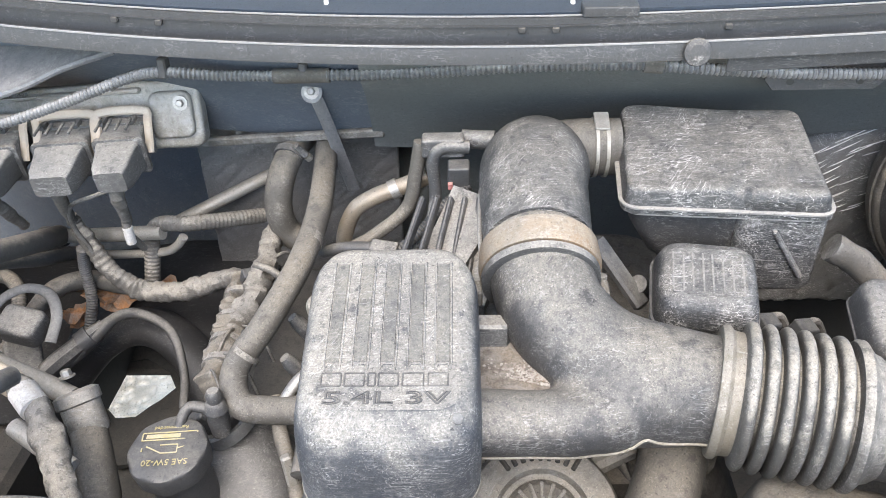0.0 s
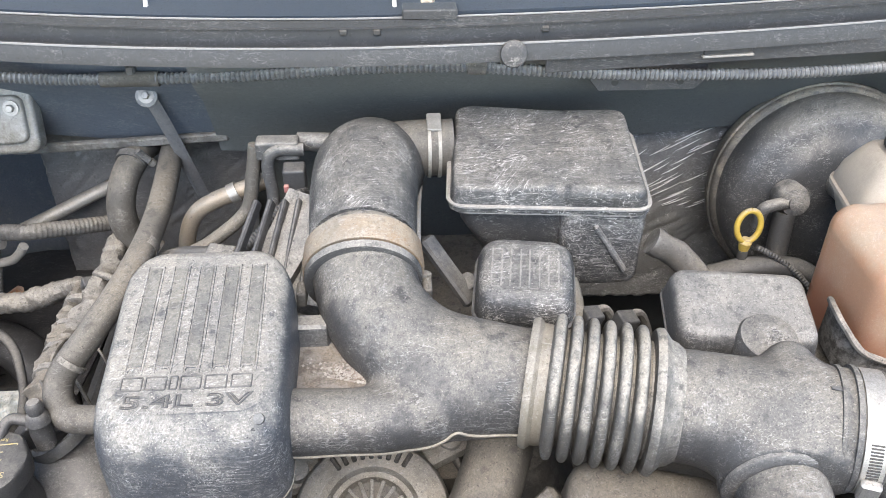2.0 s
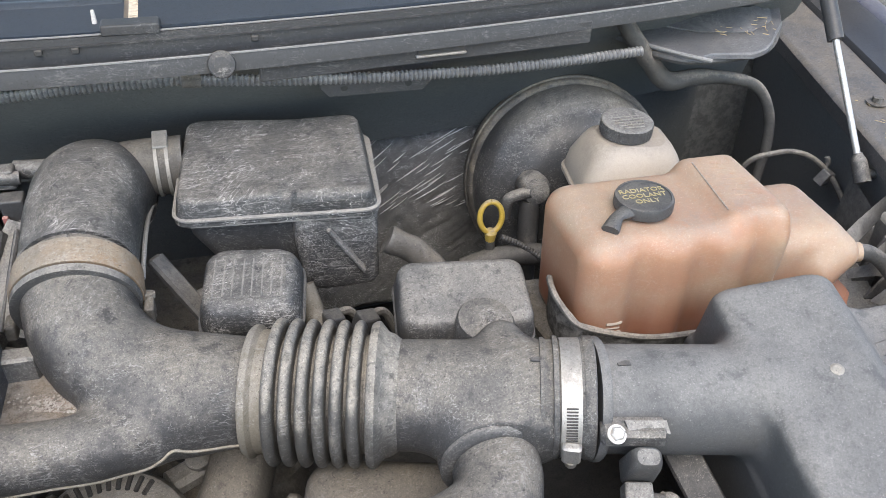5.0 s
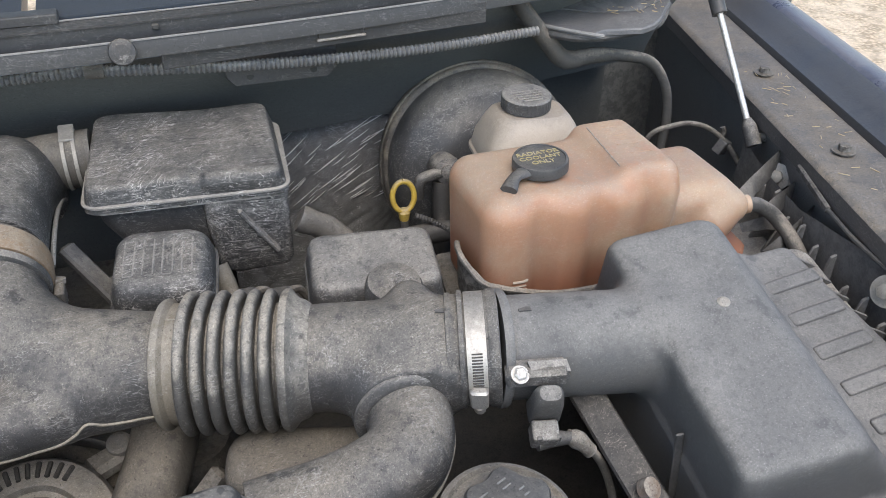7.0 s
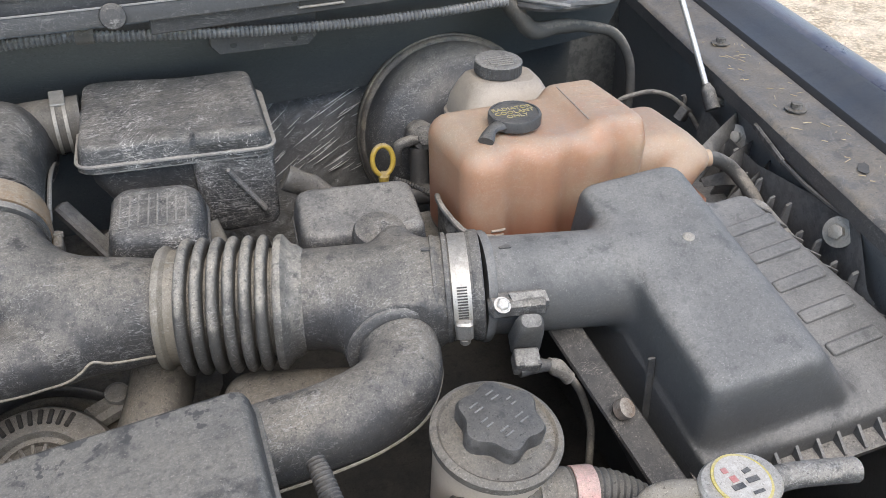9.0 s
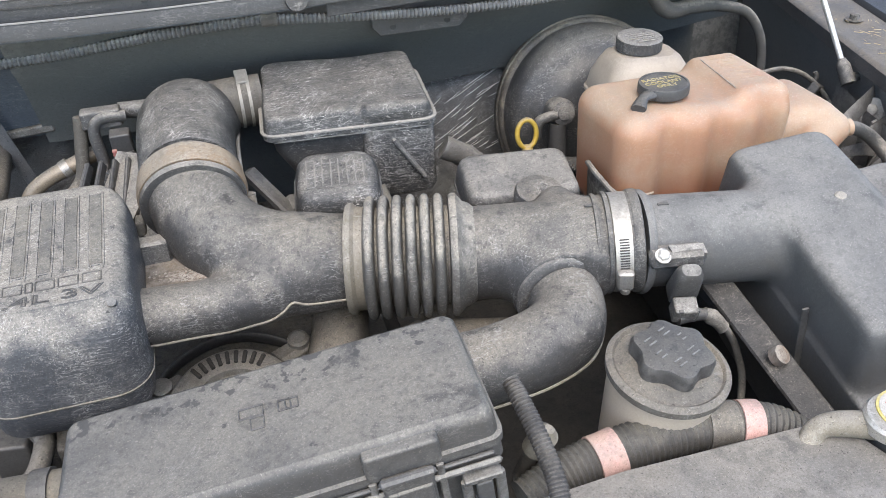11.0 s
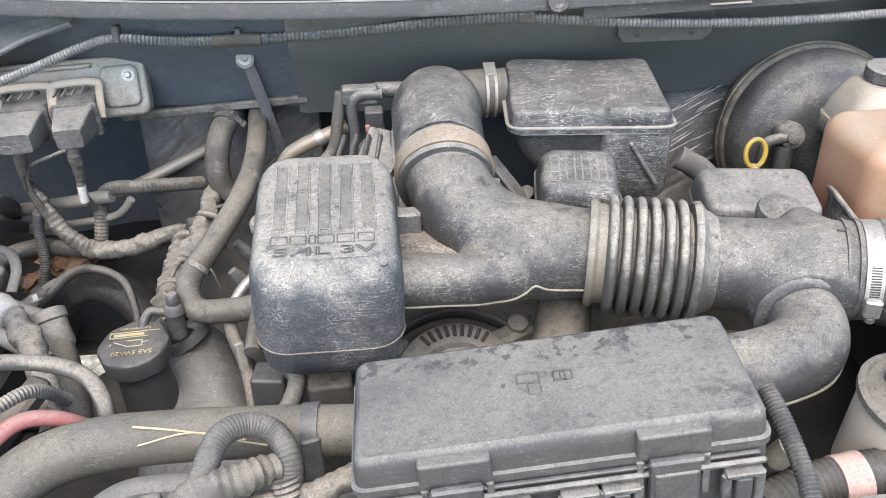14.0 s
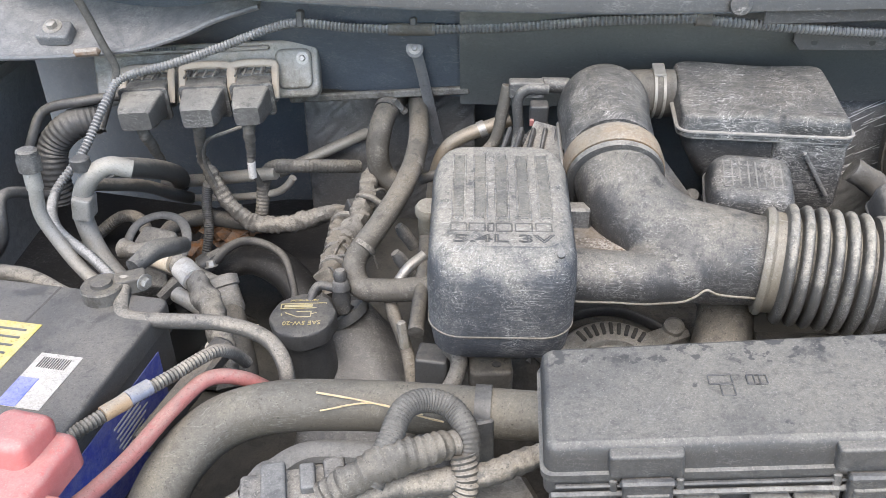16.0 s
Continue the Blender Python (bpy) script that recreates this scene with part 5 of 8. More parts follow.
for lx in (-0.080, 0.084):
    part("latch_frame", pad(0.056, 0.016, 0.022, 0.004, 0.003, fm @ pose(lx, -0.058, -0.026)), plastic_fuse, fb)
    lt = part("latch", merge(pad(0.038, 0.012, 0.052, 0.003, 0.003, fm @ pose(lx, -0.0665, -0.080)), pad(0.034, 0.008, 0.034, 0.003, 0.002, fm @ pose(lx, -0.0705, -0.072))), plastic_fuse, fb)
    part("latch_hinge", bar(fm @ Vector((lx - 0.021, -0.071, -0.027)), fm @ Vector((lx + 0.021, -0.071, -0.027)), 0.007, 0.006, 0.002), plastic_clean, lt)
    for dx in (-0.025, 0.025):
        part("rib", bar(fm @ Vector((lx + dx, -0.0625, -0.032)), fm @ Vector((lx + dx, -0.0645, -0.075)), 0.004, 0.006, 0.001), plastic_fuse, fb)
for lx in (-0.040, 0.012, 0.044, 0.138, -0.138):
    clip_ob = part("clip", merge(bar(fm @ Vector((lx - 0.015, -0.066, -0.056)), fm @ Vector((lx + 0.015, -0.066, -0.056)), 0.010, 0.005, 0.001),
                       bar(fm @ Vector((lx - 0.013, -0.066, -0.056)), fm @ Vector((lx - 0.013, -0.066, -0.096)), 0.005, 0.008, 0.001),
                       bar(fm @ Vector((lx + 0.013, -0.066, -0.056)), fm @ Vector((lx + 0.013, -0.066, -0.096)), 0.005, 0.008, 0.001)), plastic_fuse, fb)
    part("tongue", pad(0.013, 0.007, 0.026, 0.002, 0.002, fm @ pose(lx, -0.067, -0.086)), plastic_clean, clip_ob)
part("ledge", bar(fm @ Vector((-0.150, -0.0625, -0.0385)), fm @ Vector((0.150, -0.0625, -0.0385)), 0.004, 0.003, 0.001), plastic_clean, fb)
part("rim_bead", bar(fm @ Vector((-0.155, -0.0645, -0.046)), fm @ Vector((0.155, -0.0645, -0.046)), 0.005, 0.006, 0.002), plastic_fuse, fb)
def fuse_mark(x, y, w, h, r=0.0008):
    return [bar(fm @ Vector((x - w, y - h, 0.0004)), fm @ Vector((x + w, y - h, 0.0004)), r * 2, 0.001, 0.0002), bar(fm @ Vector((x - w, y + h, 0.0004)), fm @ Vector((x + w, y + h, 0.0004)), r * 2, 0.001, 0.0002),
            bar(fm @ Vector((x - w, y - h, 0.0004)), fm @ Vector((x - w, y + h, 0.0004)), 0.001, r * 2, 0.0002), bar(fm @ Vector((x + w, y - h, 0.0004)), fm @ Vector((x + w, y + h, 0.0004)), 0.001, r * 2, 0.0002)]
part("raised_mark", merge(*fuse_mark(-0.014, 0.008, 0.009, 0.005), *fuse_mark(-0.010, -0.004, 0.005, 0.006)), plastic_clean, lid_fb)
part("raised_mark", merge(*fuse_mark(0.014, 0.006, 0.0075, 0.005), *fuse_mark(0.014, 0.006, 0.002, 0.005)), plastic_clean, lid_fb)

# ---- firewall fittings ----
loom = thing("wiring_loom", (0.2, 0.85, 1.10), "dusty corrugated black wiring loom clipped along the firewall", "wiring loom")
part("conduit", tube([(0.79, 0.89, 1.118), (0.62, 0.872, 1.118), (0.48, 0.864, 1.122), (0.36, 0.85, 1.133), (0.228, 0.843, 1.146)], 0.0072, n=12, ribs=(0.0058, 0.0022)), loom_mat, loom)
part("conduit", tube([(0.224, 0.843, 1.148), (0.10, 0.862, 1.138), (-0.03, 0.882, 1.122), (-0.155, 0.893, 1.115)], 0.0072, n=12, ribs=(0.0058, 0.0022)), loom_mat, loom)
part("conduit", tube([(-0.165, 0.893, 1.115), (-0.25, 0.89, 1.118), (-0.315, 0.882, 1.127), (-0.363, 0.895, 1.115), (-0.449, 0.90, 1.082), (-0.52, 0.898, 1.059), (-0.588, 0.885, 1.043), (-0.605, 0.85, 1.02), (-0.629, 0.80, 0.968), (-0.655, 0.74, 0.93), (-0.62, 0.66, 0.925), (-0.553, 0.60, 0.92), (-0.507, 0.56, 0.91)], 0.0070, n=12, ribs=(0.0052, 0.0020)), loom_mat, loom)
part("tape_wrap", tube([(0.238, 0.843, 1.146), (0.218, 0.844, 1.147)], 0.0092, n=12), tape, loom)
part("tape_wrap", tube([(-0.13, 0.893, 1.115), (-0.195, 0.893, 1.115)], 0.0088, n=12), rubber_tan, loom)
for x, y, z in ((0.228, 0.845, 1.15), (-0.317, 0.883, 1.13), (-0.16, 0.895, 1.117)):
    part("clip", bar((x, y, z - 0.010), (x, y + 0.004, z + 0.014), 0.010, 0.018, 0.002), plastic_clean, loom)
brk = thing("firewall_bracket", (0.44, 0.90, 1.09), "dirty painted bracket plate with two holes", "bracket")
plate = slab([(0.372, 1.135), (0.372, 1.10), (0.382, 1.088), (0.50, 1.088), (0.512, 1.10), (0.512, 1.135)], 0, 0.004, Matrix.Translation((0, 0.898, 0)) @ Matrix(((1, 0, 0, 0), (0, 0, -1, 0), (0, 1, 0, 0), (0, 0, 0, 1))), 0.001)
part("plate", plate, flange_mat, brk)
# Dark discs on the plate, coloured like the shaded inside of holes.
for x in (0.401, 0.481):
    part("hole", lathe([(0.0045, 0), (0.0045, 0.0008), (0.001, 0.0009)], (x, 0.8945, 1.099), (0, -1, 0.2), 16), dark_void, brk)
push = thing("push_pin", (0.262, 0.806, 1.172), "round grey plastic push pin in the cowl rail", "push pin")
part("head", lathe([(0.014, 0), (0.0145, 0.002), (0.0135, 0.0045), (0.008, 0.006)], (0.262, 0.810, 1.176), (0, -1, 0.35), 28), plastic_duct, push)
part("stem", lathe([(0.006, -0.012), (0.006, 0.001)], (0.262, 0.810, 1.176), (0, -1, 0.35), 12), plastic_clean, push)
slot = thing("cowl_slot", (0.56, 0.86, 1.14), "pressed opening below the cowl rail", "opening", kind="structure")
# Dark bar proud of the rail: the opening's shade as plain colour.
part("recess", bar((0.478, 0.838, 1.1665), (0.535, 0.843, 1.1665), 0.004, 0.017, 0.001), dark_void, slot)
part("edge", bar((0.476, 0.8365, 1.1570), (0.537, 0.8415, 1.1570), 0.008, 0.003, 0.001), zinc, slot)
part("frame", bar((0.30, 0.825, 1.160), (0.70, 0.858, 1.163), 0.003, 0.028, 0.001), seal_rub, slot)
for x in (-0.40, -0.12, 0.14, 0.44, 0.70):
    nz = thing("washer_nozzle", (x, bow(x) + 0.05, 1.2), "small pale clip on the cowl panel", "clip", group="clips along the cowl")
    part("pin", tube([(x, bow(x) + 0.052, 1.205 - .012 * x), (x - 0.001, bow(x) + 0.060, 1.222 - .012 * x)], [0.0032, 0.0018], n=8), white_tag, nz)
# Each slot is a solid bar, dark with the shade it would hold.
for x in (-0.35, -0.30, 0.085, 0.12, 0.30):
    solo("rail_gap", bar((x - 0.004, bow(x) + 0.029, 1.193 - .012 * x), (x + 0.004, bow(x) + 0.029, 1.193 - .012 * x), 0.012, 0.006, 0.001), dark_void, (x, bow(x) + 0.03, 1.193), "slot in the cowl strip, its shade drawn as a dark bar", "slot", group="slots in the cowl strip", kind="structure")
solo("firewall_ledge", bar((-0.37, 0.996, 0.966), (-0.08, 0.976, 0.992), 0.010, 0.012, 0.002), rubber_tan, (-0.2, 0.99, 0.975), "tan dusty folded ledge of the firewall", "ledge", kind="structure")

def crumple(x0, x1, y, z0, z1, amp, seed, lean=0.0, n=26):
    loops = []
    for k in range(n):
        z = z0 + (z1 - z0) * k / (n - 1)
        row = []
        for i in range(n):
            x = x0 + (x1 - x0) * i / (n - 1)
            row.append(Vector((x, y + lean * (z - z0) + 0.6 * amp * noise.noise(Vector((x * 14 + seed, z * 9, seed))) + 0.75 * amp * abs(noise.noise(Vector((x * 8 + z * 11, (z - 0.8 * x) * 75, seed)))) + 0.4 * amp * noise.noise(Vector((x * 60 + z * 30, z * 22, seed + 3))), z)))
        loops.append(row + [p + Vector((0, 0.01, 0)) for p in reversed(row)])
    return rings(loops)


solo("heat_shield_mat", crumple(-0.36, -0.07, 1.035, 0.66, 0.967, 0.007, 7.0, 0.04, 80), insul, (-0.2, 1.04, 0.7), "crumpled dusty foil insulation mat on the firewall", "insulation", kind="structure", sharp=180)
# Near-white scratch lines on the dull foil paint glints along its wrinkles.
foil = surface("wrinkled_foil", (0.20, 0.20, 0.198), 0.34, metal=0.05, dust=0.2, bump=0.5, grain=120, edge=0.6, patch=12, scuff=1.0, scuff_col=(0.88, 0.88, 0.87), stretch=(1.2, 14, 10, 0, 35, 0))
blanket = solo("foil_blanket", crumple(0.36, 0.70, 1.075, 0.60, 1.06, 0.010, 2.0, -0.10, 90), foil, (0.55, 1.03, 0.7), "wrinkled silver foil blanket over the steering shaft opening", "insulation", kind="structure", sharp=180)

# Thin raised creases, much paler than the foil: their glint is colour.
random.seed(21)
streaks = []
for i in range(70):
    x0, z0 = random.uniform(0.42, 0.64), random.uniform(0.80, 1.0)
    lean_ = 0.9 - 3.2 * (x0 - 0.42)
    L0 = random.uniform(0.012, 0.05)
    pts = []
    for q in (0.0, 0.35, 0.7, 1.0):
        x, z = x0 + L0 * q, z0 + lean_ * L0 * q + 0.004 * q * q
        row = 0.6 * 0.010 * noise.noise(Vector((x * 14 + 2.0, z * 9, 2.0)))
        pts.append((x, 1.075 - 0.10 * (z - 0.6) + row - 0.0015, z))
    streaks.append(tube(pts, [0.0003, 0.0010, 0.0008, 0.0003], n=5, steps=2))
part("crease", merge(*streaks), surface("foil_crease_glint", (0.74, 0.74, 0.73), 0.4, dust=0.1, edge=0), blanket, "raised foil creases with the glint in their colour")

pcm = thing("engine_computer", (-0.48, 0.98, 0.97), "dusty aluminium engine computer with three multi-pin plugs", "engine computer")
pm = Matrix.Translation((-0.485, 0.975, 1.018)) @ Matrix.Rotation(radians(3), 4, 'Z') @ Matrix.Rotation(radians(-2.0), 4, 'Y') @ Matrix.Rotation(radians(70), 4, 'X')
part("housing", pad(0.345, 0.088, 0.024, 0.014, 0.005, pm), alu, pcm)
part("raised_end", pad(0.055, 0.06, 0.010, 0.012, 0.004, pm @ pose(0.135, 0, 0.022)), alu, pcm)
part("rib", bar(pm @ Vector((-0.16, 0.034, 0.025)), pm @ Vector((0.10, 0.034, 0.025)), 0.012, 0.006, 0.002), alu, pcm)
part("label", bar(pm @ Vector((-0.12, 0.036, 0.0285)), pm @ Vector((-0.03, 0.036, 0.0285)), 0.011, 0.0008, 0.0002), white_tag, pcm, "white bar-code sticker")
part("barcode", merge(*[bar(pm @ Vector((-0.115 + i * 0.0042, 0.032, 0.0292)), pm @ Vector((-0.115 + i * 0.0042, 0.040, 0.0292)), 0.0016 + 0.001 * (i % 3), 0.0006, 0.0001) for i in range(18)]), plastic_clean, pcm)
part("bolt", hexbolt(pm @ Vector((0.150, 0.015, 0.034)), pm.to_3x3() @ Vector((0, 0, 1)), 0.005), steel, pcm)
for i, (cx, w) in enumerate(((-0.086, 0.070), (0.004, 0.070), (0.076, 0.062))):
    sock = part("plug", loft([(0.0, w, 0.05, 0.006), (0.012, w, 0.05, 0.006), (0.013, w - 0.008, 0.044, 0.006), (0.052, w - 0.008, 0.043, 0.006), (0.060, w - 0.012, 0.040, 0.005), (0.092, w - 0.018, 0.034, 0.005), (0.104, w - 0.026, 0.028, 0.005)], pm @ pose(cx, -0.022, 0.022, 24, 0, 0)), plastic_plug, pcm, "grey multi-pin plug")
    part("bail", tube([pm @ Vector((cx - w / 2 - 0.001, -0.042, 0.054)), pm @ Vector((cx - w / 2 - 0.001, -0.004, 0.044)), pm @ Vector((cx - w / 2 + 0.004, 0.010, 0.040)), pm @ Vector((cx + w / 2 - 0.004, 0.010, 0.040)), pm @ Vector((cx + w / 2 + 0.001, -0.004, 0.044)), pm @ Vector((cx + w / 2 + 0.001, -0.042, 0.054))], 0.0040, n=8, steps=4, flat=1.5), brake_white, sock, "pale plug bail")
    pe = pm @ pose(cx, -0.022, 0.022, 24, 0, 0)
    tip = ((-0.56, 0.90, 0.90), (-0.503, 0.915, 0.895), (-0.414, 0.884, 0.915))[i]
    part("taped_lead", tube([pe @ Vector((0, 0, 0.070)), (pe @ Vector((0, -0.002, 0.098))).lerp(Vector(tip), 0.25), tip], [0.012, 0.0095, 0.0068], n=12, lumps=0.35, ribs=(0.008, 0.0008)), tape, sock, "tape-wrapped lead")
    part("collar", loft([(0.040, w - 0.002, 0.048, 0.006), (0.041, w + 0.002, 0.052, 0.006), (0.047, w + 0.002, 0.052, 0.006), (0.048, w - 0.006, 0.044, 0.006)], pm @ pose(cx, -0.024, 0.022, 24, 0, 0)), plastic_duct, sock)
    for j in range(4):
        part("rib", bar(pm @ Vector((cx - w * 0.3 + j * w * 0.2, 0.004, 0.062)), pm @ Vector((cx - w * 0.3 + j * w * 0.2, -0.006, 0.088)), 0.003, 0.004, 0.001), plastic_duct, sock)
    for j in (-1, 1):
        part("catch", bar(pm @ Vector((cx + j * w * 0.3, 0.003, 0.048)), pm @ Vector((cx + j * w * 0.3, -0.002, 0.066)), 0.006, 0.006, 0.001), plastic_clean, sock)

# harnesses and hoses on the passenger side
def hose(name, pts, r, mat, label, cat="hose", **kw):
    return solo(name, tube(pts, r, **kw), mat, pts[len(pts) // 2], label, cat)


hose_c = thing("coolant_hose", (-0.19, 0.8, 0.93), "long dusty brown-grey rubber heater hose", "hose")
part("hose_wall", tube([(-0.163, 1.06, 0.965), (-0.162, 1.00, 0.962), (-0.155, 0.86, 0.955), (-0.166, 0.76, 0.945), (-0.195, 0.68, 0.925), (-0.225, 0.640, 0.895), (-0.218, 0.612, 0.872), (-0.185, 0.602, 0.872), (-0.115, 0.592, 0.885)], 0.0152, n=18), rubber_tan, hose_c)
part("band", tube([(-0.158, 0.802, 0.9490), (-0.1598, 0.79, 0.9480)], 0.0158, n=18), tape, hose_c)
part("band", tube([(-0.212, 0.652, 0.908), (-0.2155, 0.648, 0.9045)], 0.0160, n=18), tape, hose_c)
hose("heater_hose", [(-0.20, 1.04, 0.95), (-0.206, 0.99, 0.960), (-0.217, 0.945, 0.948), (-0.224, 0.925, 0.91), (-0.218, 0.925, 0.87), (-0.19, 0.92, 0.845)], 0.0185, rubber_tan, "short bent dusty heater hose", n=18)
clamp_band((-0.211, 0.972, 0.960), (0.2, 1, 0.35), 0.0188, 0.010, plastic_duct, screw_dir=(0.8, -0.3, 0.5))
ac = thing("coolant_pipe", (-0.5, 0.96, 0.82), "dull aluminium pipe joined to a dark rubber hose", "pipe")
part("pipe", tube([(-0.575, 0.985, 0.818), (-0.50, 0.96, 0.838), (-0.415, 0.93, 0.863), (-0.39, 0.925, 0.868)], 0.0105, n=16), pipe_alu, ac)
part("sleeve", tube([(-0.60, 0.992, 0.812), (-0.565, 0.983, 0.818)], [0.0155, 0.0155], n=16), rubber_clean, ac)
ac2 = thing("coolant_pipe", (-0.47, 0.955, 0.81), "thin dull aluminium pipe joined to a rubber hose", "pipe")
part("pipe", tube([(-0.565, 0.985, 0.786), (-0.47, 0.955, 0.806), (-0.40, 0.935, 0.826), (-0.375, 0.925, 0.845), (-0.362, 0.922, 0.862)], 0.0062, n=14), pipe_alu, ac2)
part("sleeve", tube([(-0.60, 0.74, 0.945), (-0.565, 0.82, 0.90), (-0.556, 0.90, 0.842), (-0.56, 0.984, 0.787)], [0.009, 0.0095, 0.010, 0.0105], n=14), rubber, ac2)
hose("bare_pipe", [(-0.40, 0.975, 0.842), (-0.33, 1.01, 0.862), (-0.24, 1.055, 0.888), (-0.20, 1.07, 0.90)], 0.0095, pipe_alu, "dull aluminium pipe along the insulation", "pipe", n=14)
har = thing("wiring_harness", (-0.42, 0.89, 0.79), "dusty cloth-taped wiring harness with branches", "wiring harness")
part("trunk", tube([(-0.503, 0.915, 0.905), (-0.500, 0.915, 0.890), (-0.485, 0.905, 0.868), (-0.465, 0.892, 0.832), (-0.43, 0.886, 0.800), (-0.39, 0.88, 0.797), (-0.345, 0.876, 0.808), (-0.30, 0.882, 0.820), (-0.272, 0.872, 0.826)], [0.008, 0.0095, 0.012, 0.013, 0.0145, 0.014, 0.0145, 0.0150, 0.014], n=18, lumps=0.28, ribs=(0.0095, 0.0012)), tape, har)
part("branch", tube([(-0.425, 0.92, 0.775), (-0.42, 0.935, 0.815), (-0.414, 0.942, 0.850), (-0.395, 0.935, 0.874), (-0.354, 0.928, 0.880), (-0.31, 0.955, 0.866), (-0.265, 0.99, 0.848)], 0.0115, n=14, ribs=(0.006, 0.0009)), tape, har)
part("lead", tube([(-0.414, 0.882, 0.92), (-0.415, 0.88, 0.90), (-0.41, 0.90, 0.86)], [0.0065, 0.0055, 0.005], n=12), tape, har)
part("lead_sleeve", tube([(-0.414, 0.879, 0.912), (-0.415, 0.880, 0.885)], 0.0065, n=12), white_tag, har, "white plug sleeve")
part("thin_lead", tube([(-0.405, 0.88, 0.975), (-0.44, 0.872, 0.965), (-0.478, 0.878, 0.945), (-0.49, 0.89, 0.905), (-0.478, 0.892, 0.86)], 0.0030, n=8), rubber, har)
part("conduit", tube([(-0.495, 0.90, 0.86), (-0.505, 0.905, 0.82), (-0.508, 0.90, 0.77), (-0.515, 0.88, 0.73)], 0.0085, n=12, ribs=(0.0042, 0.0015)), rubber_clean, har)
part("knot", tube([(-0.275, 0.870, 0.826), (-0.268, 0.80, 0.835), (-0.262, 0.74, 0.838), (-0.268, 0.69, 0.835), (-0.262, 0.655, 0.822)], [0.016, 0.02, 0.021, 0.019, 0.012], n=20, lumps=0.5, ribs=(0.0095, 0.0013)), rubber_tan, har, "lumpy tape-wrapped junction")
part("riser", tube([(-0.262, 0.76, 0.84), (-0.242, 0.82, 0.855), (-0.236, 0.90, 0.862), (-0.236, 0.97, 0.86)], [0.018, 0.017, 0.014, 0.013], n=16, lumps=0.4, ribs=(0.012, 0.0009)), tape, har)
part("clip", pad(0.016, 0.016, 0.022, 0.003, 0.003, pose(-0.262, 0.845, 0.845, 20, 10, 30)), plastic_clean, har)
part("loop", tube([(-0.25, 0.86, 0.85), (-0.245, 0.845, 0.872), (-0.225, 0.83, 0.878), (-0.205, 0.825, 0.865)], 0.005, n=10), tape, har)
rngw = random.Random(31)
for i in range(9):
    x0, y0, z0 = rngw.uniform(-0.275, -0.24), rngw.uniform(0.66, 0.88), rngw.uniform(0.838, 0.858)
    dx, dy = rngw.uniform(-0.03, 0.05), rngw.uniform(-0.05, 0.05)
    part("thin_wire", tube([(x0, y0, z0), (x0 + 0.4 * dx, y0 + 0.3 * dy, z0 + 0.010), (x0 + 0.8 * dx, y0 + 0.8 * dy, z0 + 0.006), (x0 + dx, y0 + dy, z0 - 0.02)], rngw.uniform(0.0016, 0.0026), n=7, steps=5), (rubber_clean, rubber_tan, tape)[i % 3], har)
for y in (0.70, 0.735, 0.775, 0.82):
    part("wrap", lathe([(0.019, -0.005), (0.0225, -0.004), (0.0225, 0.004), (0.019, 0.005)], (-0.265, y, 0.8365), (0.05, 1, 0.05), 18), tape, har)
damp = thing("fuel_damper", (-0.118, 0.70, 0.90), "pale metal fuel pressure damper beside the engine cover", "fuel damper")
part("can", lathe([(0.010, -0.05), (0.014, -0.045), (0.015, -0.005), (0.0175, -0.003), (0.0175, 0.006), (0.015, 0.010), (0.006, 0.012)], (-0.132, 0.690, 0.938), (0.0, -0.2, 1), 24), collar_tan, damp)
part("stem", tube([(-0.132, 0.700, 0.892), (-0.130, 0.715, 0.84)], 0.007, n=10), grime, damp)
hvac = thing("drain_plug", (-0.56, 0.84, 0.80), "dark plug held in a pale bent bracket", "connector")
part("bracket", tube([(-0.605, 0.80, 0.805), (-0.595, 0.835, 0.822), (-0.565, 0.855, 0.828), (-0.530, 0.845, 0.826), (-0.512, 0.815, 0.815), (-0.515, 0.785, 0.795)], 0.0042, n=10, flat=1.8), plastic_air, hvac, "pale bent bracket")
part("body", pad(0.058, 0.044, 0.03, 0.010, 0.008, pose(-0.558, 0.812, 0.792, 18, 6, -12)), plastic, hvac)
strap = thing("ground_strap", (-0.15, 0.97, 0.9), "flat grey ground strap bolted to the firewall", "strap")
part("band", tube([(-0.164, 0.940, 1.078), (-0.156, 0.948, 1.045), (-0.148, 0.962, 0.998), (-0.138, 0.975, 0.94), (-0.130, 0.985, 0.895)], 0.0028, n=10, flat=3.0), loom_mat, strap)
part("eyelet", lathe([(0.013, 0), (0.013, 0.004), (0.006, 0.005)], (-0.162, 0.938, 1.070), (0, -1, 0.6), 20), loom_mat, strap)
part("bolt", hexbolt((-0.162, 0.935, 1.073), (0, -1, 0.6), 0.005), steel, strap)

egr = thing("metal_tube", (-0.09, 0.85, 0.90), "heat-stained bent metal tube", "pipe")
part("tube", tube([(-0.135, 0.86, 0.86), (-0.128, 0.86, 0.91), (-0.112, 0.86, 0.948), (-0.085, 0.86, 0.968), (-0.05, 0.865, 0.98), (-0.02, 0.87, 0.99)], 0.0105, n=14), surface("heat_stained_tube", (0.26, 0.215, 0.165), 0.5, metal=0.5, dust=0.5), egr)
part("bead", tube([(-0.066, 0.862, 0.975), (-0.056, 0.864, 0.979)], 0.0125, n=14), steel, egr)
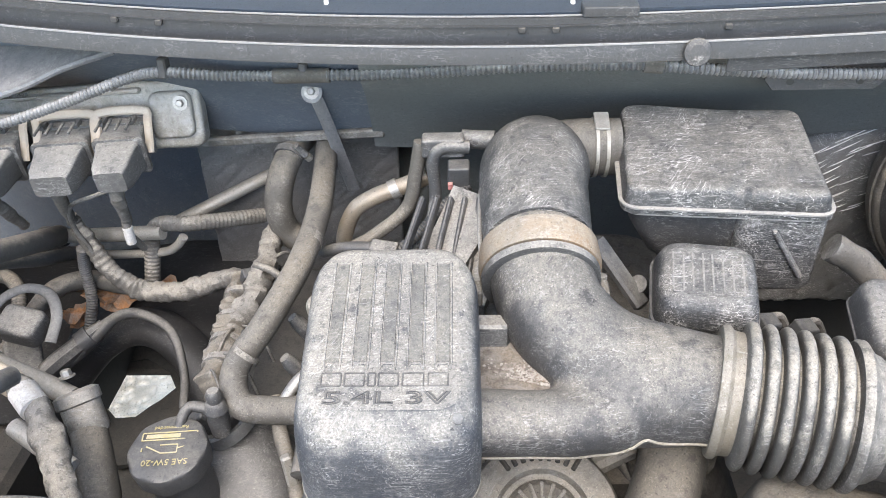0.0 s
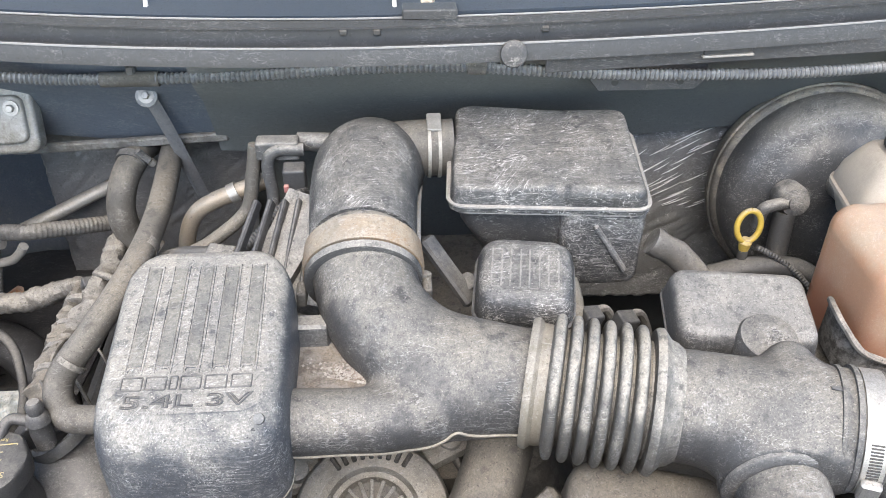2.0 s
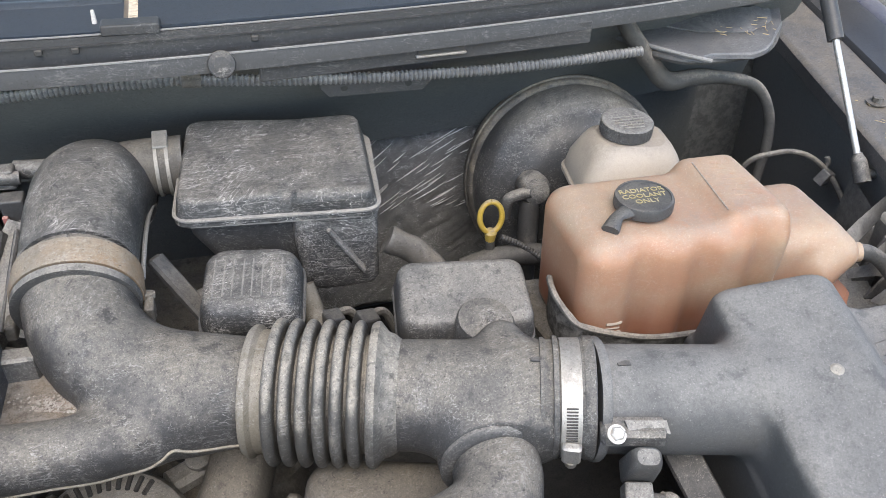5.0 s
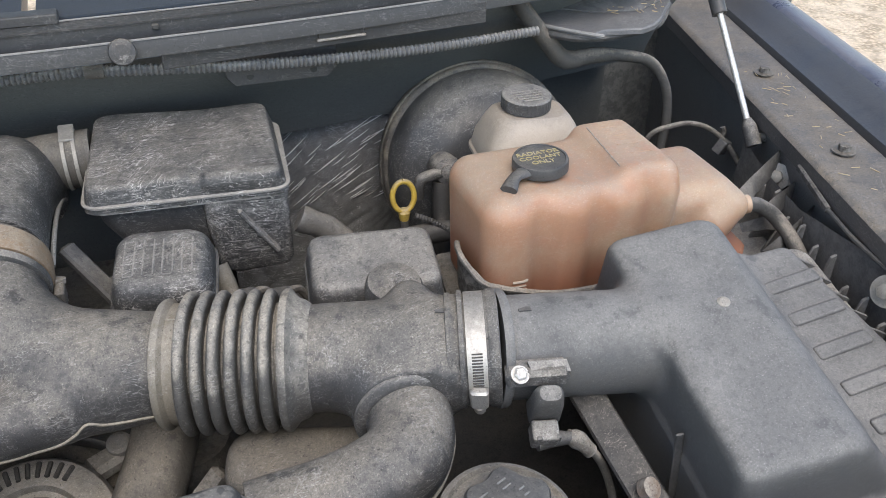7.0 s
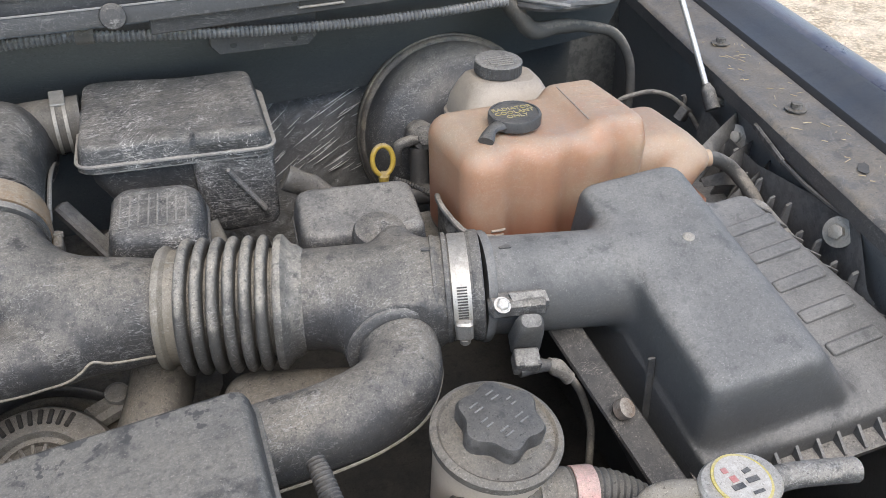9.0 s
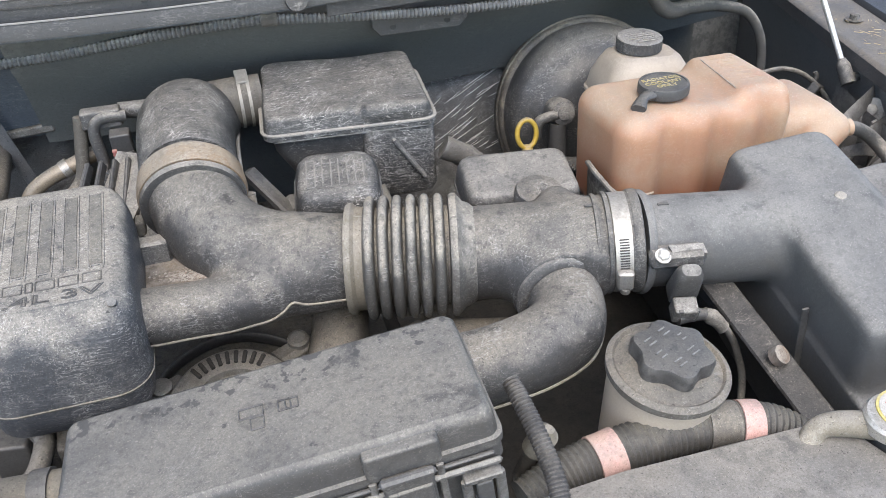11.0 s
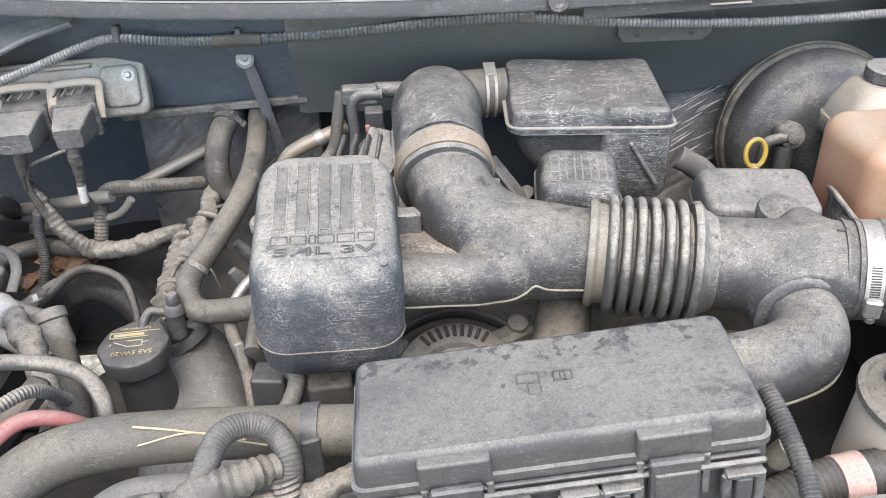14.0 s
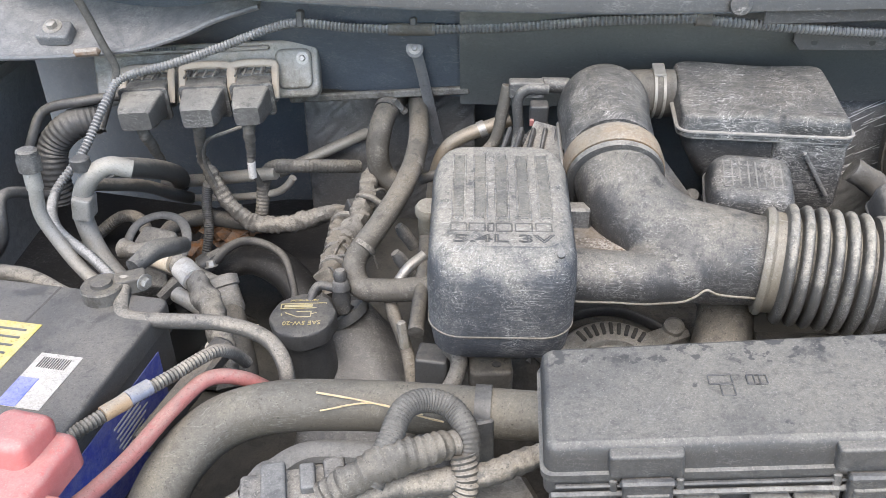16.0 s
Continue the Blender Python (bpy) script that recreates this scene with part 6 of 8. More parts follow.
hose("vacuum_line", [(0.03, 0.845, 1.046), (0.0, 0.842, 1.047), (-0.012, 0.84, 1.03), (-0.010, 0.835, 0.985), (-0.020, 0.82, 0.945), (-0.05, 0.79, 0.91), (-0.06, 0.78, 0.89)], 0.0075, plastic, "black moulded vacuum line", n=12)
hose("vacuum_line", [(-0.026, 0.855, 1.048), (-0.033, 0.85, 1.01), (-0.045, 0.84, 0.965), (-0.085, 0.825, 0.935), (-0.11, 0.815, 0.925)], 0.0085, rubber_tan, "dusty small rubber hose", n=12)
con = thing("plug_connector", (-0.065, 0.79, 0.92), "dusty black plug on a braided lead", "connector")
part("body", pad(0.034, 0.018, 0.02, 0.003, 0.003, pose(-0.07, 0.795, 0.928, 20, 0, -15)), plastic, con)
part("lead", tube([(-0.085, 0.797, 0.937), (-0.12, 0.80, 0.935), (-0.15, 0.81, 0.92)], 0.0075, n=12), rubber_clean, con)
part("lead", tube([(-0.055, 0.79, 0.937), (-0.03, 0.80, 0.955), (0.0, 0.82, 0.98), (0.03, 0.835, 1.0)], 0.007, n=12, ribs=(0.0042, 0.001)), rubber_clean, con)
vsol = thing("vacuum_solenoid", (0.0, 0.84, 1.0), "dusty black solenoid with a red clip", "solenoid")
part("body", pad(0.05, 0.022, 0.022, 0.004, 0.004, pose(0.0, 0.852, 1.035, 0, 0, 0)), plastic, vsol)
part("plug", pad(0.026, 0.02, 0.03, 0.003, 0.003, pose(0.018, 0.84, 1.0, 10, 0, 0)), plastic_clean, vsol)
part("clip", pad(0.006, 0.005, 0.009, 0.001, 0.001, pose(0.008, 0.828, 1.0, 10, 0, 0)), red_cable, vsol)
brkt = thing("intake_bracket", (-0.01, 0.79, 0.93), "dusty dark plastic intake manifold runner", "bracket")
for i, (xa, xb) in enumerate(((-0.055, 0.012), (-0.005, 0.045))):
    part("web", sheet([(xa, 0.72, 0.93), (xb - 0.02, 0.78, 0.985), (xb, 0.82, 1.01)], [(xa + 0.05, 0.70, 0.93), (xb + 0.03, 0.75, 0.985), (xb + 0.045, 0.79, 1.01)], (0, 0.004, -0.02)), plastic, brkt)
for i in range(6):
    part("runner_fin", bar((-0.062 + 0.022 * i, 0.700 + 0.004 * i, 0.935), (-0.022 + 0.016 * i, 0.800, 1.006), 0.006, 0.016, 0.002), plastic_clean, brkt)
part("rod", bar((0.165, 0.735, 0.995), (0.215, 0.685, 0.940), 0.020, 0.012, 0.003), plastic_clean, brkt)

# ---- engine details in the depth ----
altn = thing("alternator", (0.10, 0.60, 0.70), "dusty cast aluminium alternator with cooling slots", "alternator")
ax_a = (0.0, -0.45, 0.89)
ac_ = Vector((0.100, 0.520, 0.790))
part("housing", lathe([(0.078, -0.06), (0.082, 0.0), (0.082, 0.014), (0.078, 0.022), (0.066, 0.027), (0.050, 0.029), (0.046, 0.022), (0.030, 0.020)], ac_, ax_a, 56), alu, altn)
ma = Matrix.Translation(ac_) @ turn_to(ax_a)
up0 = ma.to_3x3().inverted() @ Vector((0, 0.89, 0.45))
top0 = math.atan2(up0.y, up0.x)
# Cooling slots are dark bars on the housing, shade put into the colour.
for i in range(9):
    a = top0 + radians(-34 + i * 8.5)
    part("slot", bar(ma @ Vector((0.058 * math.cos(a), 0.058 * math.sin(a), 0.0285)), ma @ Vector((0.075 * math.cos(a), 0.075 * math.sin(a), 0.0250)), 0.0046, 0.0046, 0.001, a), dark_void, altn)
part("fan", lathe([(0.036, 0.016), (0.040, 0.024), (0.034, 0.030), (0.018, 0.031)], ac_, ax_a, 32), grime, altn)
for i in range(9):
    a = top0 + radians(-80 + i * 20)
    part("fan_blade", bar(ma @ Vector((0.016 * math.cos(a), 0.016 * math.sin(a), 0.031)), ma @ Vector((0.037 * math.cos(a), 0.037 * math.sin(a), 0.0285)), 0.004, 0.004, 0.001, a), alu, altn)
part("lug", merge(bar((0.150, 0.575, 0.812), (0.205, 0.604, 0.812), 0.030, 0.022, 0.006), lathe([(0.013, -0.008), (0.013, 0.010), (0.009, 0.012)], (0.185, 0.594, 0.822), (0, -0.3, 1), 20)), alu, altn)
part("lug", merge(bar((0.050, 0.575, 0.812), (0.005, 0.560, 0.808), 0.034, 0.022, 0.006), lathe([(0.012, -0.008), (0.012, 0.010), (0.008, 0.012)], (0.022, 0.562, 0.820), (0, -0.3, 1), 20)), alu, altn)
part("bolt", hexbolt((0.058, 0.548, 0.822), ax_a, 0.005, 0.006, 0.008), steel, altn)
part("bolt", hexbolt((0.142, 0.548, 0.822), ax_a, 0.005, 0.006, 0.008), steel, altn)
belt = thing("drive_belt", (0.10, 0.60, 0.79), "black ribbed drive belt arching behind the alternator", "belt")
part("band", tube([(0.00, 0.56, 0.79), (0.03, 0.60, 0.815), (0.08, 0.622, 0.826), (0.13, 0.620, 0.826), (0.18, 0.60, 0.81), (0.20, 0.56, 0.79)], 0.009, n=12, flat=0.45), rubber_clean, belt)
part("pulley", lathe([(0.062, -0.010), (0.066, -0.008), (0.064, 0.0), (0.066, 0.008), (0.062, 0.010), (0.03, 0.010)], (0.10, 0.575, 0.790), (0.0, -0.2, 1), 40), grime, belt)
hose_t = thing("thick_hose", (0.21, 0.5, 0.83), "thick tan-dusted rubber hose below the bellows", "hose")
part("hose_wall", tube([(0.245, 0.60, 0.875), (0.232, 0.55, 0.855), (0.212, 0.505, 0.835), (0.185, 0.46, 0.80), (0.16, 0.40, 0.74)], 0.034, n=24), rubber_tan, hose_t)
part("cuff", tube([(0.248, 0.612, 0.879), (0.241, 0.588, 0.870)], 0.0365, n=24), rubber, hose_t)
pump = thing("pump_housing", (0.36, 0.48, 0.80), "dusty pale plastic housing below the intake tube", "pump")
part("shell", pad(0.16, 0.075, 0.07, 0.03, 0.02, pose(0.365, 0.482, 0.815, 15, 4, -12)), rubber_tan, pump)
part("lug", merge(bar((0.262, 0.49, 0.83), (0.285, 0.50, 0.85), 0.02, 0.02, 0.004), lathe([(0.010, -0.006), (0.010, 0.006), (0.005, 0.007)], (0.262, 0.485, 0.838), (0, -0.6, 0.8), 16)), grime, pump)
vcov = thing("valve_cover", (-0.24, 0.6, 0.66), "greasy dark valve cover with a dusty plastic tower", "valve cover")
part("cover", loft([(0.58, 0.17, 0.52, 0.03, -0.205, 0.76), (0.70, 0.16, 0.50, 0.03, -0.20, 0.76), (0.745, 0.14, 0.46, 0.03, -0.195, 0.76), (0.76, 0.11, 0.42, 0.03, -0.195, 0.76)]), dark_void, vcov)
part("tower", loft([(0.62, 0.25, 0.22, 0.022, -0.190, 0.50), (0.70, 0.20, 0.18, 0.020, -0.198, 0.53), (0.735, 0.165, 0.15, 0.018, -0.208, 0.56), (0.738, 0.150, 0.135, 0.018, -0.210, 0.565), (0.770, 0.112, 0.108, 0.020, -0.224, 0.598), (0.790, 0.086, 0.086, 0.024, -0.234, 0.620), (0.806, 0.070, 0.072, 0.028, -0.240, 0.634), (0.808, 0.060, 0.064, 0.025, -0.240, 0.635)], n=4), surface("oily_tower_plastic", (0.05, 0.051, 0.054), 0.35, dust=0.28, patch=12, dust_col=(0.20, 0.19, 0.175), stain=0.9, scuff=0.5), vcov)
part("tower_lip", lathe([(0.024, -0.010), (0.034, -0.008), (0.036, 0.002), (0.034, 0.006), (0.029, 0.007), (0.026, 0.001), (0.012, 0.0)], (-0.245, 0.634, 0.812), (-0.45, 0.15, 0.85), 32), plastic_air, vcov)
part("coil_plug", pad(0.030, 0.022, 0.034, 0.004, 0.003, pose(-0.258, 0.634, 0.806, 0, -45, 10)), plastic_clean, vcov)
oil = thing("oil_filler_cap", (-0.289, 0.552, 0.83), "black oil filler cap with yellow printed grade marks", "oil cap")
oax = (-0.05, -0.06, 1)
oc = Vector((-0.282, 0.558, 0.852))
cap_o = part("cap", lathe([(0.026, -0.022), (0.034, -0.014), (0.040, -0.010), (0.0415, 0.010), (0.040, 0.0135), (0.037, 0.015), (0.02, 0.0158)], oc, oax, 56, wave=(8, 0.018, 0.0395)), plastic_clean, oil)
part("neck", lathe([(0.034, -0.10), (0.032, -0.05), (0.030, -0.02)], oc, oax, 32), plastic_clean, oil)
mo = Matrix.Translation(oc + Vector((0, 0, 0.0164))) @ Matrix.Rotation(radians(3), 4, 'X') @ Matrix.Rotation(radians(-176), 4, 'Z')
part("lettering", words("SAE 5W-20", 0.0098, mo @ Matrix.Translation((0, 0.019, 0)), 0.0003), yellow_ink, cap_o, "yellow oil grade lettering")
part("lettering", words("Recommended", 0.0058, mo @ Matrix.Translation((0.0, -0.0235, 0)), 0.0003), yellow_ink, cap_o, "small yellow lettering")


def flat_bar(m, x0, y0, x1, y1, w):
    return bar(m @ Vector((x0, y0, 0)), m @ Vector((x1, y1, 0)), w, 0.0006, 0.0001)


part("brand_bar", merge(flat_bar(mo, -0.028, -0.0175, 0.028, -0.0175, 0.0014), flat_bar(mo, -0.028, -0.0085, 0.028, -0.0085, 0.0014), flat_bar(mo, -0.028, -0.0175, -0.028, -0.0085, 0.0014), flat_bar(mo, 0.028, -0.0175, 0.028, -0.0085, 0.0014), flat_bar(mo, -0.011, -0.013, 0.024, -0.013, 0.005)), yellow_ink, cap_o, "plain yellow bar in a frame")
part("oil_can_mark", merge(flat_bar(mo, -0.010, -0.002, 0.008, -0.002, 0.0014), flat_bar(mo, -0.010, 0.008, 0.006, 0.008, 0.0014), flat_bar(mo, -0.010, -0.002, -0.010, 0.008, 0.0014), flat_bar(mo, 0.006, 0.008, 0.022, -0.001, 0.0014), flat_bar(mo, -0.010, 0.003, -0.020, 0.0, 0.0014), flat_bar(mo, -0.020, 0.0, -0.020, 0.008, 0.0014), flat_bar(mo, 0.026, 0.001, 0.026, 0.005, 0.0014)), yellow_ink, cap_o)
inj = thing("injector_plug", (-0.235, 0.605, 0.84), "grey ribbed hose fitting", "fitting")
part("body", lathe([(0.010, -0.03), (0.012, -0.01), (0.011, 0.0), (0.013, 0.004), (0.011, 0.012), (0.008, 0.016), (0.009, 0.024), (0.006, 0.03)], (-0.240, 0.600, 0.872), (0, 0.1, 1), 18), plastic, inj)
part("pipe", tube([(-0.247, 0.600, 0.876), (-0.268, 0.602, 0.878), (-0.276, 0.59, 0.87), (-0.277, 0.575, 0.855), (-0.262, 0.57, 0.845)], 0.006, n=10), rubber_clean, inj)
part("foot", tube([(-0.240, 0.602, 0.845), (-0.236, 0.64, 0.81), (-0.230, 0.69, 0.76)], 0.007, n=10), grime, inj)
coil = thing("ignition_coil", (-0.10, 0.47, 0.80), "dusty black ignition coil and taped lead", "ignition coil")
part("block", pad(0.038, 0.035, 0.04, 0.004, 0.004, pose(-0.118, 0.485, 0.83, 0, 0, -8)), plastic_clean, coil)
part("lead", tube([(-0.10, 0.49, 0.87), (-0.088, 0.475, 0.865), (-0.095, 0.455, 0.85), (-0.115, 0.44, 0.83), (-0.14, 0.43, 0.81)], 0.010, n=12, lumps=0.1), tape, coil)
coil2 = thing("sensor_block", (-0.055, 0.475, 0.82), "dusty cast sensor block with a bolt hole", "sensor")
part("block", pad(0.05, 0.035, 0.035, 0.006, 0.005, pose(-0.052, 0.478, 0.83, 6, 0, 4)), grime, coil2)
# Bolt hole as a dark disc that paints its inner shade.
part("hole", lathe([(0.005, 0), (0.005, 0.001), (0.001, 0.0012)], (-0.045, 0.470, 0.8655), (0, 0.05, 1), 14), dark_void, coil2)
part("stay", bar((-0.160, 0.548, 0.865), (-0.155, 0.538, 0.83), 0.011, 0.011, 0.002), zinc, coil2, "pale plug")
hose("fuel_line", [(-0.185, 0.63, 0.86), (-0.172, 0.585, 0.845), (-0.152, 0.535, 0.825), (-0.142, 0.48, 0.79), (-0.148, 0.44, 0.75)], 0.0085, rubber_tan, "dusty taped fuel line", n=12, lumps=0.1)
fr = thing("fuel_rail", (-0.12, 0.64, 0.86), "dull metal fuel rail with a silver fitting", "fuel rail")
part("rail", tube([(-0.14, 0.52, 0.87), (-0.135, 0.62, 0.89), (-0.135, 0.74, 0.90)], 0.010, n=14), grime, fr)
part("fitting", tube([(-0.175, 0.60, 0.875), (-0.155, 0.62, 0.895), (-0.135, 0.635, 0.905)], [0.006, 0.007, 0.007], n=12), steel, fr)
part("injector", lathe([(0.009, -0.02), (0.009, 0.01), (0.006, 0.02)], (-0.165, 0.66, 0.875), (-0.5, 0, 0.8), 14), plastic, fr)
part("injector", lathe([(0.009, -0.02), (0.009, 0.01), (0.006, 0.02)], (-0.165, 0.72, 0.88), (-0.5, 0, 0.8), 14), plastic, fr)
solo("throttle_body_line", tube([(0.21, 0.70, 0.96), (0.225, 0.715, 0.94), (0.25, 0.70, 0.925), (0.235, 0.64, 0.92)], 0.010, n=12), rubber_clean, (0.22, 0.7, 0.93), "dark small hose behind the duct", "hose")
hose("steering_hose", [(0.42, 0.73, 0.985), (0.455, 0.72, 0.965), (0.49, 0.69, 0.93), (0.52, 0.68, 0.88)], 0.016, rubber_tan, "cracked tan-dusted steering hose", n=14, lumps=0.15)
hose("lower_hose", [(0.535, 0.80, 0.87), (0.58, 0.795, 0.885), (0.64, 0.79, 0.885), (0.68, 0.78, 0.86)], 0.015, rubber_clean, "black rubber hose low in the bay", n=14)
for p in ((0.340, 0.668, 0.918), (0.378, 0.662, 0.915)):
    fit_ = thing("wire_plug", p, "small dusty black wiring plug", "connector", group="plugs behind the duct")
    part("body", pad(0.024, 0.02, 0.022, 0.003, 0.003, pose(p[0], p[1], p[2], 10, 15, 20)), plastic_clean, fit_)
    part("lead", tube([Vector(p) + Vector((0.01, 0.01, 0.01)), Vector(p) + Vector((0.03, 0.02, 0.0)), Vector(p) + Vector((0.05, 0.01, -0.05))], 0.005, n=8), tape, fit_)
hose("wax_string", [(0.318, 0.69, 0.965), (0.325, 0.675, 0.94), (0.33, 0.66, 0.90)], 0.012, collar_tan, "pale dusty short hose", n=12)
solo("throttle_cable", tube([(0.585, 0.80, 0.915), (0.61, 0.79, 0.905), (0.635, 0.775, 0.89), (0.655, 0.75, 0.87)], 0.0045, n=10, ribs=(0.004, 0.0008)), rubber_clean, (0.62, 0.78, 0.9), "thin black corrugated cable", "cable")

# ---- battery corner ----
bat = thing("battery", (-0.53, 0.36, 0.76), "dusty black car battery with stickers and a blue front label", "battery")
mb = Matrix.Translation((-0.545, 0.352, 0.75)) @ Matrix.Rotation(radians(-9), 4, 'Z')
part("case", pad(0.246, 0.255, 0.185, 0.012, 0.006, mb), batt_mat, bat)
lidb = part("lid", pad(0.252, 0.262, 0.026, 0.012, 0.005, mb @ pose(0, 0, 0.184)), batt_mat, bat)
part("groove", bar(mb @ Vector((-0.006, -0.125, 0.2095)), mb @ Vector((-0.002, 0.128, 0.2095)), 0.003, 0.0016, 0.0004), dark_void, lidb)
part("front_label", bar(mb @ Vector((0.1238, -0.10, 0.118)), mb @ Vector((0.1238, 0.09, 0.118)), 0.0012, 0.10, 0.0003), blue_lab, bat, "blue label with white lettering bars")
part("label_mark", merge(*[bar(mb @ Vector((0.1246, -0.085 + i * 0.017, 0.118 + 0.006 * (i % 2))), mb @ Vector((0.1246, -0.073 + i * 0.017, 0.118 + 0.006 * (i % 2))), 0.0008, 0.018, 0.0002) for i in range(3)]), white_tag, bat)
part("label_mark", merge(*[bar(mb @ Vector((0.1246, -0.01 + (i % 2) * 0.004, 0.150 - i * 0.006)), mb @ Vector((0.1246, 0.05 - (i % 3) * 0.006, 0.150 - i * 0.006)), 0.0008, 0.0022, 0.0001) for i in range(9)]), white_tag, bat)
stk = part("sticker", bar(mb @ Vector((0.066, -0.052, 0.2105)), mb @ Vector((0.066, 0.022, 0.2105)), 0.045, 0.0008, 0.0002), white_tag, lidb, "white printed sticker")
part("sticker_block", bar(mb @ Vector((0.054, -0.052, 0.2112)), mb @ Vector((0.054, -0.014, 0.2112)), 0.02, 0.0006, 0.0001), surface("blue_sticker_ink", (0.10, 0.14, 0.5), 0.6, dust=0.25), stk)
part("barcode", merge(*[bar(mb @ Vector((0.051 + i * 0.0026, 0.001, 0.2112)), mb @ Vector((0.051 + i * 0.0026, 0.016, 0.2112)), 0.0012, 0.0006, 0.0001) for i in range(12)]), plastic_clean, stk)
part("sticker", bar(mb @ Vector((-0.012, -0.02, 0.2105)), mb @ Vector((-0.012, 0.062, 0.2105)), 0.06, 0.0008, 0.0002), yellow_lab, lidb, "yellow warning sticker")
part("sticker_mark", merge(*[bar(mb @ Vector((-0.03, -0.01 + i * 0.012, 0.2113)), mb @ Vector((0.008, -0.01 + i * 0.012, 0.2113)), 0.003, 0.0005, 0.0001) for i in range(6)]), plastic_clean, lidb)
term = thing("battery_terminal", (-0.468, 0.468, 0.955), "corroded grey battery clamp with a steel bolt", "battery terminal")
part("ring", lathe([(0.022, 0), (0.0225, 0.014), (0.021, 0.016), (0.012, 0.016), (0.011, 0.020), (0.006, 0.021)], (-0.472, 0.462, 0.960), (0, 0, 1), 28), grime, term)
part("jaw", pad(0.034, 0.022, 0.018, 0.004, 0.003, pose(-0.447, 0.478, 0.960, 0, 0, 25)), grime, term)
part("bolt", merge(tube([(-0.452, 0.488, 0.972), (-0.425, 0.470, 0.972)], 0.004, n=8), hexbolt((-0.43, 0.473, 0.972), (0.8, -0.5, 0), 0.006)), steel, term)
part("lug", tube([(-0.452, 0.50, 0.972), (-0.438, 0.53, 0.975), (-0.425, 0.55, 0.968), (-0.42, 0.575, 0.955)], [0.010, 0.012, 0.011, 0.01], n=12), rubber_clean, term)
hose("ground_cable", [(-0.452, 0.478, 0.972), (-0.450, 0.452, 0.960), (-0.437, 0.432, 0.955), (-0.39, 0.427, 0.955), (-0.335, 0.428, 0.952), (-0.29, 0.42, 0.94), (-0.268, 0.40, 0.92), (-0.262, 0.375, 0.88)], 0.0085, rubber, "dusty grey battery ground cable", "cable", n=14)
redb = thing("terminal_cover", (-0.46, 0.21, 0.95), "faded red plastic positive terminal cover", "terminal cover")
mr = Matrix.Translation((-0.465, 0.20, 0.955)) @ Matrix.Rotation(radians(-12), 4, 'Z')
part("box", pad(0.11, 0.10, 0.030, 0.012, 0.008, mr), red_pl, redb)
part("hood", pad(0.05, 0.05, 0.028, 0.012, 0.010, mr @ pose(0.012, 0.024, 0.022, -8, 0, 0)), red_pl, redb)
part("step", pad(0.035, 0.06, 0.025, 0.008, 0.006, mr @ pose(0.062, -0.03, -0.012)), red_pl, redb)
part("plus_mark", merge(bar(mr @ Vector((-0.022, 0.015, 0.0312)), mr @ Vector((-0.008, 0.015, 0.0312)), 0.003, 0.002, 0.0005), bar(mr @ Vector((-0.015, 0.008, 0.0312)), mr @ Vector((-0.015, 0.022, 0.0312)), 0.003, 0.002, 0.0005)), rust, redb)
hose("positive_cable", [(-0.42, 0.165, 0.945), (-0.405, 0.20, 0.935), (-0.385, 0.26, 0.925), (-0.362, 0.33, 0.925), (-0.340, 0.372, 0.925), (-0.31, 0.39, 0.91), (-0.28, 0.40, 0.88)], 0.0080, red_cable, "faded red battery cable", "cable", n=14)
bl = thing("battery_loom", (-0.39, 0.32, 0.92), "dusty corrugated loom beside the battery", "wiring loom")
part("conduit", tube([(-0.455, 0.24, 0.955), (-0.43, 0.27, 0.95), (-0.407, 0.302, 0.948), (-0.369, 0.352, 0.945), (-0.340, 0.395, 0.94), (-0.33, 0.42, 0.92), (-0.325, 0.45, 0.88)], 0.0072, n=12, ribs=(0.0042, 0.0012)), rubber, bl)
part("tape_patch", tube([(-0.412, 0.294, 0.950), (-0.396, 0.314, 0.950)], 0.0082, n=12, lumps=0.1), surface("tan_tape", (0.30, 0.205, 0.12), 0.7), bl)
part("label", tube([(-0.396, 0.314, 0.951), (-0.382, 0.333, 0.9495)], 0.0080, n=12), surface("pale_blue_label", (0.17, 0.19, 0.26), 0.7), bl)
hold = thing("battery_tray", (-0.36, 0.42, 0.85), "dusty painted battery tray strut", "bracket")
part("strut", bar((-0.405, 0.33, 0.87), (-0.345, 0.455, 0.905), 0.026, 0.02, 0.004), flange_mat, hold)
part("tray", bar((-0.545, 0.22, 0.735), (-0.545, 0.49, 0.735), 0.26, 0.03, 0.004), plastic_clean, hold)
part("leg", bar((-0.545, 0.35, 0.45), (-0.545, 0.35, 0.735), 0.20, 0.2, 0.01), dark_void, hold)
uni = thing("pipe_union", (-0.42, 0.64, 0.84), "dusty aluminium pipe union with a bolted block", "pipe")
part("block", lathe([(0.020, -0.035), (0.022, -0.030), (0.022, 0.000), (0.025, 0.002), (0.025, 0.014), (0.018, 0.017)], (-0.405, 0.632, 0.848), (-0.35, 0.55, 0.75), 28), alu, uni)
part("bolt", hexbolt((-0.422, 0.655, 0.868), (-0.2, 0.4, 0.9), 0.006, 0.008, 0.009), steel, uni)
part("pipe", tube([(-0.400, 0.625, 0.835), (-0.385, 0.59, 0.815), (-0.365, 0.54, 0.79), (-0.35, 0.48, 0.76)], [0.019, 0.021, 0.021, 0.021], n=18), rubber_tan, uni)
part("pipe", tube([(-0.56, 0.70, 0.87), (-0.50, 0.675, 0.862), (-0.45, 0.655, 0.856), (-0.415, 0.64, 0.85)], 0.012, n=16), pipe_alu, uni)
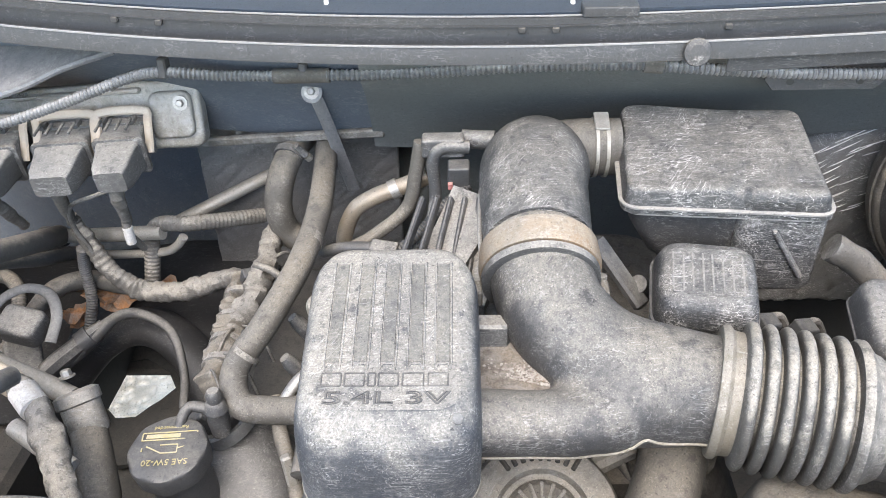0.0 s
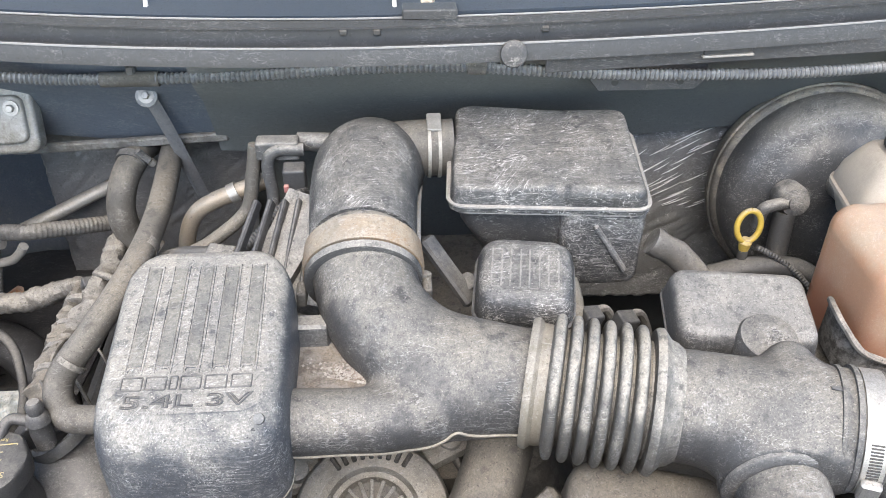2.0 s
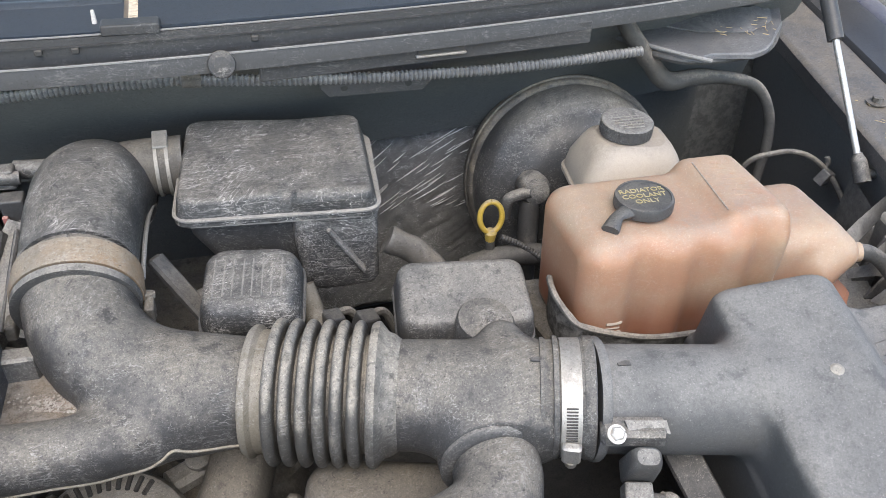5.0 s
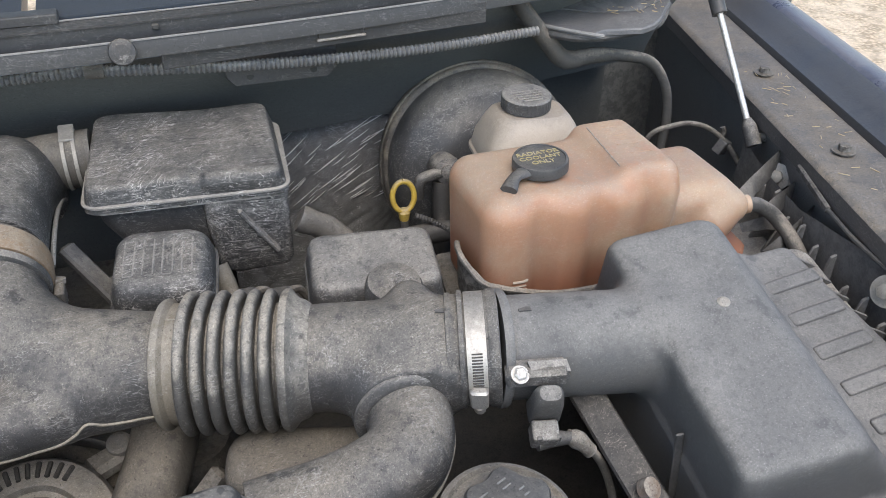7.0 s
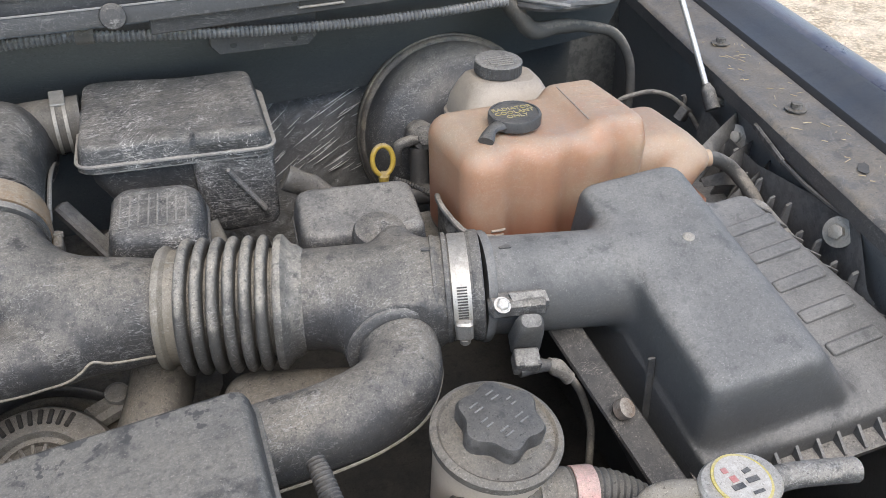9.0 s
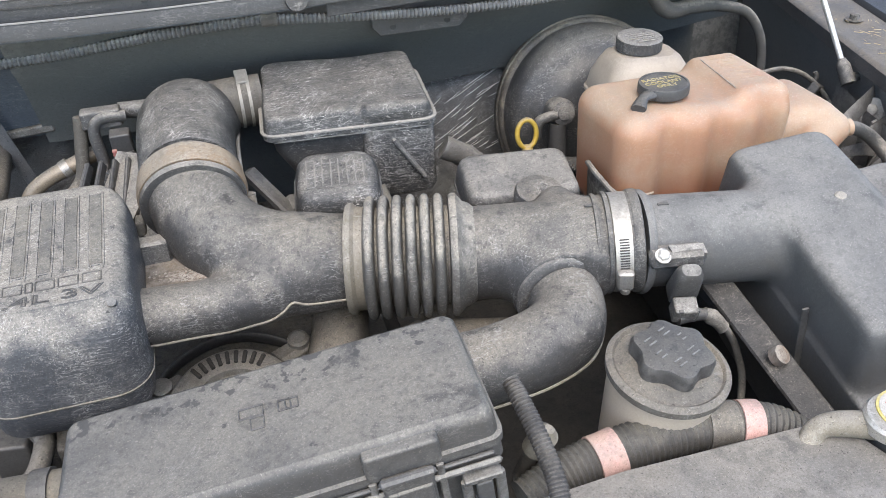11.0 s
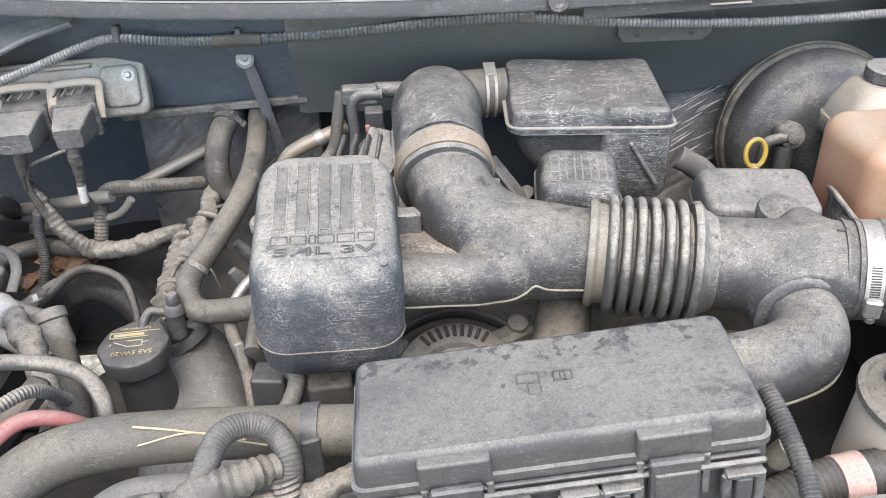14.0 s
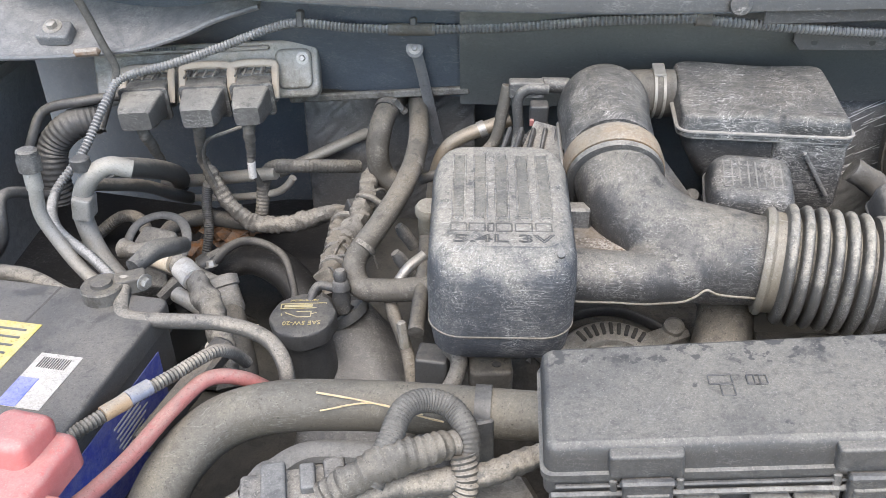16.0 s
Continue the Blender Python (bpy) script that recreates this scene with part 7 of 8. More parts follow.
trunk = thing("main_cable", (-0.40, 0.55, 0.85), "tape-wrapped main cable with white labels", "cable")
part("trunk", tube([(-0.54, 0.66, 0.89), (-0.487, 0.633, 0.902), (-0.434, 0.60, 0.900), (-0.395, 0.55, 0.888), (-0.368, 0.50, 0.865), (-0.355, 0.46, 0.83)], [0.010, 0.0135, 0.013, 0.016, 0.015, 0.015], n=16, lumps=0.28, ribs=(0.012, 0.0008)), tape, trunk)
part("tan_wrap", tube([(-0.495, 0.637, 0.901), (-0.452, 0.612, 0.903)], 0.0145, n=14, lumps=0.05), surface("cream_tape", (0.52, 0.44, 0.33), 0.8, dust=0.4), trunk)
part("white_label", tube([(-0.440, 0.604, 0.9015), (-0.420, 0.584, 0.897)], 0.0155, n=14), white_tag, trunk)
part("stub", tube([(-0.44, 0.57, 0.885), (-0.40, 0.545, 0.88), (-0.37, 0.53, 0.87)], 0.010, n=12), pipe_alu, trunk)

# air-conditioning lines at the inner fender
acl_mat = surface("dull_ac_line", (0.27, 0.265, 0.25), 0.6, metal=0.3, dust=0.4, patch=30)
acl = thing("service_line", (-0.6, 0.6, 0.88), "pale aluminium air-conditioning line with a capped service port", "pipe")
part("line", tube([(-0.607, 0.62, 1.01), (-0.611, 0.62, 0.968), (-0.595, 0.615, 0.93), (-0.566, 0.60, 0.897), (-0.52, 0.575, 0.87)], 0.0085, n=14), acl_mat, acl)
part("port", lathe([(0.010, -0.01), (0.010, 0.01), (0.008, 0.016)], (-0.607, 0.62, 1.015), (0.05, 0, 1), 16), acl_mat, acl)
part("cap", lathe([(0.014, 0), (0.0145, 0.016), (0.013, 0.018), (0.013, 0.026), (0.009, 0.028)], (-0.606, 0.62, 1.030), (0.05, 0, 1), 8), plastic_duct, acl)
acm = thing("service_line", (-0.57, 0.68, 0.9), "dull aluminium line bent into a dark sleeve", "pipe")
part("line", tube([(-0.52, 0.70, 0.99), (-0.545, 0.69, 1.0), (-0.57, 0.68, 0.985), (-0.59, 0.68, 0.942), (-0.575, 0.665, 0.885), (-0.53, 0.63, 0.85)], 0.0125, n=14), acl_mat, acm)
part("cap", lathe([(0.012, 0), (0.0125, 0.015), (0.010, 0.017)], (-0.575, 0.68, 1.0), (0, 0, 1), 10), plastic_clean, acm)
part("block", pad(0.024, 0.03, 0.03, 0.004, 0.003, pose(-0.585, 0.675, 0.935, 0, 10, 0)), alu, acm)
part("sleeve", tube([(-0.545, 0.690, 0.998), (-0.530, 0.74, 0.972), (-0.528, 0.82, 0.926), (-0.542, 0.90, 0.876), (-0.568, 0.978, 0.824)], [0.0135, 0.0138, 0.0142, 0.0148, 0.0155], n=16), rubber, acm)
hose("fender_loop", [(-0.76, 0.86, 0.90), (-0.745, 0.88, 0.95), (-0.725, 0.90, 0.985), (-0.665, 0.905, 0.998), (-0.60, 0.93, 1.0)], 0.0075, rubber_clean, "thin dark cable loop at the inner fender", "cable", n=10)
hose("drain_elbow", [(-0.65, 0.92, 0.965), (-0.69, 0.90, 0.96), (-0.722, 0.89, 0.93), (-0.728, 0.88, 0.89), (-0.73, 0.88, 0.84)], 0.024, rubber_clean, "black ribbed rubber elbow", n=16, ribs=(0.008, 0.0015))
hose("antenna_cable", [(-0.63, 0.87, 1.19), (-0.617, 0.88, 1.143), (-0.604, 0.882, 1.095), (-0.594, 0.884, 1.055), (-0.612, 0.88, 1.012), (-0.63, 0.87, 0.97)], 0.0058, rubber, "dark cable running down to the computer", "cable", n=10)
hose("fender_cable", [(-0.80, 0.55, 0.90), (-0.72, 0.58, 0.90), (-0.64, 0.585, 0.90), (-0.58, 0.57, 0.88)], 0.011, tape, "taped cable behind the battery", "cable", n=12, lumps=0.1)
hose("fender_cable", [(-0.80, 0.72, 0.80), (-0.70, 0.66, 0.90), (-0.69, 0.68, 0.96), (-0.66, 0.75, 0.92)], 0.008, rubber_clean, "dark cable beside the inner fender", "cable", n=12)
hing = thing("hinge_plate", (-0.58, 0.9, 1.08), "grey painted hood hinge plate with folded edges", "hinge plate")
hx = [(-0.95, 0.86, 1.075), (-0.80, 0.88, 1.074), (-0.685, 0.895, 1.072), (-0.60, 0.90, 1.078), (-0.548, 0.90, 1.086), (-0.49, 0.903, 1.104), (-0.442, 0.905, 1.124), (-0.38, 0.91, 1.142)]
part("plate", sheet(hx, [(x, y + 0.16, z + 0.075) for x, y, z in hx], (0, 0.003, -0.005)), hinge_mat, hing)
part("folded_edge", tube([(x, y - 0.002, z) for x, y, z in hx], 0.0045, n=8), hinge_mat, hing)
part("bolt", hexbolt((-0.692, 0.925, 1.106), (0, -0.45, 0.9), 0.008, 0.009, 0.014), steel, hing)
part("boss", pad(0.05, 0.035, 0.016, 0.008, 0.004, pose(-0.69, 0.928, 1.090, 25, 0, 0)), hinge_mat, hing)
part("rusty_fold", bar((-0.655, 0.893, 1.078), (-0.615, 0.895, 1.080), 0.012, 0.012, 0.004), rust, hing)

# wheel-house opening and leaves
random.seed(11)
arch = thing("wheel_liner", (-0.42, 0.9, 0.6), "black plastic wheel liner edge around a gap to the ground", "wheel liner")
part("rim", tube([(-0.56, 0.86, 0.64), (-0.50, 0.885, 0.70), (-0.44, 0.89, 0.725), (-0.38, 0.86, 0.72), (-0.335, 0.81, 0.69), (-0.32, 0.76, 0.63)], 0.022, n=14, flat=1.4), liner, arch)
part("panel", sheet([(-0.84, 0.70, 0.72), (-0.72, 0.76, 0.66), (-0.60, 0.80, 0.62)], [(-0.84, 1.10, 0.74), (-0.70, 1.10, 0.72), (-0.56, 1.10, 0.70)]), liner, arch)
part("panel", sheet([(-0.56, 0.87, 0.70), (-0.44, 0.90, 0.735), (-0.30, 0.80, 0.70)], [(-0.56, 1.10, 0.70), (-0.42, 1.10, 0.72), (-0.26, 1.10, 0.72)]), liner, arch)
hose("sensor_lead", [(-0.56, 0.80, 0.70), (-0.50, 0.83, 0.745), (-0.46, 0.855, 0.772), (-0.42, 0.85, 0.785), (-0.37, 0.82, 0.78), (-0.345, 0.77, 0.755), (-0.335, 0.72, 0.74)], [0.007, 0.012, 0.008, 0.007, 0.0065, 0.006, 0.006], rubber_clean, "dark sensor lead with a plug", "cable", n=10)
plug = thing("sensor_plug", (-0.53, 0.80, 0.70), "dusty black sensor plug hanging on its lead", "connector")
part("body", tube([(-0.475, 0.85, 0.765), (-0.50, 0.832, 0.752), (-0.535, 0.805, 0.735), (-0.56, 0.78, 0.72)], [0.009, 0.013, 0.014, 0.010], n=8), plastic, plug)
part("collar", tube([(-0.492, 0.838, 0.756), (-0.505, 0.828, 0.750)], 0.0165, n=10), plastic_clean, plug)
plug2 = thing("sensor_plug", (-0.60, 0.83, 0.70), "dusty black plug cluster", "connector")
part("body", pad(0.05, 0.05, 0.05, 0.008, 0.006, pose(-0.605, 0.82, 0.70, 20, 25, 30)), plastic, plug2)
part("lead", tube([(-0.60, 0.83, 0.74), (-0.58, 0.87, 0.77), (-0.56, 0.91, 0.78), (-0.52, 0.93, 0.78), (-0.46, 0.91, 0.785), (-0.43, 0.90, 0.79)], [0.012, 0.013, 0.014, 0.014, 0.013, 0.011], n=12), rubber, plug2)
part("lead", tube([(-0.61, 0.82, 0.74), (-0.60, 0.86, 0.76), (-0.63, 0.93, 0.77), (-0.68, 0.96, 0.76), (-0.74, 0.93, 0.72)], 0.011, n=12, ribs=(0.005, 0.001)), rubber, plug2)


def leaf(p, s, seed):
    rnd = random.Random(seed)
    m = Matrix.Translation(p) @ Euler((rnd.uniform(0.2, 1.0), rnd.uniform(-0.6, 0.6), rnd.uniform(0, 6.2))).to_matrix().to_4x4()
    top_, n = [], 14
    for i in range(n):
        a = 2 * math.pi * i / n
        r = s * (0.6 + 0.4 * abs(math.cos(2.5 * a))) * rnd.uniform(0.8, 1.1)
        top_.append(Vector((r * math.cos(a), 0.8 * r * math.sin(a), 0.35 * s * math.cos(2 * a) + rnd.uniform(-0.1, 0.1) * s)))
    bm = bmesh.new()
    c = bm.verts.new(m @ Vector((0, 0, 0.05 * s)))
    c2 = bm.verts.new(m @ Vector((0, 0, 0.05 * s - 0.0008)))
    vs = [bm.verts.new(m @ q) for q in top_]
    us = [bm.verts.new(m @ (q - Vector((0, 0, 0.0008)))) for q in top_]
    for i in range(n):
        j = (i + 1) % n
        bm.faces.new((c, vs[i], vs[j]))
        bm.faces.new((c2, us[j], us[i]))
        bm.faces.new((vs[i], us[i], us[j], vs[j]))
    return bm


for i in range(12):
    p = (random.uniform(-0.57, -0.43), random.uniform(0.90, 0.965), random.uniform(0.725, 0.755)) if i > 3 else (-0.515 + i * 0.018, 0.925 + (i % 2) * .012, 0.755 - (i % 2) * .008)
    solo("dry_leaf", leaf(p, random.uniform(0.020, 0.034), i), leaf_mat, p, "curled dry brown leaf", "leaf", group="leaves in the bay", sharp=25)

# ---- front of the bay ----
rad = thing("radiator_hose", (-0.15, 0.34, 0.88), "thick dusty olive-brown radiator hose", "hose")
part("hose", tube([(0.06, 0.335, 0.915), (-0.02, 0.342, 0.912), (-0.10, 0.350, 0.910), (-0.19, 0.356, 0.908), (-0.27, 0.354, 0.905), (-0.325, 0.335, 0.897), (-0.358, 0.290, 0.882), (-0.372, 0.23, 0.86), (-0.380, 0.16, 0.83)], [0.024, 0.0245, 0.025, 0.0255, 0.0265, 0.027, 0.0265, 0.026, 0.026], n=28), surface("olive_hose_rubber", (0.075, 0.069, 0.056), 0.65, dust=0.55, dust_col=(0.17, 0.153, 0.122), patch=11, scuff=0.25), rad)
part("clip", lathe([(0.0245, -0.008), (0.0275, -0.008), (0.0275, 0.008), (0.0245, 0.008)], (-0.062, 0.346, 0.911), (1, -0.08, 0.02), 36), plastic_clean, rad)
part("clip_leg", bar((-0.062, 0.322, 0.925), (-0.060, 0.315, 0.875), 0.018, 0.008, 0.002), plastic_clean, rad)
for i, pts in enumerate(([(-0.225, 0.345, 0.9345), (-0.18, 0.336, 0.9335), (-0.12, 0.322, 0.930)], [(-0.22, 0.331, 0.924), (-0.17, 0.334, 0.932), (-0.12, 0.320, 0.929), (-0.10, 0.315, 0.928)])):
    solo("straw", tube(pts, 0.0009, n=6, lumps=0.5), straw, pts[0], "dry straw lying on the radiator hose", "straw", group="straws on the hose")
shroud = thing("fan_shroud", (-0.15, 0.22, 0.80), "dusty pale plastic fan shroud top", "fan shroud")
part("deck", slab([(-0.31, 0.20), (-0.27, 0.285), (-0.235, 0.318), (-0.02, 0.305), (0.0, 0.26), (0.0, 0.02), (-0.36, 0.02)], 0.80, 0.873, bev=0.008), rubber_tan, shroud)
part("rim", tube([(-0.31, 0.19, 0.87), (-0.275, 0.282, 0.876), (-0.262, 0.298, 0.876), (-0.225, 0.322, 0.876), (-0.12, 0.318, 0.874)], 0.0095, n=10, flat=1.5), plastic_air, shroud)
plg = thing("harness_plug", (-0.24, 0.24, 0.88), "dusty grey multi-way harness plug", "connector")
mpl = Matrix.Translation((-0.235, 0.242, 0.882)) @ Matrix.Rotation(radians(12), 4, 'Z')
part("shell", pad(0.085, 0.045, 0.035, 0.005, 0.004, mpl), plastic, plg)
part("lock", pad(0.022, 0.05, 0.012, 0.003, 0.003, mpl @ pose(-0.012, 0, 0.032)), plastic_air, plg, "grey locking slide")
part("lock", pad(0.014, 0.03, 0.010, 0.003, 0.003, mpl @ pose(0.018, 0.005, 0.033)), plastic_air, plg)
part("end", pad(0.02, 0.052, 0.042, 0.004, 0.004, mpl @ pose(0.042, 0, -0.002)), plastic, plg)
part("wires", tube([(-0.275, 0.235, 0.90), (-0.30, 0.225, 0.895), (-0.33, 0.20, 0.88)], [0.015, 0.010, 0.008], n=10), tape, plg)
brd = thing("braided_loop", (-0.13, 0.27, 0.9), "grey braided harness looped over itself", "wiring harness")
sleeve = surface("braided_sleeve", (0.060, 0.058, 0.054), 0.8, dust=0.4, grain=700, bump=0.6, dust_col=(0.20, 0.188, 0.165))
part("taped_end", tube([(-0.20, 0.236, 0.915), (-0.175, 0.238, 0.935), (-0.145, 0.25, 0.945), (-0.115, 0.262, 0.945), (-0.088, 0.278, 0.94)], [0.015, 0.0155, 0.0165, 0.015, 0.013], n=18, lumps=0.22, ribs=(0.0085, 0.0016)), rubber_tan, brd)
part("loop", tube([(-0.16, 0.235, 0.93), (-0.146, 0.262, 0.955), (-0.135, 0.292, 0.965), (-0.115, 0.308, 0.962), (-0.092, 0.305, 0.955), (-0.078, 0.285, 0.945), (-0.078, 0.27, 0.925), (-0.088, 0.255, 0.91)], 0.0115, n=16, ribs=(0.0036, 0.0006)), sleeve, brd)
part("corrugated_end", tube([(-0.082, 0.268, 0.935), (-0.078, 0.255, 0.915), (-0.085, 0.245, 0.89)], 0.0125, n=14, ribs=(0.005, 0.0018)), rubber, brd)
part("tail", tube([(-0.20, 0.225, 0.905), (-0.141, 0.248, 0.912), (-0.066, 0.262, 0.915), (-0.011, 0.285, 0.918), (0.03, 0.29, 0.92)], [0.010, 0.0115, 0.012, 0.0115, 0.011], n=16, lumps=0.12, ribs=(0.011, 0.0010)), rubber, brd)
hose("cross_harness", [(-0.02, 0.20, 0.90), (0.0, 0.23, 0.905), (0.01, 0.25, 0.91)], 0.012, tape, "short taped harness at the fuse box", "wiring harness", n=12)

uph = thing("upper_hose", (0.47, 0.21, 0.88), "thick ribbed black hose with two faded pink tape bands", "hose")
upts = [(0.33, 0.215, 0.905), (0.375, 0.225, 0.915), (0.43, 0.228, 0.922), (0.50, 0.226, 0.926), (0.56, 0.212, 0.922), (0.60, 0.19, 0.905), (0.62, 0.165, 0.88)]
part("hose", tube(upts, [0.021, 0.0215, 0.022, 0.0225, 0.022, 0.0185, 0.018], n=24, ribs=(0.0056, 0.0016)), surface("ribbed_hose_rubber", (0.045, 0.043, 0.040), 0.65, dust=0.4, dust_col=(0.17, 0.155, 0.125)), uph)
part("pink_band", tube([(0.398, 0.2268, 0.918), (0.422, 0.2277, 0.921)], 0.0228, n=20, lumps=0.04), pink_tape, uph)
part("pink_band", tube([(0.535, 0.219, 0.9248), (0.553, 0.2140, 0.9235)], 0.0235, n=20, lumps=0.04), pink_tape, uph)
part("tape_wrap", tube([(0.505, 0.2255, 0.9262), (0.532, 0.220, 0.925)], 0.0232, n=20, lumps=0.03), rubber_tan, uph)
hose("braided_hose", [(0.333, 0.262, 1.002), (0.335, 0.245, 0.997), (0.338, 0.215, 0.985), (0.340, 0.185, 0.97), (0.338, 0.16, 0.955)], [0.0078, 0.0085, 0.0085, 0.0085, 0.0085], surface("dark_braid", (0.035, 0.035, 0.037), 0.7, dust=0.18, grain=900, bump=0.8, edge=0.5), "grey braided hose end beside the fuse box", "hose", n=14, ribs=(0.0034, 0.0009))
nut = thing("hose_fitting", (0.36, 0.245, 0.92), "dusty brass hose fitting", "fitting")
part("body", lathe([(0.012, -0.02), (0.012, 0.004), (0.009, 0.006), (0.005, 0.012)], (0.358, 0.245, 0.945), (0.3, -0.3, 1), 16), collar_tan, nut)
part("stem", tube([(0.355, 0.25, 0.93), (0.345, 0.26, 0.88)], 0.009, n=10), grime, nut)
sight = thing("radiator_cover", (0.5, 0.1, 0.90), "dusty grey-brown plastic radiator cover panel", "radiator cover")
cov_mat = surface("cover_panel_plastic", (0.085, 0.080, 0.072), 0.6, dust=0.55, patch=9, dust_col=(0.22, 0.20, 0.17))
part("panel", slab([(0.325, 0.185), (0.40, 0.190), (0.50, 0.190), (0.585, 0.186), (0.612, 0.172), (0.625, 0.128), (0.66, 0.105), (0.70, 0.10), (0.72, 0.02), (0.30, 0.02), (0.31, 0.15)], 0.915, 0.946, bev=0.006), cov_mat, sight)
part("raised_side", slab([(0.645, 0.108), (0.70, 0.118), (0.85, 0.10), (0.85, 0.01), (0.66, 0.01)], 0.905, 0.934, bev=0.006), cov_mat, sight)
part("floor_panel", bar((0.02, 0.05, 0.86), (0.98, 0.05, 0.86), 0.12, 0.04, 0.006), plastic_clean, sight)
radc = thing("radiator_filler", (0.64, 0.15, 0.95), "silver capped radiator filler with a yellow-rimmed warning sticker", "radiator filler")
rc = Vector((0.643, 0.150, 0.962))
rax = (0, -0.1, 1)
part("cap", lathe([(0.022, -0.006), (0.030, -0.004), (0.031, 0.006), (0.029, 0.009), (0.012, 0.010)], rc, rax, 48, wave=(2, 0.16, 0.028)), surface("dull_cap_metal", (0.5, 0.48, 0.44), 0.45, metal=0.6, dust=0.5), radc)
st = part("sticker", lathe([(0.0245, 0.0095), (0.0245, 0.0106), (0.01, 0.0108)], rc, rax, 40), yellow_lab, radc, "yellow-rimmed round sticker")
part("sticker_face", lathe([(0.0222, 0.0100), (0.0222, 0.0112), (0.01, 0.0114)], rc, rax, 40), white_tag, st)
mr2 = Matrix.Translation(rc) @ turn_to(rax)
part("sticker_mark", merge(bar(mr2 @ Vector((-0.010, 0.002, 0.0118)), mr2 @ Vector((-0.004, 0.002, 0.0118)), 0.006, 0.0008, 0.0002), bar(mr2 @ Vector((-0.012, 0.011, 0.0118)), mr2 @ Vector((-0.007, 0.011, 0.0118)), 0.005, 0.0008, 0.0002)), red_pl, st)
part("sticker_mark", merge(bar(mr2 @ Vector((-0.013, -0.005, 0.0118)), mr2 @ Vector((-0.002, -0.005, 0.0118)), 0.005, 0.0008, 0.0002), bar(mr2 @ Vector((0.002, -0.003, 0.0118)), mr2 @ Vector((0.013, -0.003, 0.0118)), 0.005, 0.0008, 0.0002), bar(mr2 @ Vector((0.004, 0.005, 0.0118)), mr2 @ Vector((0.011, 0.006, 0.0118)), 0.004, 0.0008, 0.0002), bar(mr2 @ Vector((0.0, -0.014, 0.0118)), mr2 @ Vector((0.010, -0.014, 0.0118)), 0.003, 0.0008, 0.0002)), plastic_clean, st)
part("neck", lathe([(0.026, -0.05), (0.024, -0.02), (0.023, -0.004)], rc, rax, 28), plastic_clean, radc)
part("spout", tube([(0.625, 0.155, 0.955), (0.60, 0.165, 0.957), (0.58, 0.172, 0.952), (0.565, 0.168, 0.935)], [0.012, 0.0115, 0.010, 0.010], n=14), collar_tan, radc)
part("outlet", tube([(0.66, 0.15, 0.955), (0.70, 0.15, 0.952), (0.76, 0.14, 0.945)], 0.011, n=14), plastic, radc)

# rail beside the air cleaner, right fender fittings
rl = thing("painted_bracket", (0.66, 0.3, 0.84), "peeling painted steel bracket beside the air cleaner", "bracket")
part("rail", bar((0.632, 0.415, 0.935), (0.655, 0.19, 0.865), 0.034, 0.005, 0.002, 0.2), surface("peeling_paint", (0.020, 0.020, 0.021), 0.45, dust=0.05, patch=40, dust_col=(0.30, 0.28, 0.24), scuff=0.7, stretch=(2, 3, 3), scuff_col=(0.34, 0.31, 0.27), edge=0, stain=0), rl)
part("foot", bar((0.645, 0.19, 0.87), (0.65, 0.18, 0.60), 0.03, 0.02, 0.003), dark_void, rl)
part("bushing", lathe([(0.010, -0.005), (0.010, 0.005), (0.006, 0.006)], (0.642, 0.30, 0.910), (0.3, -0.5, 0.7), 20), rust, rl)
strt = thing("hood_strut", (1.075, 0.755, 0.96), "silver gas strut with a black plastic end", "gas strut")
s0, s1 = Vector((1.078, 0.757, 0.978)), Vector((1.078, 0.872, 1.108))
sd_ = (s1 - s0).normalized()
part("rod", tube([s0 + sd_ * 0.02, s1 + sd_ * 0.03], 0.0045, n=12), bright_steel, strt)
part("cylinder", tube([s1 + sd_ * 0.012, s1 + sd_ * 0.32], 0.011, n=16), plastic_clean, strt)
part("end", tube([s0 - sd_ * 0.014, s0 + sd_ * 0.012, s0 + sd_ * 0.026], [0.0115, 0.011, 0.007], n=14), plastic, strt)
part("ball_stud", tube([s0, s0 + Vector((0.045, 0.0, -0.01))], 0.006, n=10), steel, strt)
for i, (p, axv) in enumerate((((1.104, 0.618, 1.0185), (0, 0, 1)), ((1.175, 0.87, 1.0185), (0, 0, 1)))):
    fbt = thing("fender_bolt", p, "dirty flanged bolt in the fender flange", "bolt", group="bolts of the fender")
    part("head", hexbolt(p, axv, 0.008, 0.009, 0.015), grime, fbt)
for p, axv in (((1.0005, 0.412, 0.965), (-0.90, -0.25, 0.40)), ((1.078, 0.690, 0.948), (-0.7, -0.6, 0.4))):
    fbt = thing("inner_bolt", p, "zinc flanged bolt on the inner fender", "bolt", group="bolts of the inner fender")
    part("washer", lathe([(0.0185, -0.002), (0.0185, 0.002), (0.012, 0.0025)], p, axv, 28), zinc, fbt)
    part("head", hexbolt(Vector(p) + Vector(axv).normalized() * 0.002, axv, 0.009, 0.010, 0.012), zinc, fbt)
side = thing("inner_tray", (1.03, 0.5, 0.85), "black plastic tray beside the air cleaner with fins", "plastic tray")
edge_top = [(0.950, 0.215, 0.915), (0.962, 0.285, 0.925), (0.968, 0.330, 0.945), (1.000, 0.385, 0.981), (1.014, 0.440, 0.981), (1.024, 0.520, 0.970), (1.040, 0.600, 0.955), (1.068, 0.700, 0.950), (1.088, 0.780, 0.960)]
part("wall", sheet(edge_top, [(x - 0.005, y + 0.005, 0.80) for x, y, z in edge_top], (0.003, 0.001, -0.004)), tray_mat, side)
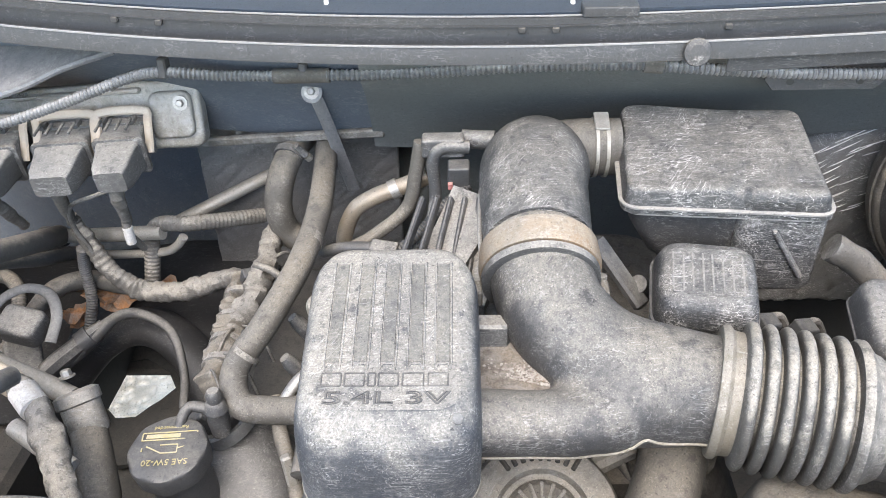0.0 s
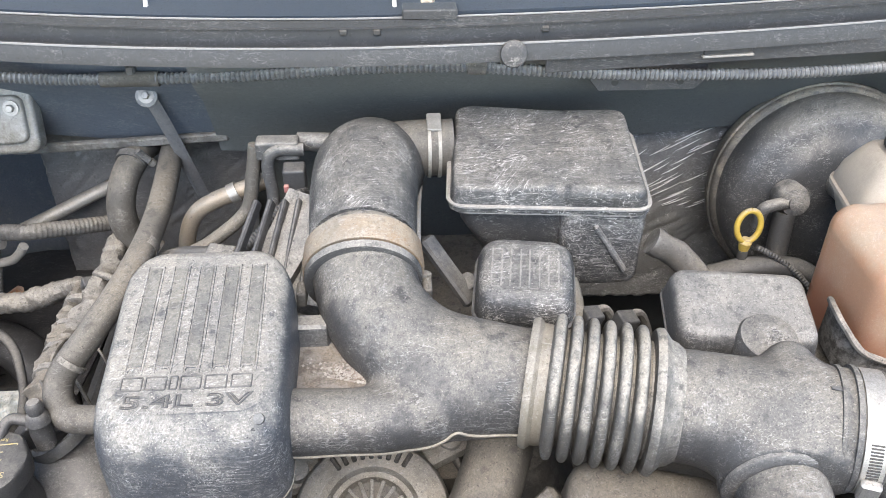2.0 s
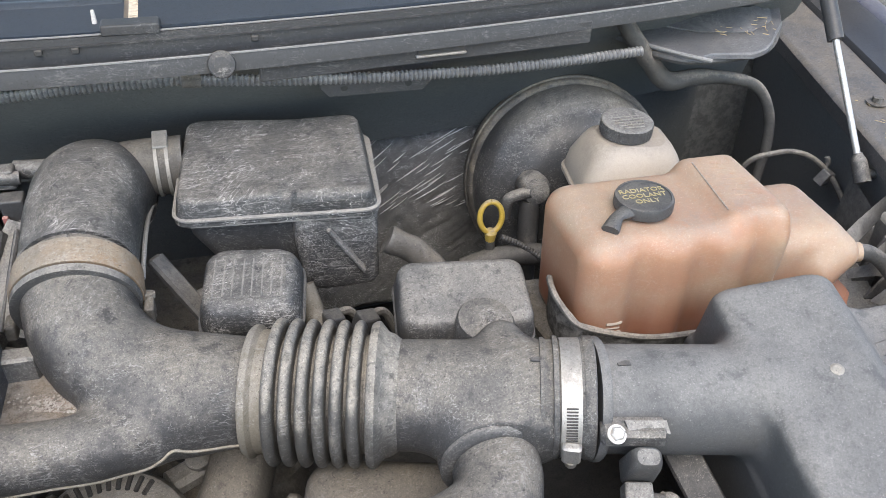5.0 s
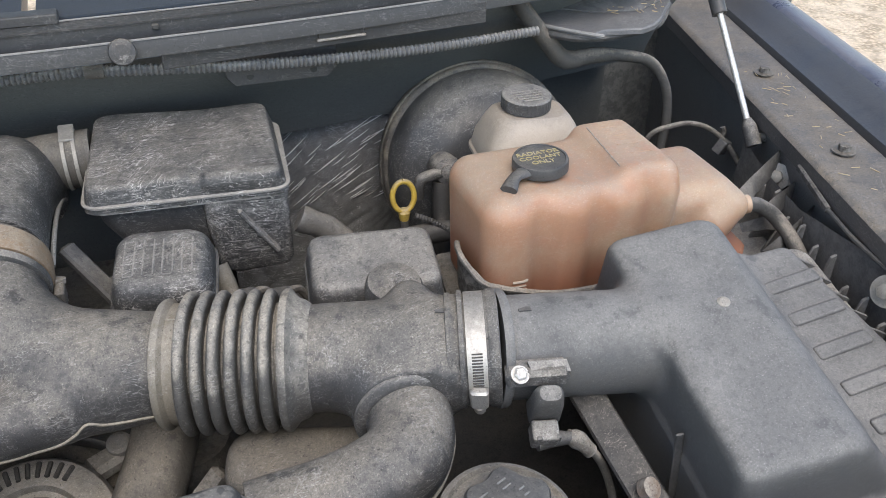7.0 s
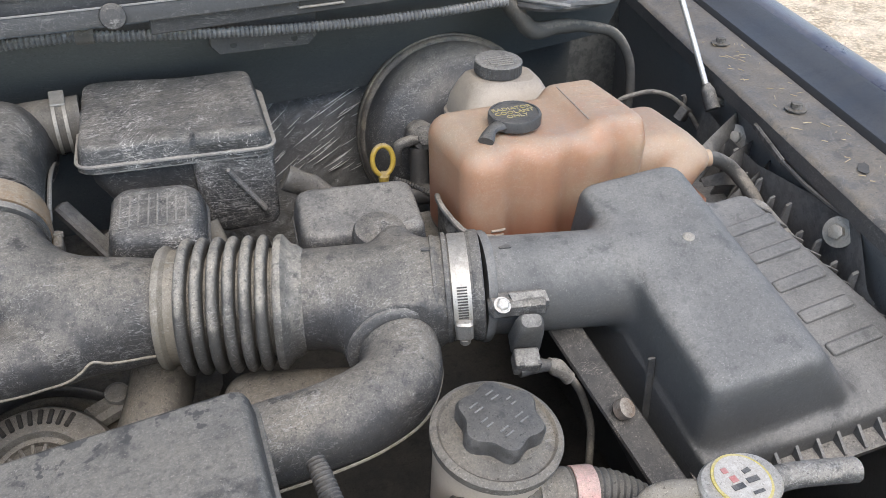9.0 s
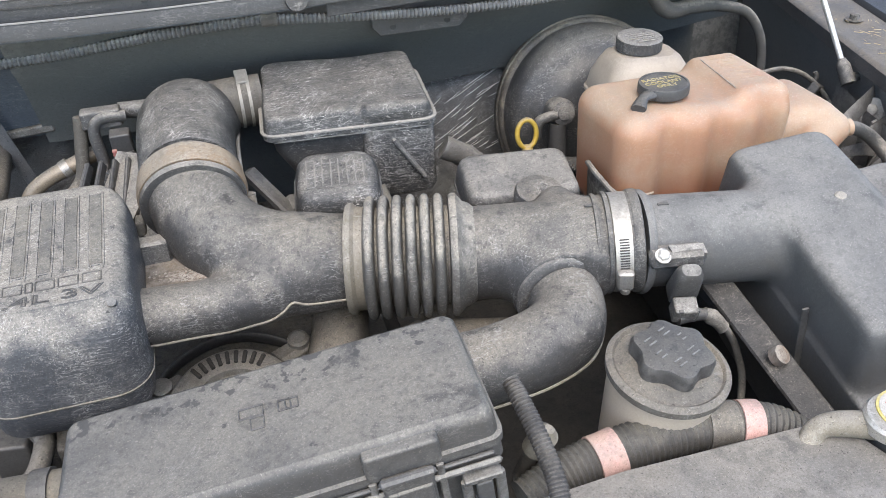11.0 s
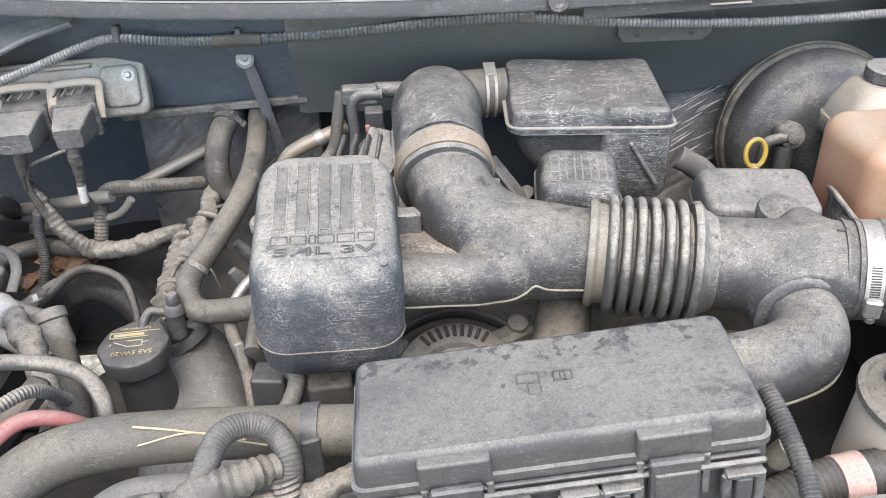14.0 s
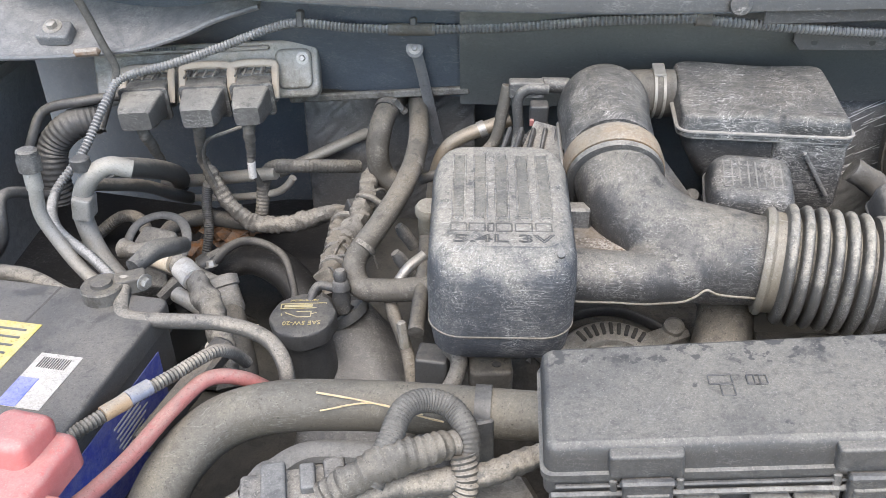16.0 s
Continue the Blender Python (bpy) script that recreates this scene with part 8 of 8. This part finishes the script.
part("floor", sheet([(0.955, 0.24, 0.85), (0.99, 0.45, 0.88), (1.03, 0.62, 0.885), (1.08, 0.78, 0.89)], [(0.86, 0.30, 0.85), (0.90, 0.56, 0.875), (0.94, 0.66, 0.88), (0.98, 0.80, 0.88)]), tray_mat, side)
for i in range(12):
    p = Vector((0.962, 0.285, 0.905)).lerp(Vector((1.050, 0.680, 0.915)), i / 11)
    tall = (0.038, 0.026, 0.044, 0.032)[i % 4]
    part("fin", slab([(-0.030, -0.045), (0.004, -0.045), (0.002, tall), (-0.004, tall - 0.004), (-0.012, 0.0)], -0.0022, 0.0022, Matrix.Translation(p) @ Matrix.Rotation(radians(-18), 4, 'Z') @ Matrix.Rotation(radians(90), 4, 'X'), 0.0005), tray_mat, side)
for upper, lower in (
        ([(1.08, 0.7, 0.984), (1.014, 0.672, 0.965), (0.964, 0.645, 0.956)], [(1.091, 0.7, 0.957), (1.038, 0.672, 0.945), (0.994, 0.645, 0.945)]),
        ([(1.078, 0.655, 0.959), (1.024, 0.63, 0.959), (0.985, 0.61, 0.957)], [(1.08, 0.655, 0.932), (1.044, 0.63, 0.935), (1.004, 0.61, 0.938)]),
        ([(1.064, 0.6, 0.957), (1.019, 0.58, 0.948), (0.958, 0.56, 0.933)], [(1.064, 0.6, 0.919), (1.034, 0.58, 0.915), (0.981, 0.56, 0.921)]),
        ([(1.106, 0.7, 0.977), (1.11, 0.69, 0.96), (1.092, 0.67, 0.944)], [(1.086, 0.7, 0.98), (1.096, 0.69, 0.96), (1.081, 0.67, 0.944)]),
        ([(0.949, 0.6, 0.95), (1.001, 0.61, 0.947), (1.051, 0.62, 0.93)], [(0.957, 0.6, 0.936), (1.008, 0.61, 0.924), (1.059, 0.62, 0.904)])):
    part("gusset", sheet(upper, lower, (0.003, 0.003, -0.003)), tray_mat, side)
part("trim", bar((1.060, 0.640, 0.992), (1.028, 0.545, 0.986), 0.006, 0.010, 0.002), plastic_fuse, side)
part("trim", tube([(1.028, 0.545, 0.986), (1.015, 0.49, 0.984), (1.006, 0.43, 0.984), (1.000, 0.40, 0.990)], 0.003, n=8), plastic_clean, side)

hose("fender_loom", [(0.985, 0.895, 0.90), (0.998, 0.88, 0.938), (1.028, 0.872, 0.950), (1.059, 0.870, 0.950), (1.092, 0.862, 0.938), (1.115, 0.84, 0.915), (1.125, 0.80, 0.880)], 0.0042, tape, "thin taped loom on the inner fender", "wiring loom", n=10)
fpl = thing("fender_plug", (1.10, 0.855, 0.905), "small grey plug on the inner fender", "connector")
part("body", pad(0.028, 0.016, 0.022, 0.003, 0.003, pose(1.104, 0.850, 0.904, 20, 20, 30)), tray_mat, fpl)
part("tail", tube([(1.106, 0.852, 0.922), (1.112, 0.855, 0.934), (1.110, 0.858, 0.942)], 0.004, n=8), rubber, fpl)
hl = thing("wiper_hose", (0.85, 0.92, 1.0), "thick dark taped hose bending down the firewall", "hose")
part("hose", tube([(0.765, 0.935, 1.18), (0.778, 0.92, 1.145), (0.80, 0.915, 1.115), (0.82, 0.912, 1.09), (0.85, 0.912, 1.062), (0.895, 0.915, 1.062), (0.95, 0.918, 1.055), (1.0, 0.918, 1.038), (1.03, 0.915, 0.998), (1.04, 0.91, 0.945), (1.03, 0.90, 0.88)], [0.012, 0.012, 0.0125, 0.0125, 0.014, 0.012, 0.009, 0.0085, 0.008, 0.008, 0.008], n=14, lumps=0.06), rubber, hl)
shf = thing("cowl_end_panel", (0.92, 0.92, 1.11), "dirty grey sheet-metal cowl end with pine needles", "panel", kind="structure")
part("sheet", slab([(0.765, 1.02), (0.768, 0.985), (0.790, 0.940), (0.812, 0.914), (0.845, 0.872), (0.862, 0.858), (0.880, 0.866), (0.905, 0.862), (0.938, 0.857), (0.962, 0.868), (0.985, 0.888), (1.010, 0.918), (1.040, 0.950), (1.08, 1.02), (1.11, 1.08), (1.10, 1.15), (0.78, 1.15)], 1.110, 1.118, bev=0.002), hinge_mat, shf)
part("lip", tube([(0.800, 0.926, 1.1165), (0.826, 0.892, 1.1165), (0.856, 0.860, 1.1165), (0.872, 0.850, 1.115)], 0.0028, n=8), pale_lip, shf, "pale rolled edge")
part("fold", sheet([(0.84, 0.98, 1.119), (0.90, 0.935, 1.121), (0.97, 0.92, 1.120), (1.03, 0.96, 1.119)], [(0.85, 1.04, 1.120), (0.92, 0.99, 1.136), (0.99, 0.97, 1.136), (1.06, 1.02, 1.121)], (0, 0.004, -0.008)), hinge_mat, shf)
part("under_edge", tube([(0.80, 0.930, 1.106), (0.845, 0.880, 1.106), (0.90, 0.872, 1.106), (0.98, 0.892, 1.106), (1.05, 0.97, 1.106)], 0.006, n=8), rubber_clean, shf, "black rubber edge under the sheet")
ndl = bmesh.new()
random.seed(8)
for i in range(90):
    if i < 40:
        p = Vector((random.uniform(0.92, 1.02), random.uniform(0.90, 0.98), 1.1235))
    else:
        y = random.uniform(0.35, 0.9)
        p = Vector((0.993 + (y - 0.374) * 0.268 + random.uniform(0.012, 0.085), y, 1.0195))
    a = random.uniform(0, 6.28)
    d = Vector((math.cos(a), math.sin(a), 0)) * random.uniform(0.002, 0.007)
    b_ = bar(p - d, p + d, 0.0007, 0.0009, 0.0001)
    me = bpy.data.meshes.new("t")
    b_.to_mesh(me)
    ndl.from_mesh(me)
    bpy.data.meshes.remove(me)
    b_.free()
solo("pine_needles", ndl, straw, (1.0, 0.8, 1.07), "dry needles and chaff lying on the flange", "debris", kind="stuff")
